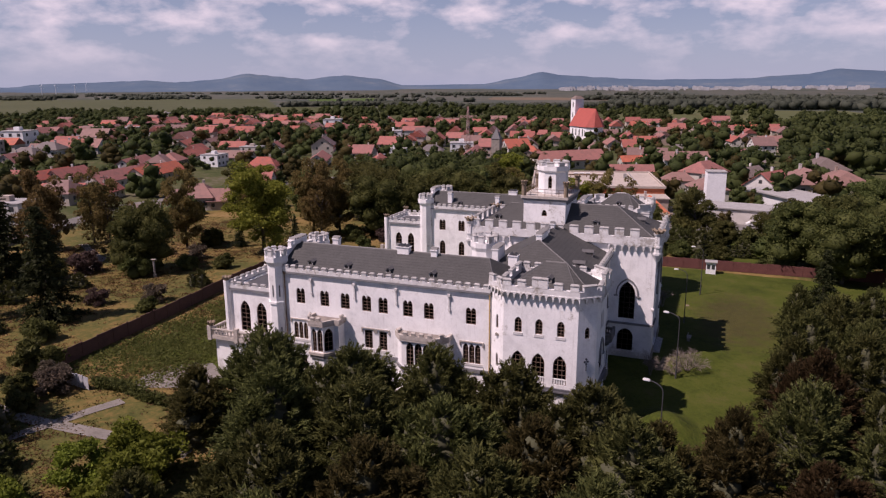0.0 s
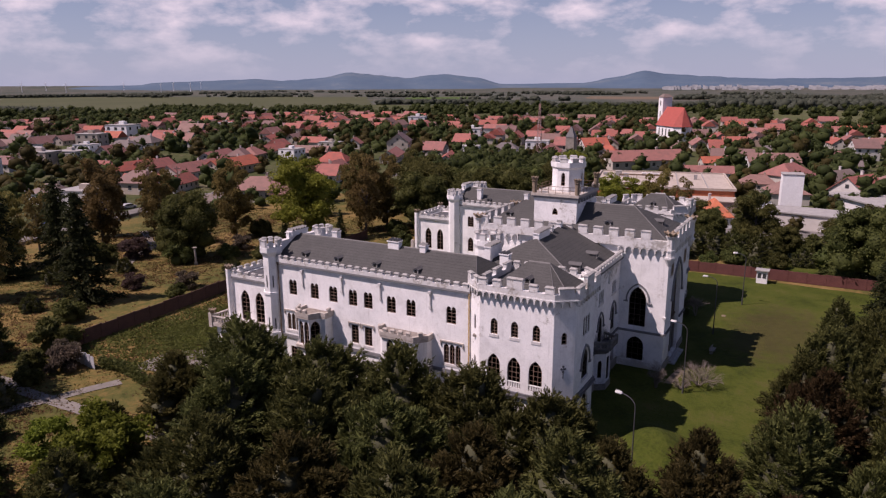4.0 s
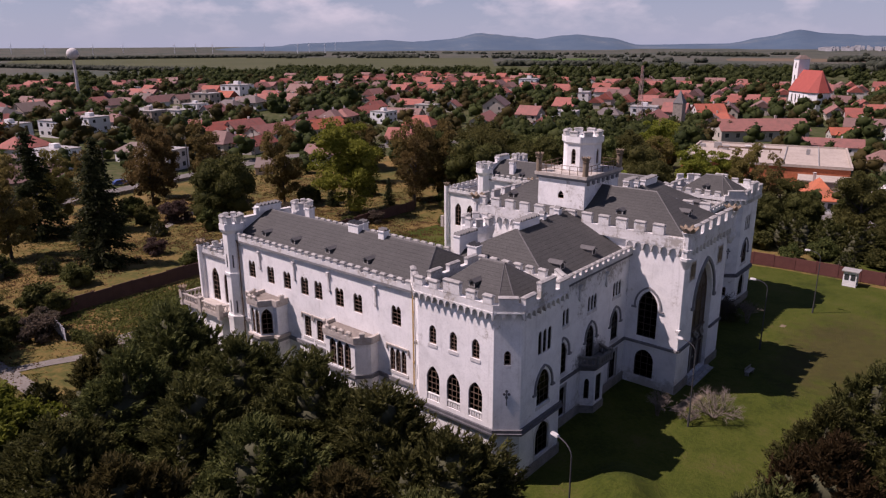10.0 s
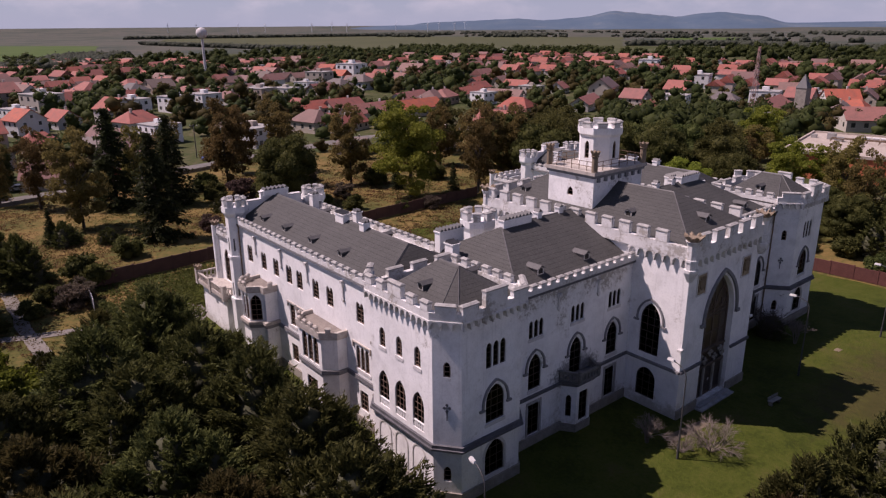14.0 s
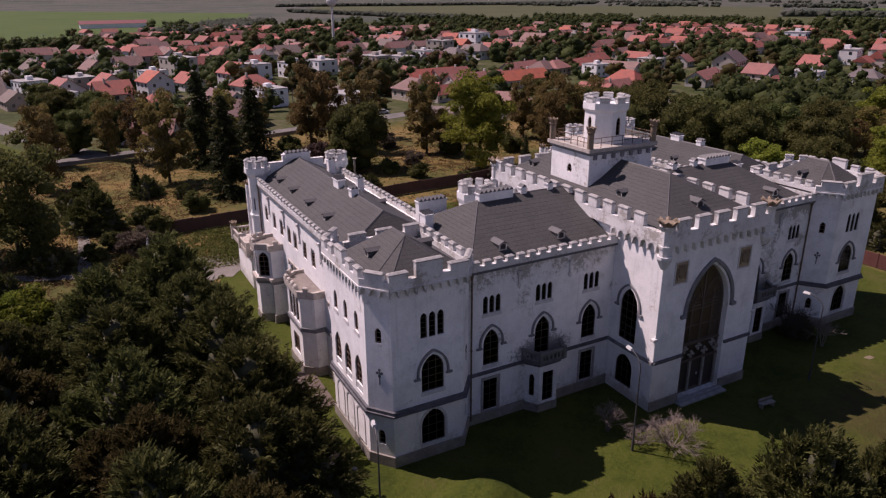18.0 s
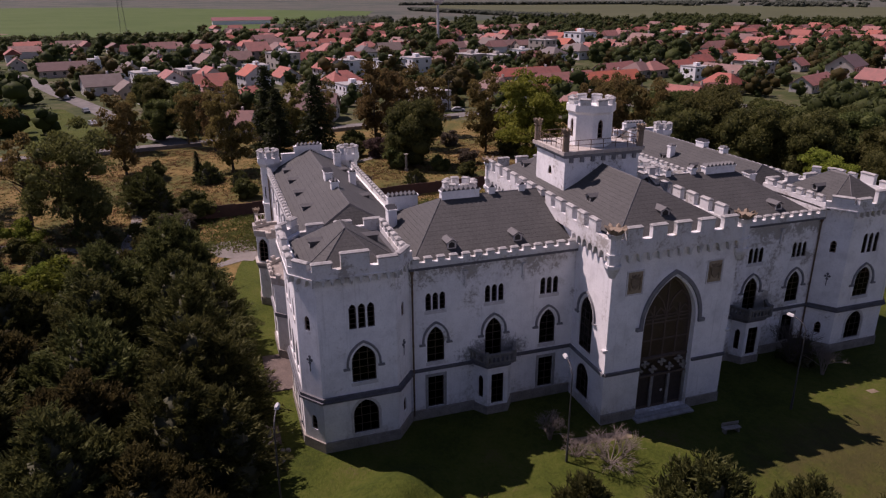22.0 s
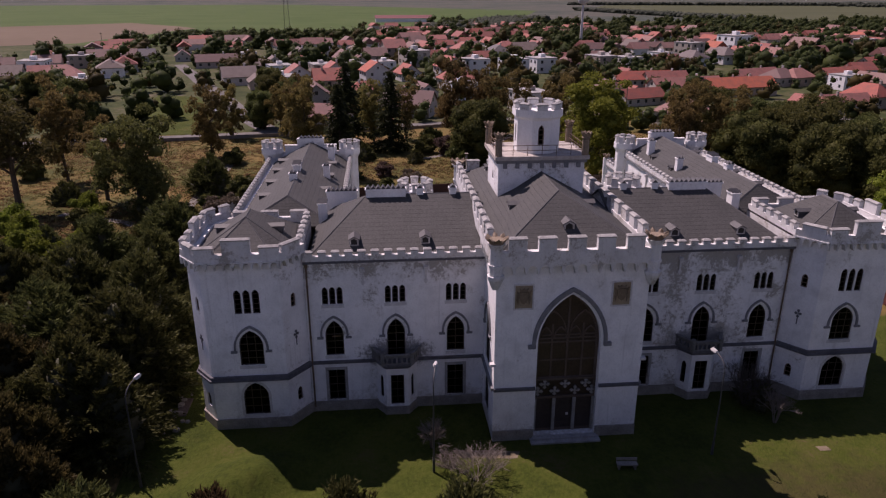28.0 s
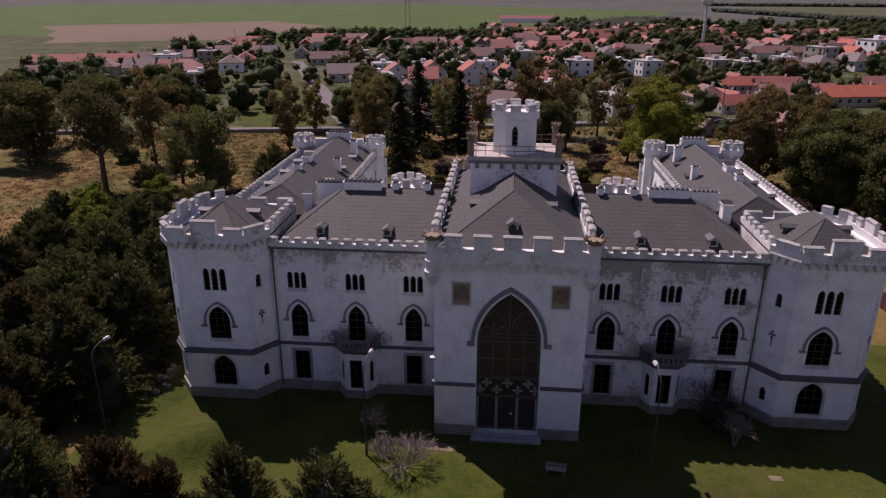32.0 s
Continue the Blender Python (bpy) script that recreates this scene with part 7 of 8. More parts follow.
OLD_TOWN_B = ((6, -400, 217, 17, 1.5), (0, -318, 167, 15, 1.1), (0, -319, 181, 15, 1.2), (0, -344, 205, 15, 1.2), (5, -303, 146, 17, 1.1), (2, -182, 63, 15, 1.1), (2, -135, 70, 30, 1.1), (0, -126, 73, 30, 0.9))
CHURCH_STREET_A = ((5, -188, 36, 10, 0.85), (4, -135, 49, 40, 0.7), (1, -192, 72, 25, 0.8), (1, -175, 72, 110, 0.9), (0, -140, 71, 20, 0.8), (0, -143, 112, 20, 1), (2, -164, 145, 20, 1.1), (10, -181, 221, 115, 1), (1, -167, 223, 115, 0.9), (9, -161, 184, 115, 0.9))
CHURCH_STREET_B = ((9, -128, 179, 115, 0.9), (0, -218, 231, 115, 0.9), (6, -289, 415, 110, 1.4), (9, -372, 422, 110, 1.3), (9, -231, 179, 112, 0.9), (2, -220, 146, 112, 1), (2, -220, 153, 112, 1), (9, -229, 140, 112, 0.9), (9, -204, 116, 112, 0.8))
FAR_STREET_A = ((9, -279, 230, 112, 0.9), (1, -267, 238, 112, 1.1), (1, -251, 243, 112, 1), (7, -391, 299, 112, 1.2), (0, -360, 241, 20, 1.5), (0, -314, 194, 20, 1.2), (0, -321, 189, 20, 1.2), (9, -439, 355, 112, 0.9), (7, -598, 558, 20, 1.0), (5, -313, 167, 20, 1.2))
FAR_STREET_B = ((7, -371, 174, 20, 1.2), (9, -237, 447, 110, 1), (1, -200, 401, 110, 1.1), (9, -282, 506, 110, 1), (1, -325, 508, 110, 1.1), (9, -262, 431, 110, 1), (1, -254, 566, 110, 1), (6, -185, 312, 110, 1.2))
MARKET_A = ((9, -97, 218, 105, 1.1), (0, -89, 262, 40, 1.2), (1, -88, 288, 110, 1.1), (9, -50, 208, 40, 1.2), (9, -22, 187, 14, 0.75), (8, -1, 163, 15, 0.8), (8, 9, 142, 105, 0.95), (1, -23, 226, 30, 0.8), (0, -82, 340, 10, 1), (1, -49, 277, 105, 1))
MARKET_B = ((1, -45, 307, 105, 1.1), (0, -71, 401, 105, 1), (1, -42, 355, 105, 1.1), (0, -28, 311, 15, 1.1), (1, -22, 350, 105, 1.1), (1, -39, 443, 105, 1.2), (4, -74, 226, 110, 1))
HILLSIDE_A = ((0, 49, 244, 20, 1.2), (5, 48, 196, 105, 1.3), (8, 39, 158, 105, 1.3), (8, 50, 162, 105, 1.2), (2, 7, 179, 60, 1.2), (4, 22, 172, 60, 1.1), (0, 28, 152, 60, 1.2), (0, 25, 362, 105, 1), (4, 47, 313, 20, 1))
HILLSIDE_B = ((1, 18, 515, 105, 1), (1, 37, 529, 105, 1), (1, 19, 350, 105, 1), (1, 1, 331, 105, 1.2), (4, -5, 410, 105, 1))
HOUSES = (GARDEN_STREET_A + GARDEN_STREET_B + SECOND_STREET_A + SECOND_STREET_B + LANE_A + LANE_B + OLD_TOWN_A + OLD_TOWN_B + CHURCH_STREET_A + CHURCH_STREET_B + FAR_STREET_A + FAR_STREET_B + MARKET_A + MARKET_B + HILLSIDE_A + HILLSIDE_B)
TAKEN = [(-70, 362), (-79, 374), (-160, -4), (-85, 218), (-90, 188), (-38, 120), (-38, 138), (-25, 131), (-25, 116), (-25, 146), (-10, 120), (-14, 143), (-4, 97), (12, 122), (17, 104), (-2, 92), (35, 128), (-436, 125)]
TAKEN += [(x, y) for k, x, y, rz, sc in HOUSES]
SPOTS = []
for row in range(22):
    x0 = -170 - 26 * row
    for j in range(44):
        y = -185 + 16.5 * j + rh.uniform(-4, 4)
        x = x0 + 0.18 * (y - 20) + rh.uniform(-4, 4) if y < 120 else x0 + 18 + 0.5 * (y - 120) + rh.uniform(-6, 6)
        thick = noise.noise(Vector((x / 75, y / 75, 4.2)))      # some blocks are built up, others are gardens and trees
        known = math.hypot(x - 10, y + 30) < 400
        if rh.random() < (0.72 if known else 0.40) - 0.9 * thick or not in_village(x, y) or any((x - a) ** 2 + (y - b) ** 2 < 340 for a, b in TAKEN):
            continue
        SPOTS.append((x, y))
for j in range(150):
    x, y = rh.uniform(-160, 60), rh.uniform(230, 560)
    if all((x - a) ** 2 + (y - b) ** 2 > 330 for a, b in SPOTS + TAKEN):
        SPOTS.append((x, y))
near = [p for p in SPOTS if math.hypot(p[0] - 10, p[1] + 30) < 330]
far = [p for p in SPOTS if math.hypot(p[0] - 10, p[1] + 30) >= 330]
for k, x, y, rz, sc in HOUSES:
    place_house(k, x, y, rz + rh.uniform(-3, 3), sc)
for x, y in near:
    k = rh.choices(range(8), (5, 5, 3.5, 3.5, 3, 1.6, 1.5, 1.5))[0]
    place_house(k, x, y, rh.choice((15, 105, 15, 195, 285)) + rh.uniform(-8, 8), rh.uniform(0.85, 1.12))
place_house(0, -160, -4, 70, 1.1)
far_block("far_houses", "distant village houses with red roofs", far)
GRASSPATCH = [(-135, -52), (-205, -79), (-212, -94), (-170, -92), (-133, -74)]
sheet("green_verge", wavy(GRASSPATCH, 4, 0.6, 31), 0.07, LAWN, "green verge by the village street", "lawn")


def cluster(name, label, pts, m, leafs, size, R, H):
    """Trees too far off to be told apart, in one mesh of leaf clumps that reach the ground."""
    rng = np.random.default_rng(77)
    cs, ax, sz, lumps = [], [], [], []
    for x, y, k in pts:
        nb = 4
        for b in range(nb):
            d = rng.normal(0, 1, 3)
            c = np.array([x + d[0] * R * 0.36 * k, y + d[1] * R * 0.36 * k, H * k * (0.22 + 0.17 * b)])
            r = R * k * (0.62 - 0.07 * b) * rng.uniform(0.8, 1.15)
            lumps.append((c, (r, r, r * 0.85)))
            n = leafs // nb
            s_ = sphere_pts(rng, n)
            s_[:, 2] = np.where(s_[:, 2] < -0.2, -s_[:, 2], s_[:, 2])
            cs.append(c + s_ * r * rng.uniform(0.9, 1.16, (n, 1)))
            ax.append(s_ + np.array([0, 0, -0.3]))
            sz.append(np.full(n, size * k))
    v, q = joined(cores(rng, lumps, 1, 0.13), leaves(rng, np.concatenate(cs), np.concatenate(ax), np.concatenate(sz), 0.36, 0.7))
    v[:, 2] = np.maximum(v[:, 2], 0.05)
    ob = new(name, quick_mesh(name, v, q, m))
    return tagged(ob, label, "trees", kind="stuff")


FARLEAF = leafy("far_foliage", (0.040, 0.050, 0.018), (0.066, 0.078, 0.026), (0.100, 0.108, 0.036), hue=(0.045, 0.480))
rv = random.Random(21)
tv = []
for x, y in SPOTS + TAKEN:
    for k in range(3):
        a_, d_ = rv.uniform(0, 6.283), rv.uniform(9.5, 16)
        tv.append((x + d_ * math.cos(a_), y + d_ * math.sin(a_), rv.uniform(0.35, 0.95)))
for i in range(2600):      # groves where few houses stand
    x, y = rv.uniform(-620, 60), rv.uniform(-190, 460)
    if noise.noise(Vector((x / 75, y / 75, 4.2))) > rv.uniform(-0.12, 0.32):
        continue
    if in_village(x, y) or (y > 125 and x > -152):
        if all((x - a) ** 2 + (y - b) ** 2 > 110 for a, b in SPOTS + TAKEN) and not (-60 < x < 8 and 100 < y < 150):
            tv.append((x, y, rv.uniform(0.6, 1.5)))
for i in range(46):        # tree belt between the park road and the first houses
    y_ = -130 + 6.2 * i
    if y_ < 0 and not (-70 < y_ < -38 or -14 < y_ < 10):
        tv.append((-158 + (y_ + 60) * -0.1 + rv.uniform(-9, 6), y_ + rv.uniform(-3, 3), rv.uniform(0.7, 1.25)))
HOMES = np.array(SPOTS + TAKEN)
tv = [p for p in tv if np.min(np.hypot(HOMES[:, 0] - p[0], HOMES[:, 1] - p[1])) > 6.5 + 2.4 * p[2]]
cluster("village_trees", "green garden trees between the village houses", [p for i, p in enumerate(tv) if i % 3], FARLEAF, 60, 1.0, 4.8, 9.0)
OLIVELEAF = leafy("far_olive_foliage", (0.070, 0.068, 0.022), (0.110, 0.100, 0.032), (0.15, 0.132, 0.045), hue=(0.05, 0.478))
cluster("village_trees_turning", "olive and yellowing garden trees in the village", [p for i, p in enumerate(tv) if not i % 3], OLIVELEAF, 60, 1.0, 4.6, 8.4)
belt = []
for i in range(640):
    t = rv.random()
    kind = rv.random()
    if kind < 0.28:       # edge of the village towards the fields
        belt.append((-480 + rv.uniform(-25, 15) - 60 * t, -190 + 220 * t + rv.uniform(-10, 10), rv.uniform(0.5, 1.0)))
    elif kind < 0.52:     # woods behind the church meadow
        belt.append((40 + 420 * t + rv.uniform(-20, 20), 470 + 120 * t + rv.uniform(-60, 60), rv.uniform(0.8, 1.5)))
    elif kind < 0.76:     # wooded hillside east of the park
        belt.append((70 + rv.uniform(0, 150), 60 + 330 * t + rv.uniform(-20, 20), rv.uniform(0.9, 1.6)))
    else:
        belt.append((-760 + rv.uniform(-40, 40) + 500 * t, 420 + 380 * t + rv.uniform(-30, 30), rv.uniform(0.7, 1.2)))
for i in range(900):       # gardens and copses between the last houses and the open fields
    x, y = rv.uniform(-800, -410), rv.uniform(40, 620)
    if x > -470 + 0.55 * (y - 40) or noise.noise(Vector((x / 60, y / 60, 1.7))) < -0.12:
        continue
    belt.append((x, y, rv.uniform(0.55, 1.15)))
for i in range(620):       # copses and gardens behind the church
    x, y = rv.uniform(-430, 60), rv.uniform(410, 900)
    if noise.noise(Vector((x / 70, y / 45, 7.7))) > -0.08:
        belt.append((x, y, rv.uniform(0.5, 1.2)))
for i in range(70):        # old trees between the yards and the church street
    belt.append((rv.uniform(-112, -60), rv.uniform(126, 186), rv.uniform(0.55, 1.05)))
for i in range(420):       # wooded slope on the far side of the yards
    y = rv.uniform(215, 640)
    belt.append((rv.uniform(34 + 0.10 * (y - 215), 300), y, rv.uniform(0.7, 1.4)))
belt = [p for p in belt if np.min(np.hypot(HOMES[:, 0] - p[0], HOMES[:, 1] - p[1])) > 9]
cluster("woods", "dense green woods at the edge of the village", belt, FARLEAF, 84, 1.4, 6.6, 10.5)
rows_ = []
for i in range(2000):
    t = rv.random()
    k = i % 6
    rows_.append(((-150 + 480 * t, 960 + rv.uniform(0, 70), 1.5), (-2250 + 300 * t, 600 + 1000 * t, 1.1), (-700 + 560 * t, 950 + 60 * math.sin(7 * t), 1.0), (-860 - 660 * t, 480 - 60 * t, 0.8), (-300 + 1200 * t, 1500 + 60 * math.sin(9 * t), 1.2), (-640 - 260 * t, 60 + 120 * t + rv.uniform(-30, 30), 0.9))[k])
for i in range(34):        # scattered copses on the plain
    cx, cy = rv.uniform(-2300, 700), rv.uniform(1250, 2500)
    for k in range(18):
        rows_.append((cx + rv.gauss(0, 70), cy + rv.gauss(0, 18), rv.uniform(0.8, 1.2)))
# leaves greyed and paled to carry the haze of distance in their colour
HAZELEAF = leafy("haze_tinted_foliage", (0.062, 0.072, 0.054), (0.088, 0.096, 0.072), (0.105, 0.112, 0.085))
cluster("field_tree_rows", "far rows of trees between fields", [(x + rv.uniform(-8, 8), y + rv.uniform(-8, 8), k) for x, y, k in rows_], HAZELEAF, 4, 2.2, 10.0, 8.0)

# ---- landmarks and small things ----
# far hills, standing on the plain at the horizon
def hills(name, label, dist, prof, m):
    mb = MB()
    pts = []
    for i in range(len(prof) - 1):
        (a0, h0), (a1, h1) = prof[i], prof[i + 1]
        for k in range(6):
            t = k / 6
            t2 = t * t * (3 - 2 * t)
            pts.append((a0 + (a1 - a0) * t, h0 + (h1 - h0) * t2))
    pts.append(prof[-1])
    vs, fs = [], []
    for a, el in pts:
        s_, c = math.sin(radians(a)), math.cos(radians(a))
        h = max(2.0, dist * math.tan(radians(el + 0.02)) + 36)
        h += 5 * noise.noise(Vector((a * 1.3, 0.3, dist)))
        for k, (d, f) in enumerate(((dist - 700, 0.0), (dist - 350, 0.45), (dist, 1.0), (dist + 250, 0.3))):
            vs.append((20 + s_ * d, -60 + c * d, h * f - (1 if f == 0 else 0)))
    n = len(pts)
    for i in range(n - 1):
        for k in range(3):
            fs.append((4 * i + k, 4 * i + 4 + k, 4 * i + 5 + k, 4 * i + 1 + k))
    mb.add(vs, fs)
    return tagged(part(name, mb, m, smooth=True), label, "hills", kind="structure")


# distance haze is painted into the hills as a blue base colour
HILLS = ground_mat("haze_tinted_hills", [(0.35, (0.060, 0.100, 0.155)), (0.55, (0.080, 0.120, 0.168)), (0.68, (0.14, 0.165, 0.190))], 0.004, 0.03, 0.1)
hills("backdrop_hills", "wooded hills tinted blue for haze on the horizon", 4300, [(-62, -0.5), (-54, -0.05), (-50, 0.2), (-48.5, 0.24), (-45, 0.38), (-42, 0.28), (-40, 0.42), (-37.1, 0.88), (-35, 0.66), (-32.8, 0.46), (-29.8, 0.73), (-27.4, 0.5), (-24.8, -0.05), (-18.6, 0.0), (-16.3, 0.42), (-14, 0.87), (-12, 0.6), (-9, 0.42), (-6, 0.24), (0.5, 0.26), (4.9, 0.54), (7.3, 0.89), (10, 0.7), (20, 0.5), (30, 0.2), (45, -0.4)], HILLS)

# pale blocks of the far city below the hills, haze put into their colour
rc = random.Random(4)
cb = MB()
for i in range(230):
    az = radians(rc.uniform(-12.5, 9))
    d = rc.uniform(3300, 3700)
    x, y = 20 + math.sin(az) * d, -60 + math.cos(az) * d
    w_, h = rc.uniform(4, 13), rc.uniform(0.5, 5) * (1.6 if -12 < math.degrees(az) < -7 else 1.0)
    cb.box(x - w_, y - 6, -1, x + w_, y + 6, h + 6 + (d - 3000) * 0.018)
tagged(part("far_city", cb, simple("haze_tinted_city_blocks", (0.24, 0.25, 0.28), (0.50, 0.50, 0.52), 0.02, 0.9, 0.0)), "pale apartment blocks of a far city", "city", kind="stuff")

# wind turbines on the far plain
TURB = simple("white_turbine_paint", (0.66, 0.67, 0.70), (0.74, 0.75, 0.78), 0.05, 0.6, 0.0)


def turbine():
    e = thing("wind_turbine", 0, 0, 0, "slim white wind turbine on the far plain", "wind turbine", "far wind turbines")
    mb = MB()
    limb(mb, (0, 0, -1), (0, 0, 34), 1.3, 0.8, 8)
    part("tower", mb, TURB, e)
    mb = MB()
    mb.box(-1.0, -2.2, 33.4, 1.0, 2.0, 35.4)
    part("nacelle", mb, TURB, e)
    for k in range(3):
        a_ = radians(20 + 120 * k)
        mb = MB()
        limb(mb, (0, -2.6, 34.4), (14 * math.sin(a_), -2.6, 34.4 + 14 * math.cos(a_)), 0.65, 0.2, 5)
        part("blade", mb, TURB, e)
    return e


turbine_ = turbine()
PLOTS = [(-66, 3300), (-64, 3600), (-60.5, 3500), (-59, 3800), (-57.8, 3400), (-54, 3700), (-51.5, 3300), (-50.6, 3500), (-49.4, 3400), (-48.6, 3800), (-69, 3500), (-71, 3700)]
for i, (az, d) in enumerate(PLOTS):
    gz = 1.5 + max(0.0, (d - 3000) * 0.0125)
    at = pose(20 + math.sin(radians(az)) * d, -60 + math.cos(radians(az)) * d, gz, 0, 0, 40 - az)
    if i:
        copy_thing(turbine_, at)
    else:
        turbine_.matrix_world = at

# park wall of dark boards
FENCEWOOD = simple("dark_red_brown_boards", (0.055, 0.026, 0.020), (0.095, 0.045, 0.034), 1.2, 0.9, 0.2)


def board_wall(name, label, pts, h, m, bay=3.0, th=0.12):
    f = thing(name, pts[0][0], pts[0][1], 0, label, "wall")
    for a, b in zip(pts[:-1], pts[1:]):
        pl = frame_of(a, b)
        L = (Vector(b) - Vector(a)).length
        n = max(1, round(L / bay))
        for i in range(n):
            u0, u1 = L * i / n, L * (i + 1) / n
            hh = h * (1 + 0.03 * math.sin(i * 2.3))
            mb = MB()
            mb.slab(lambda u, z, d=0.0: tuple(Vector(pl(u, z, d)) - Vector((pts[0][0], pts[0][1], 0))), [(u0 + 0.09, 0.05), (u1 - 0.09, 0.05), (u1 - 0.09, hh), (u0 + 0.09, hh)], 0, th)
            part("panel", mb, m, f)
            mb = MB()
            mb.slab(lambda u, z, d=0.0: tuple(Vector(pl(u, z, d)) - Vector((pts[0][0], pts[0][1], 0))), [(u0 - 0.085, -0.2), (u0 + 0.085, -0.2), (u0 + 0.085, h + 0.12), (u0 - 0.085, h + 0.12)], -0.05, th + 0.05)
            part("post", mb, m, f)
    return f


board_wall("park_wall", "long dark brown park wall in panels", [(-66.5, -38), (-68, -15), (-70, 4), (-72, 40)], 2.1, FENCEWOOD)
board_wall("garden_wall", "dark red wall behind the lawn", [(-30, 43.5), (4, 46.2), (44, 46.8)], 2.0, simple("dark_red_wall", (0.085, 0.027, 0.023), (0.140, 0.050, 0.042), 0.8, 0.9, 0.2))
board_wall("corrugated_fence", "pale corrugated metal fence", [(-66, -39), (-57, -40.2)], 1.7, simple("pale_corrugated_metal", (0.30, 0.31, 0.34), (0.44, 0.45, 0.48), 1.5, 0.6, 0.2), 1.1, 0.05)
board_wall("rusty_fence", "low rusty red picket fence", [(-49, -39.6), (-38, -40)], 1.1, simple("rusty_red_pickets", (0.10, 0.035, 0.025), (0.17, 0.07, 0.05), 2.0, 0.9, 0.2), 0.5, 0.05)
board_wall("street_wall", "low dark stone wall along the road", [(-116, -119), (-124.5, -66), (-130.5, -28), (-138, 3), (-146, 36)], 0.9, simple("street_wall_stone", (0.13, 0.115, 0.10), (0.24, 0.21, 0.185), 1.0, 0.9, 0.2), 2.5)

# hedge along the drive
rb = random.Random(14)
cs_, ax_, sz_ = [], [], []
rngh = np.random.default_rng(9)
for i in range(90):
    t = i / 89
    c = np.array([-57 + 19 * t, -39.2 - 0.6 * t + 0.5 * math.sin(9 * t), 0.75])
    s_ = sphere_pts(rngh, 45)
    cs_.append(c + s_ * np.array([0.7, 0.8, 0.8]) * rngh.uniform(0.5, 1, (45, 1))); ax_.append(s_); sz_.append(np.full(45, 0.34))
v_, q_ = leaves(rngh, np.concatenate(cs_), np.concatenate(ax_), np.concatenate(sz_), 0.4, 0.8)
tagged(new("hedge", quick_mesh("hedge", v_, q_, GREENLEAF)), "low overgrown green hedge along the drive", "hedge")

# tall weeds and dry grass of the meadow
def tufts(name, label, n, box, m, size, seed, keep):
    rng = np.random.default_rng(seed)
    pts = []
    while len(pts) < n:
        x, y = rng.uniform(box[0], box[1]), rng.uniform(box[2], box[3])
        if keep(x, y) and noise.noise(Vector((x * 0.06, y * 0.06, seed))) > rng.uniform(-0.35, 0.25):
            pts.append((x, y))
    p = np.array(pts)
    k = 14
    c = np.repeat(np.column_stack([p, np.full(len(p), size * 0.25)]), k, 0) + rng.normal(0, 1, (n * k, 3)) * np.array([size * 1.5, size * 1.5, size * 0.16])
    v, q = leaves(rng, c, np.repeat(np.array([[0.5, 0.3, 0.35]]), n * k, 0), np.full(n * k, size), 0.30, 0.8)
    v[:, 2] = np.maximum(v[:, 2], 0.012)
    tagged(new(name, quick_mesh(name, v, q, m)), label, "grass", kind="stuff")


DRYTUFT = leafy("dry_grass_blades", (0.13, 0.090, 0.034), (0.18, 0.128, 0.050), (0.22, 0.165, 0.072))
GREENTUFT = leafy("green_weeds", (0.075, 0.085, 0.022), (0.11, 0.118, 0.032), (0.14, 0.14, 0.042))
meadow = lambda x, y: not (-48 < x < 24 and -36 < y < 44) and (x < -38 or y < -34 or y > 48)
tufts("dry_grass", "clumps of tall dry grass", 9000, (-126, -36, -100, 60), DRYTUFT, 0.26, 3, meadow)
tufts("weeds", "green weeds in the rough meadow", 5200, (-126, -36, -100, 60), GREENTUFT, 0.26, 4, meadow)
tufts("rank_weeds", "rank green weeds along the park wall", 1500, (-66, -49, -38, 4), GREENTUFT, 0.42, 8, meadow)
tufts("undergrowth", "weeds under the yews", 900, (-40, 34, -66, -36), GREENTUFT, 0.6, 5, lambda x, y: True)

# street lamps on the lawn
LAMPGREY = simple("grey_lamp_paint", (0.035, 0.035, 0.038), (0.07, 0.07, 0.074), 2.0, 0.6, 0.1)
LAMPWHITE = simple("white_lamp_glass", (0.42, 0.42, 0.42), (0.52, 0.52, 0.52), 2.0, 0.4, 0.0)


def street_lamp(x, y, h, face):
    e = thing("street_lamp", x, y, 0, "tall grey street lamp with a curved arm", "street lamp", "lamps round the manor", rz=face)
    mb = MB()
    limb(mb, (0, 0, -0.1), (0, 0, 1.2), 0.11, 0.10, 8)
    limb(mb, (0, 0, 1.2), (0, 0, h - 0.9), 0.075, 0.05, 8)
    part("pole", mb, LAMPGREY, e)
    arm = MB()
    p = [(1.3 * (1 - math.cos(radians(t))) , 0, h - 0.9 + 0.9 * math.sin(radians(t))) for t in (0, 20, 40, 60, 80, 95)]
    for a, b in zip(p[:-1], p[1:]):
        limb(arm, a, b, 0.045, 0.045, 6)
    part("arm", arm, LAMPGREY, e)
    hd = MB()
    X, Z = p[-1][0], p[-1][2]
    hd.prism([(X - 0.1, -0.14), (X + 0.35, -0.2), (X + 0.62, -0.14), (X + 0.62, 0.14), (X + 0.35, 0.2), (X - 0.1, 0.14)], Z - 0.02, Z + 0.14, 0,
             [(X - 0.05, -0.07), (X + 0.35, -0.1), (X + 0.55, -0.07), (X + 0.55, 0.07), (X + 0.35, 0.1), (X - 0.05, 0.07)])
    hd.prism([(X, -0.13), (X + 0.55, -0.13), (X + 0.55, 0.13), (X, 0.13)], Z - 0.10, Z - 0.02)
    part("lamp_head", hd, LAMPWHITE, e, "white lamp head")
    return e


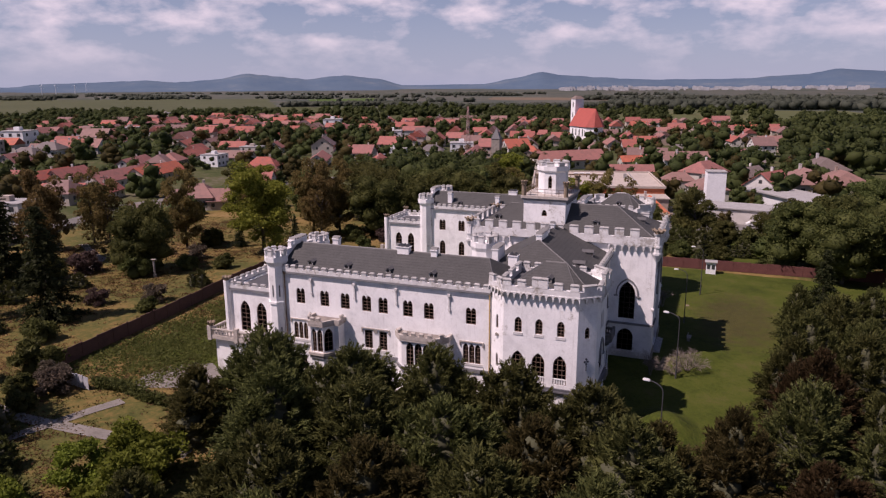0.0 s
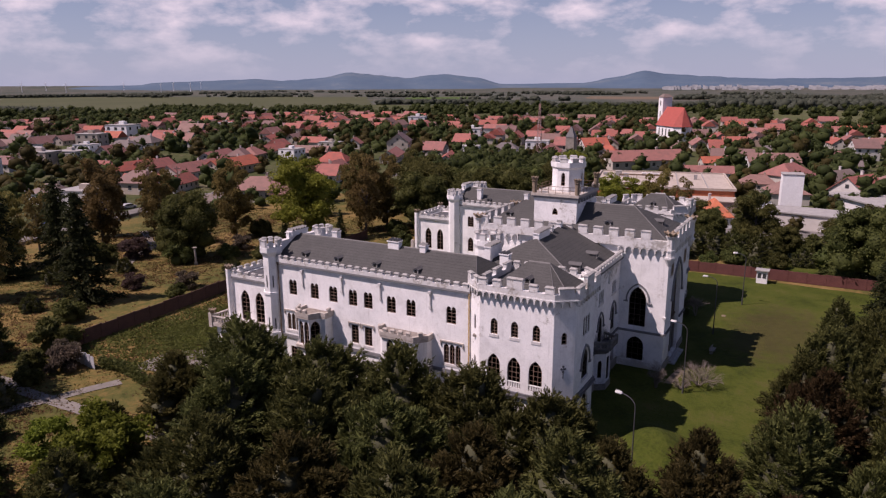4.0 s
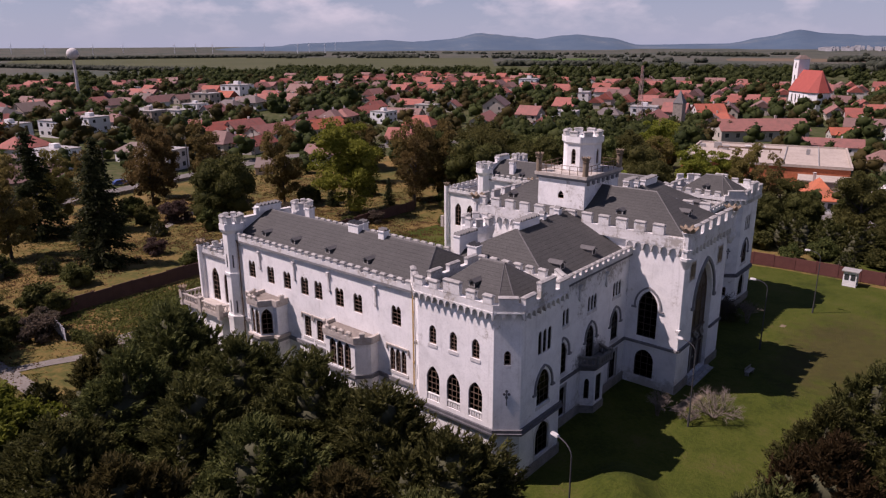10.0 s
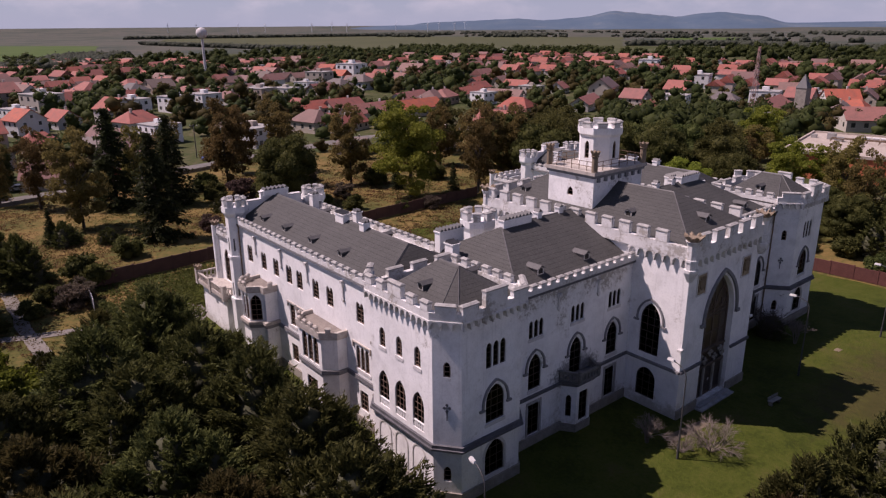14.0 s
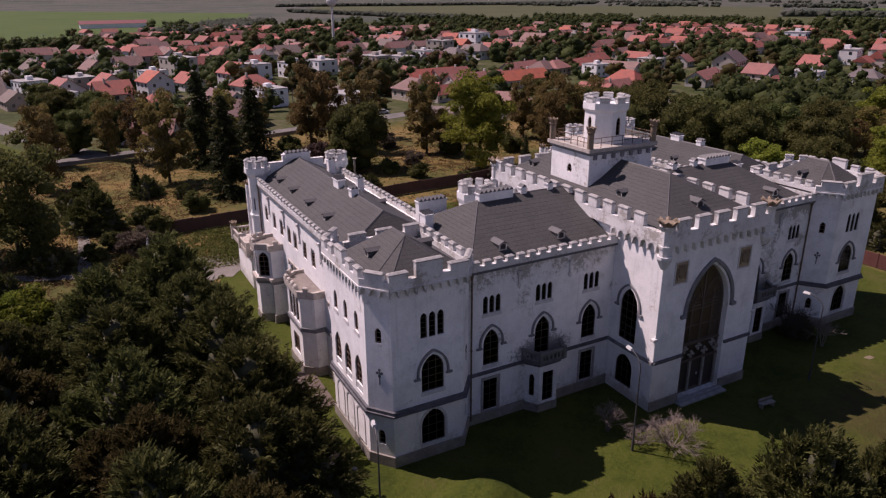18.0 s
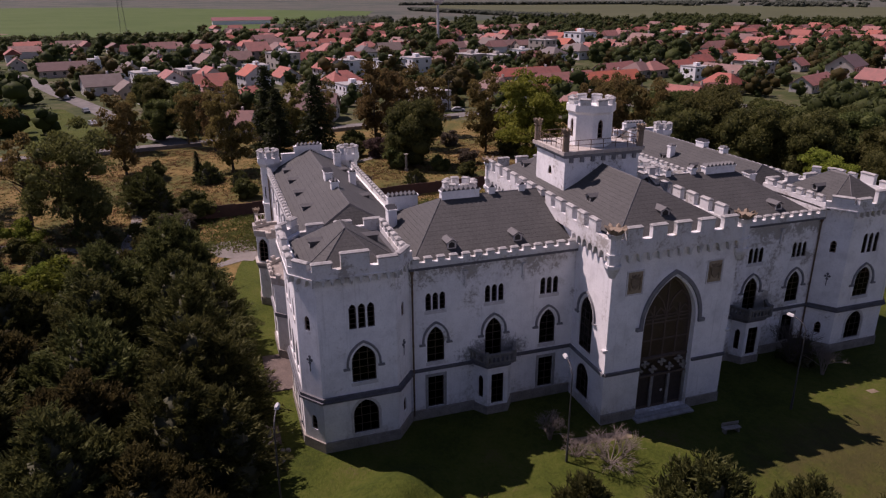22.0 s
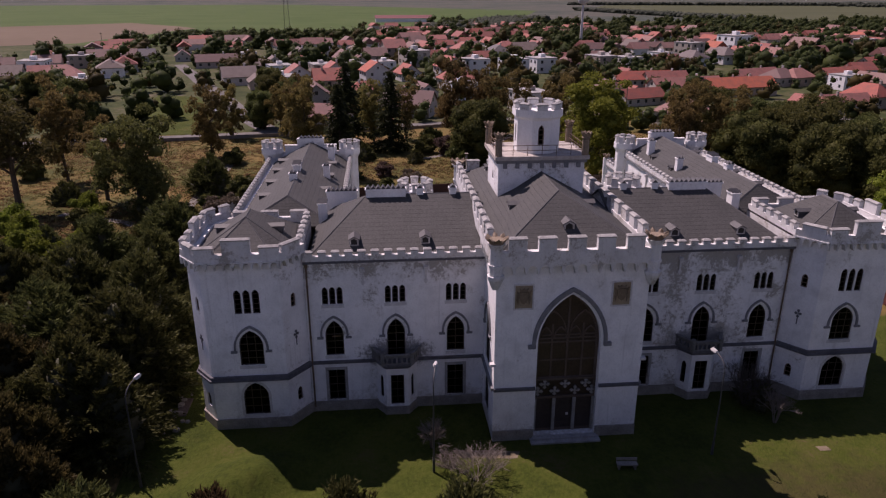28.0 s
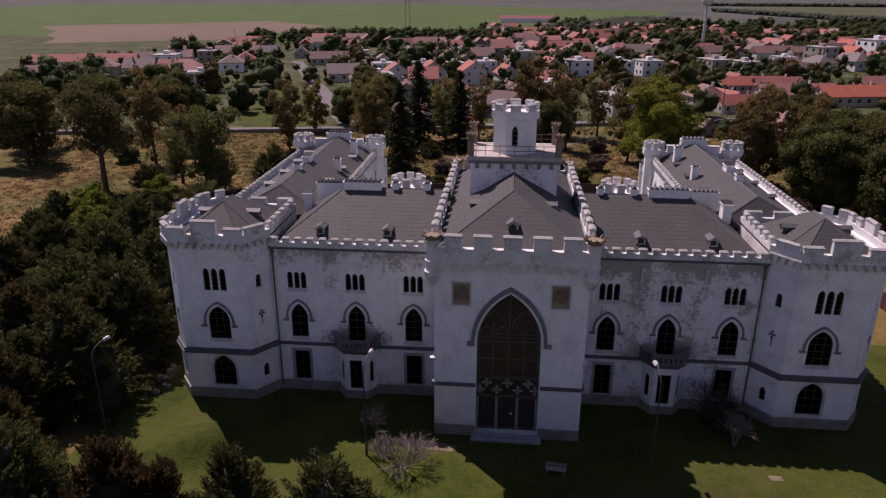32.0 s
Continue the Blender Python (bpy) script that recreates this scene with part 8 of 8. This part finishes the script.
street_lamp(9.2, -33.1, 8.5, 165)
street_lamp(9.4, -11.1, 8.5, 170)
street_lamp(9.2, 11.3, 8.5, 185)
street_lamp(11.0, 28.0, 8.5, 180)
street_lamp(-2.0, -52.5, 5.0, 200)


# bare and dry shrubs by the front
def bare_shrub(x, y, h, r, n, label, seed, deep=3, m=None):
    e = thing("bare_shrub", x, y, 0, label, "shrub")
    rr = random.Random(seed)
    mb = MB()

    def grow(p, d, ln, rad, lvl):
        q = p + d * ln
        limb(mb, p, q, rad, rad * 0.6, 4)
        if lvl:
            for k in range(4 if lvl > 1 else 6):
                nd = (d + Vector((rr.uniform(-1, 1), rr.uniform(-1, 1), rr.uniform(-0.55, 0.55))) * 0.85).normalized()
                grow(p.lerp(q, rr.uniform(0.5, 1.0)), nd, ln * rr.uniform(0.55, 0.8), rad * 0.55, lvl - 1)
    for i in range(n):
        a = 2 * math.pi * i / n
        d = Vector((math.cos(a) * r / h * 0.55, math.sin(a) * r / h * 0.55, 1)).normalized()
        grow(Vector((0.1 * math.cos(a), 0.1 * math.sin(a), -0.05)), d, h * 0.42, 0.055, deep)
    part("twig_crown", mb, m or DEADTWIG, e)
    return e


bare_shrub(10.6, -7.9, 3.5, 6.6, 11, "bare grey shrub with spreading twigs on the lawn", 1)
bare_shrub(9.0, -9.9, 1.8, 2.6, 8, "bare grey shrub with spreading twigs on the lawn", 6)
bare_shrub(6.3, -11.0, 3.0, 0.8, 7, "narrow dry shrub beside the entrance", 2)
bare_shrub(5.4, 18.7, 3.6, 1.2, 6, "narrow dry shrub beside the corner pavilion", 3)
bare_shrub(2.6, 17.4, 4.6, 3.4, 12, "dark bare climbing shrub against the wall", 9, 3, BARK)

# a grassy bank at the corner of the lawn
bk = MB()
bv, bf = [], []
for i in range(13):
    for j in range(17):
        a_, r_ = 2 * math.pi * j / 16, i / 12
        hgt = 1.45 * (1 - r_ * r_) ** 2 * (1 + 0.25 * noise.noise(Vector((r_ * math.cos(a_) * 2, r_ * math.sin(a_) * 2, 5.0))))
        bv.append((r_ * 4.0 * math.cos(a_), r_ * 6.0 * math.sin(a_), hgt))
for i in range(12):
    for j in range(16):
        bf.append((17 * i + j, 17 * i + 17 + j, 17 * i + 18 + j, 17 * i + 1 + j))
bk.add(bv, bf)
bk = tagged(part("grass_bank", bk, LAWN, smooth=True), "low grassy bank on the lawn", "bank", kind="structure")
bk.matrix_world = pose(9.4, -25.2, 0.022, 0, 0, 20)
tree("bushd", 2.4, 18.4, 0.8)
SOIL = ground_mat("bare_sandy_soil", [(0.36, (0.10, 0.078, 0.05)), (0.5, (0.17, 0.135, 0.092)), (0.64, (0.24, 0.195, 0.14))], 0.6, 4.0, 0.6, 0.05)
for poly in ([(6.9, -9.4), (7.9, -9.0), (8.3, -4.3), (7.5, -3.9), (7.1, -6.5)], [(8.9, 20.3), (9.5, 20.4), (9.5, 21.3), (8.9, 21.2)]):
    sheet("bare_patch", wavy(poly, 0.5, 0.22, 61), 0.032, SOIL, "patch of bare sandy soil in the lawn", "soil")
# bench, kiosk, rubble
bn = thing("stone_bench", 10.3, 3.9, 0, "grey stone bench on the lawn", "bench", rz=85)
for nm, bx in (("seat", (-0.8, -0.25, 0.42, 0.8, 0.25, 0.5)), ("leg", (-0.7, -0.2, -0.05, -0.55, 0.2, 0.42)), ("leg", (0.55, -0.2, -0.05, 0.7, 0.2, 0.42)), ("backrest", (-0.8, 0.2, 0.6, 0.8, 0.26, 0.85))):
    mb = MB()
    mb.box(*bx)
    part(nm, mb, PLINTH, bn)
ki = thing("guard_kiosk", 12.4, 43.7, 0, "small white guard kiosk with a flat dark roof", "kiosk")
mb = MB()
mb.box(-0.9, -0.8, 0, 0.9, 0.8, 2.3)
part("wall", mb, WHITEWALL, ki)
mb = MB()
mb.box(-1.15, -1.05, 2.3, 1.15, 1.05, 2.45)
part("roof", mb, FLATROOF, ki)
for a in (-0.42, 0.42):
    mb = MB()
    mb.box(a - 0.3, -0.83, 1.0, a + 0.3, -0.79, 1.9)
    part("window", mb, DARKPANE, ki)
for i, (x, y, w_, d) in enumerate(((-12.2, -31.1, 3.6, 2.6), (-1.5, -32.6, 1.4, 0.9))):
    ap = thing("stone_apron", x, y, 0, "cracked dark paving beside the wall", "paving")
    mb = MB()
    mb.box(-w_, -d * 0.5, -0.05, w_, d * 0.5, 0.12)
    part("slab", mb, simple("brown_paving", (0.07, 0.052, 0.045), (0.14, 0.105, 0.09), 0.8, 0.95, 0.3), ap)
rr = random.Random(31)
for i in range(16):
    st_ = MB()
    r = rr.uniform(0.18, 0.5)
    st_.prism([(r * math.cos(a) * rr.uniform(0.7, 1.1), r * math.sin(a) * rr.uniform(0.7, 1.1)) for a in [k * math.pi / 3 for k in range(6)]], -0.05, r * 0.6, 0, [(r * 0.6 * math.cos(k * math.pi / 3), r * 0.6 * math.sin(k * math.pi / 3)) for k in range(6)])
    ob = part("rubble_stone", st_, PLINTH)
    tagged(ob, "loose broken stone beside the wall", "stone", "rubble by the wall")
    ob.matrix_world = pose(rr.uniform(-4, 2.5), rr.uniform(-33.6, -31.6), 0.0, 0, 0, rr.uniform(0, 360))

# garden statue post in the park, drawn as a plain shape
for x, y in ((-88, 3.3),):
    po = thing("stone_pillar", x, y, 0, "tall grey stone pillar in the park", "pillar")
    mb = MB()
    mb.prism(octagon(0, 0, 0.4), -0.1, 0.6)
    mb.prism(octagon(0, 0, 0.22), 0.6, 3.4)
    mb.prism(octagon(0, 0, 0.3), 3.4, 3.6, 0, octagon(0, 0, 0.5))
    part("shaft", mb, PLINTH, po)

# church
CHR = simple("church_red_tiles", (0.30, 0.060, 0.048), (0.38, 0.082, 0.062), 0.4, 0.8, 0.2)
ch = thing("church", -70, 362, 0, "white village church with a bright red roof and a square tower", "church", rz=-50)
ch.scale = (0.96, 0.96, 1.12)
mb = MB()
mb.box(-11, -6.5, -0.5, 11, 6.5, 8.5)
mb.prism([(11, -6.5), (15, -3.0), (15, 3.0), (11, 6.5)], -0.5, 8.5)
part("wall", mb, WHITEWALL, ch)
mb = MB()
mb.add([(-11.4, -7.2, 8.3), (11.4, -7.2, 8.3), (11.4, 0, 18.5), (-11.4, 0, 18.5), (11.4, 7.2, 8.3), (-11.4, 7.2, 8.3), (15.8, -3.2, 8.3), (15.8, 3.2, 8.3)],
       [(0, 1, 2, 3), (3, 2, 4, 5), (0, 3, 5), (1, 6, 2), (6, 7, 2), (7, 4, 2)])
part("roof", mb, CHR, ch)
mb = MB()
mb.box(-16.5, -3.2, -0.5, -10.5, 3.2, 23.6)
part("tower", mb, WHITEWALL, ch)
mb = MB()
mb.prism([(-16.9, -3.6), (-10.1, -3.6), (-10.1, 3.6), (-16.9, 3.6)], 23.6, 25.4, 0, [(-14.7, -1.3), (-12.3, -1.3), (-12.3, 1.3), (-14.7, 1.3)])
part("spire", mb, GREYTILE, ch)
for x in (-7, -2.5, 2, 6.5):
    for sy in (-1, 1):
        mb = MB()
        pl = lambda u, z, d=0.0: (x + u, sy * (6.5 + 0.05 - d), z)
        mb.slab(pl, lancet(0, 1.3, 3.2, 7.2, 1.0), 0, 0.04)
        part("window", mb, DARKPANE, ch)
for sy, dx_ in ((-1, 0), (1, 0)):
    for z in (13, 19):
        mb = MB()
        pl = lambda u, z_, d=0.0: (-13.5 + u, sy * (3.2 + 0.05 - d), z_)
        mb.slab(pl, lancet(0, 1.2, z, z + 3, 1.0), 0, 0.04)
        part("window", mb, DARKPANE, ch)
# small chapel tower
cp = thing("chapel", -87, 222, 0, "little grey chapel tower", "chapel")
mb = MB()
mb.box(-2, -2, -0.3, 2, 2, 11)
part("tower", mb, PLINTH, cp)
mb = MB()
mb.prism([(-2.2, -2.2), (2.2, -2.2), (2.2, 2.2), (-2.2, 2.2)], 11, 16, 0, [(-0.1, -0.1), (0.1, -0.1), (0.1, 0.1), (-0.1, 0.1)])
part("spire", mb, DARKMETAL, cp)
# wide shop hall with a pale roof, and yards behind the lawn
ORANGEWALL = simple("orange_hall_plaster", (0.42, 0.12, 0.055), (0.52, 0.16, 0.075), 0.3, 0.9, 0.1)
sh = thing("shop_hall", -25.3, 131.0, 0, "wide orange hall with a pale pink flat roof", "hall", rz=13)
mb = MB()
mb.box(-19.4, -18.2, -0.3, 19.4, 18.2, 5.6)
part("wall", mb, ORANGEWALL, sh)
mb = MB()
mb.box(-19.6, -18.4, 5.6, 19.6, 18.4, 5.9)
rfh = part("roof", mb, PALEROOF, sh)
for x0, y0, x1, y1 in ((-19.8, -18.6, 19.8, -18.2), (-19.8, 18.2, 19.8, 18.6), (-19.8, -18.2, -19.3, 18.2), (19.3, -18.2, 19.8, 18.2)):
    mb = MB()
    mb.box(x0, y0, 5.7, x1, y1, 6.35)
    part("parapet", mb, PALEROOF, rfh)
for x in (4.5, 12.5):
    mb = MB()
    mb.box(x - 0.12, -18.2, 5.9, x + 0.12, 18.2, 6.2)
    part("roof_joint", mb, FLATROOF, rfh)
for x in (-5.5, -3.6, -1.7):
    mb = MB()
    mb.box(x - 0.7, 8.2, 5.9, x + 0.7, 10.0, 6.7)
    mb.box(x - 0.8, 8.1, 6.7, x + 0.8, 10.1, 6.85)
    part("roof_vent", mb, COPING, rfh)
for y in (3.6, 5.4):                  # pipe runs on trestles
    mb = MB()
    limb(mb, (-13, y, 6.7), (3.5, y, 6.7), 0.13, 0.13, 6)
    for k in range(7):
        mb.box(-13 + 2.7 * k - 0.08, y - 0.08, 5.9, -13 + 2.7 * k + 0.08, y + 0.08, 6.6)
    part("pipe_run", mb, PIPE, rfh, "brown pipe run on the hall roof")
for x, y, w_, h in ((-13.4, 7.5, 1.0, 1.6), (-11.0, 5.0, 0.8, 1.1), (-17.6, 8.0, 0.7, 0.9), (10.0, 3.0, 0.5, 1.5)):
    mb = MB()
    mb.box(x - w_, y - w_ * 0.8, 5.9, x + w_, y + w_ * 0.8, 5.9 + h)
    part("roof_unit", mb, FLATROOF, rfh)
mb = MB()
mb.box(8.5, -27.0, -0.3, 19.4, -18.7, 3.9)
part("annex_wall", mb, HWALL, sh)
mb = MB()
mb.box(8.2, -27.4, 3.9, 19.7, -18.7, 4.15)
part("annex_roof", mb, PALEROOF, sh)
# yard house with an orange hipped roof, and white pointed awnings beside it
ORANGETILE = roof_tiles("orange_roof_tiles", [(0.0, (0.50, 0.135, 0.060)), (0.5, (0.56, 0.165, 0.075)), (1.0, (0.46, 0.12, 0.055))])
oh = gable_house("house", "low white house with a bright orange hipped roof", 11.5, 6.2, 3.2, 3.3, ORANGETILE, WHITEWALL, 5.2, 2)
oh.matrix_world = pose(-4.3, 96.4, 0, 0, 0, 112)
aw = thing("awning", 6.2, 111.5, 0, "row of white pointed fabric awnings on posts", "awning", rz=15)
for i in range(5):
    mb = MB()
    c_ = -2.6 + 1.3 * i
    mb.prism([(-3.0, c_ - 0.62), (3.0, c_ - 0.62), (3.0, c_ + 0.62), (-3.0, c_ + 0.62)], 2.5, 4.1 + 0.25 * (i % 2), 0, [(1.2, c_ - 0.03), (1.4, c_ - 0.03), (1.4, c_ + 0.03), (1.2, c_ + 0.03)])
    part("canopy", mb, WHITEWALL, aw)
for x, y in ((-2.8, -3.0), (2.8, -3.0), (-2.8, 3.0), (2.8, 3.0)):
    mb = MB()
    limb(mb, (x, y, -0.1), (x, y, 2.55), 0.06, 0.06, 6)
    part("post", mb, COPING, aw)
sl = thing("white_silo", 11.5, 121, 0, "tall plain white block tower", "tower", rz=10)
mb = MB()
mb.box(-2.6, -2.6, -0.3, 2.6, 2.6, 11)
part("wall", mb, WHITEWALL, sl)
mb = MB()
mb.box(-2.75, -2.75, 11, 2.75, 2.75, 11.2)
part("roof", mb, FLATROOF, sl)
yd = thing("yard_shed", 18, 103, 0, "low plastered shed with a dark flat roof", "shed", rz=-8)
mb = MB()
mb.box(-9, -5, -0.3, 9, 5, 3.8)
part("wall", mb, HWALL, yd)
mb = MB()
mb.box(-9.4, -5.4, 3.8, 9.4, 5.4, 4.1)
part("roof", mb, FLATROOF, yd)
ls = thing("long_shed", 35, 128, 0, "long shed with a wide dark grey flat roof", "shed", rz=-57)
mb = MB()
mb.box(-18, -6, -0.3, 18, 6, 3.7)
part("wall", mb, HWALL, ls)
mb = MB()
mb.box(-18.6, -6.8, 3.7, 18.6, 6.8, 4.1)
part("roof", mb, FLATROOF, ls)
sheet("yard", wavy([(-14, 86), (30, 82), (40, 118), (-6, 120)], 4, 0.5, 41), 0.05, ASPHALT, "grey asphalt yard", "yard")
# water tower
wt = thing("water_tower", -436, 125, 0, "ball-shaped grey water tower on a slim stem", "water tower")
mb = MB()
limb(mb, (0, 0, -0.5), (0, 0, 28), 1.0, 0.75, 12)
part("stem", mb, COPING, wt)
me = bpy.data.meshes.new("ball")
bm = bmesh.new()
bmesh.ops.create_uvsphere(bm, u_segments=20, v_segments=12, radius=3.6)
bm.to_mesh(me)
bm.free()
me.materials.append(COPING)
part("ball", me, None, wt).matrix_basis = pose(0, 0, 31)


def lattice_mast(x, y, h, w_, m, label):
    e = thing("lattice_mast", x, y, 0, label, "mast")
    mb = MB()
    n = int(h / (w_ * 2.2))
    tw = lambda z: w_ * (1 - 0.75 * z / h) / 2
    cs4 = ((-1, -1), (1, -1), (1, 1), (-1, 1))
    for i in range(n):
        z0, z1 = h * i / n, h * (i + 1) / n
        for k in range(4):
            a, b = cs4[k], cs4[(k + 1) % 4]
            limb(mb, (a[0] * tw(z0), a[1] * tw(z0), z0), (a[0] * tw(z1), a[1] * tw(z1), z1), 0.09, 0.09, 4)
            limb(mb, (a[0] * tw(z0), a[1] * tw(z0), z0), (b[0] * tw(z1), b[1] * tw(z1), z1), 0.06, 0.06, 3)
    part("lattice", mb, m, e)


lattice_mast(-90, 190, 27, 2.2, simple("red_white_mast", (0.30, 0.10, 0.08), (0.5, 0.42, 0.40), 0.35, 0.7, 0.0), "slim red and white lattice mast")
lattice_mast(-566, -89, 60, 5.0, LAMPGREY, "grey lattice power pylon")
# long red-roofed barn in the fields
bg_ = thing("barn", -900, 20, 0, "long low barn with a red roof", "barn", rz=92)
mb = MB()
mb.box(-36, -8, -0.5, 36, 8, 5)
part("wall", mb, WHITEWALL, bg_)
mb = MB()
mb.add([(-37, -9, 4.8), (37, -9, 4.8), (37, 0, 8.5), (-37, 0, 8.5), (37, 9, 4.8), (-37, 9, 4.8)], [(0, 1, 2, 3), (3, 2, 4, 5), (0, 3, 5), (1, 4, 2)])
part("roof", mb, simple("dark_red_barn_roof", (0.15, 0.045, 0.05), (0.22, 0.07, 0.075), 0.3, 0.8, 0.1), bg_)


# parked cars
def car(x, y, rz, c1, label):
    e = thing("car", x, y, 0, label, "car", rz=rz)
    paint = simple("car_paint", c1, tuple(min(1, v * 1.2) for v in c1), 1.0, 0.3, 0.0)
    mb = MB()
    pl = lambda u, z, d=0.0: (u, -0.85 + d, z)
    mb.slab(pl, [(-2.1, 0.35), (2.1, 0.35), (2.15, 0.75), (1.3, 0.92), (0.7, 1.42), (-1.0, 1.45), (-1.75, 0.98), (-2.15, 0.85)], 0, 1.7)
    part("body", mb, paint, e)
    mb = MB()
    pl2 = lambda u, z, d=0.0: (u, -0.87 + d, z)
    mb.slab(pl2, [(-1.55, 0.98), (1.15, 0.94), (0.66, 1.34), (-0.95, 1.37)], 0, 1.74)
    part("window", mb, DARKPANE, e)
    for wx in (-1.35, 1.35):
        for wy in (-0.82, 0.82):
            mb = MB()
            pw = lambda u, z, d=0.0: (wx + u, wy - 0.1 + d, 0.33 + z)
            mb.slab(pw, [(0.33 * math.cos(a), 0.33 * math.sin(a)) for a in [k * math.pi / 6 for k in range(12)]], 0, 0.2)
            part("wheel", mb, DARKMETAL, e)


car(-152, 13, 80, (0.03, 0.06, 0.22), "blue car parked by the road")
car(-150, 60, 85, (0.04, 0.04, 0.05), "dark car parked by the road")
car(-170, -66, 20, (0.25, 0.25, 0.26), "grey car in the side street")
car(-147, -12, 78, (0.22, 0.02, 0.02), "red car parked by the road")
car(-144, -34, 76, (0.55, 0.55, 0.56), "white car parked by the road")
car(-196, -71, 18, (0.10, 0.11, 0.12), "dark grey car in the side street")
car(-232, -82, 18, (0.5, 0.5, 0.5), "silver car in the side street")
car(-158, 40, 80, (0.35, 0.35, 0.36), "grey car parked by a garden")
car(26, 100, 95, (0.06, 0.07, 0.09), "dark car in the yard")
car(22, 96, 10, (0.6, 0.6, 0.6), "white van in the yard")
car(4, 100, 15, (0.45, 0.30, 0.06), "ochre car in the yard")

# wooden poles of the power line along the edge of the fields
POLEWOOD = simple("grey_pole_wood", (0.10, 0.085, 0.07), (0.19, 0.165, 0.14), 1.0, 0.9, 0.1)
pole = thing("utility_pole", 0, 0, 0, "slim grey wooden power pole with a cross-arm", "utility pole", "power line poles")
mb = MB()
limb(mb, (0, 0, -0.3), (0, 0, 9.5), 0.17, 0.12, 6)
part("post", mb, POLEWOOD, pole)
mb = MB()
mb.box(-1.1, -0.08, 8.7, 1.1, 0.08, 8.88)
part("cross_arm", mb, POLEWOOD, pole)
for x in (-0.9, 0.0, 0.9):
    mb = MB()
    mb.prism(octagon(x, 0, 0.07, 6), 8.88, 9.15)
    part("insulator", mb, COPING, pole)
SPAN = [(-470 - 9 * i, -205 + 17 * i) for i in range(15)] + [(-152 - 3.2 * i, -40 + 26 * i) for i in range(6)]
pole.matrix_world = pose(SPAN[0][0], SPAN[0][1], 0, 0, 0, 60)
for x, y in SPAN[1:]:
    copy_thing(pole, pose(x, y, 0, 0, 0, 62))
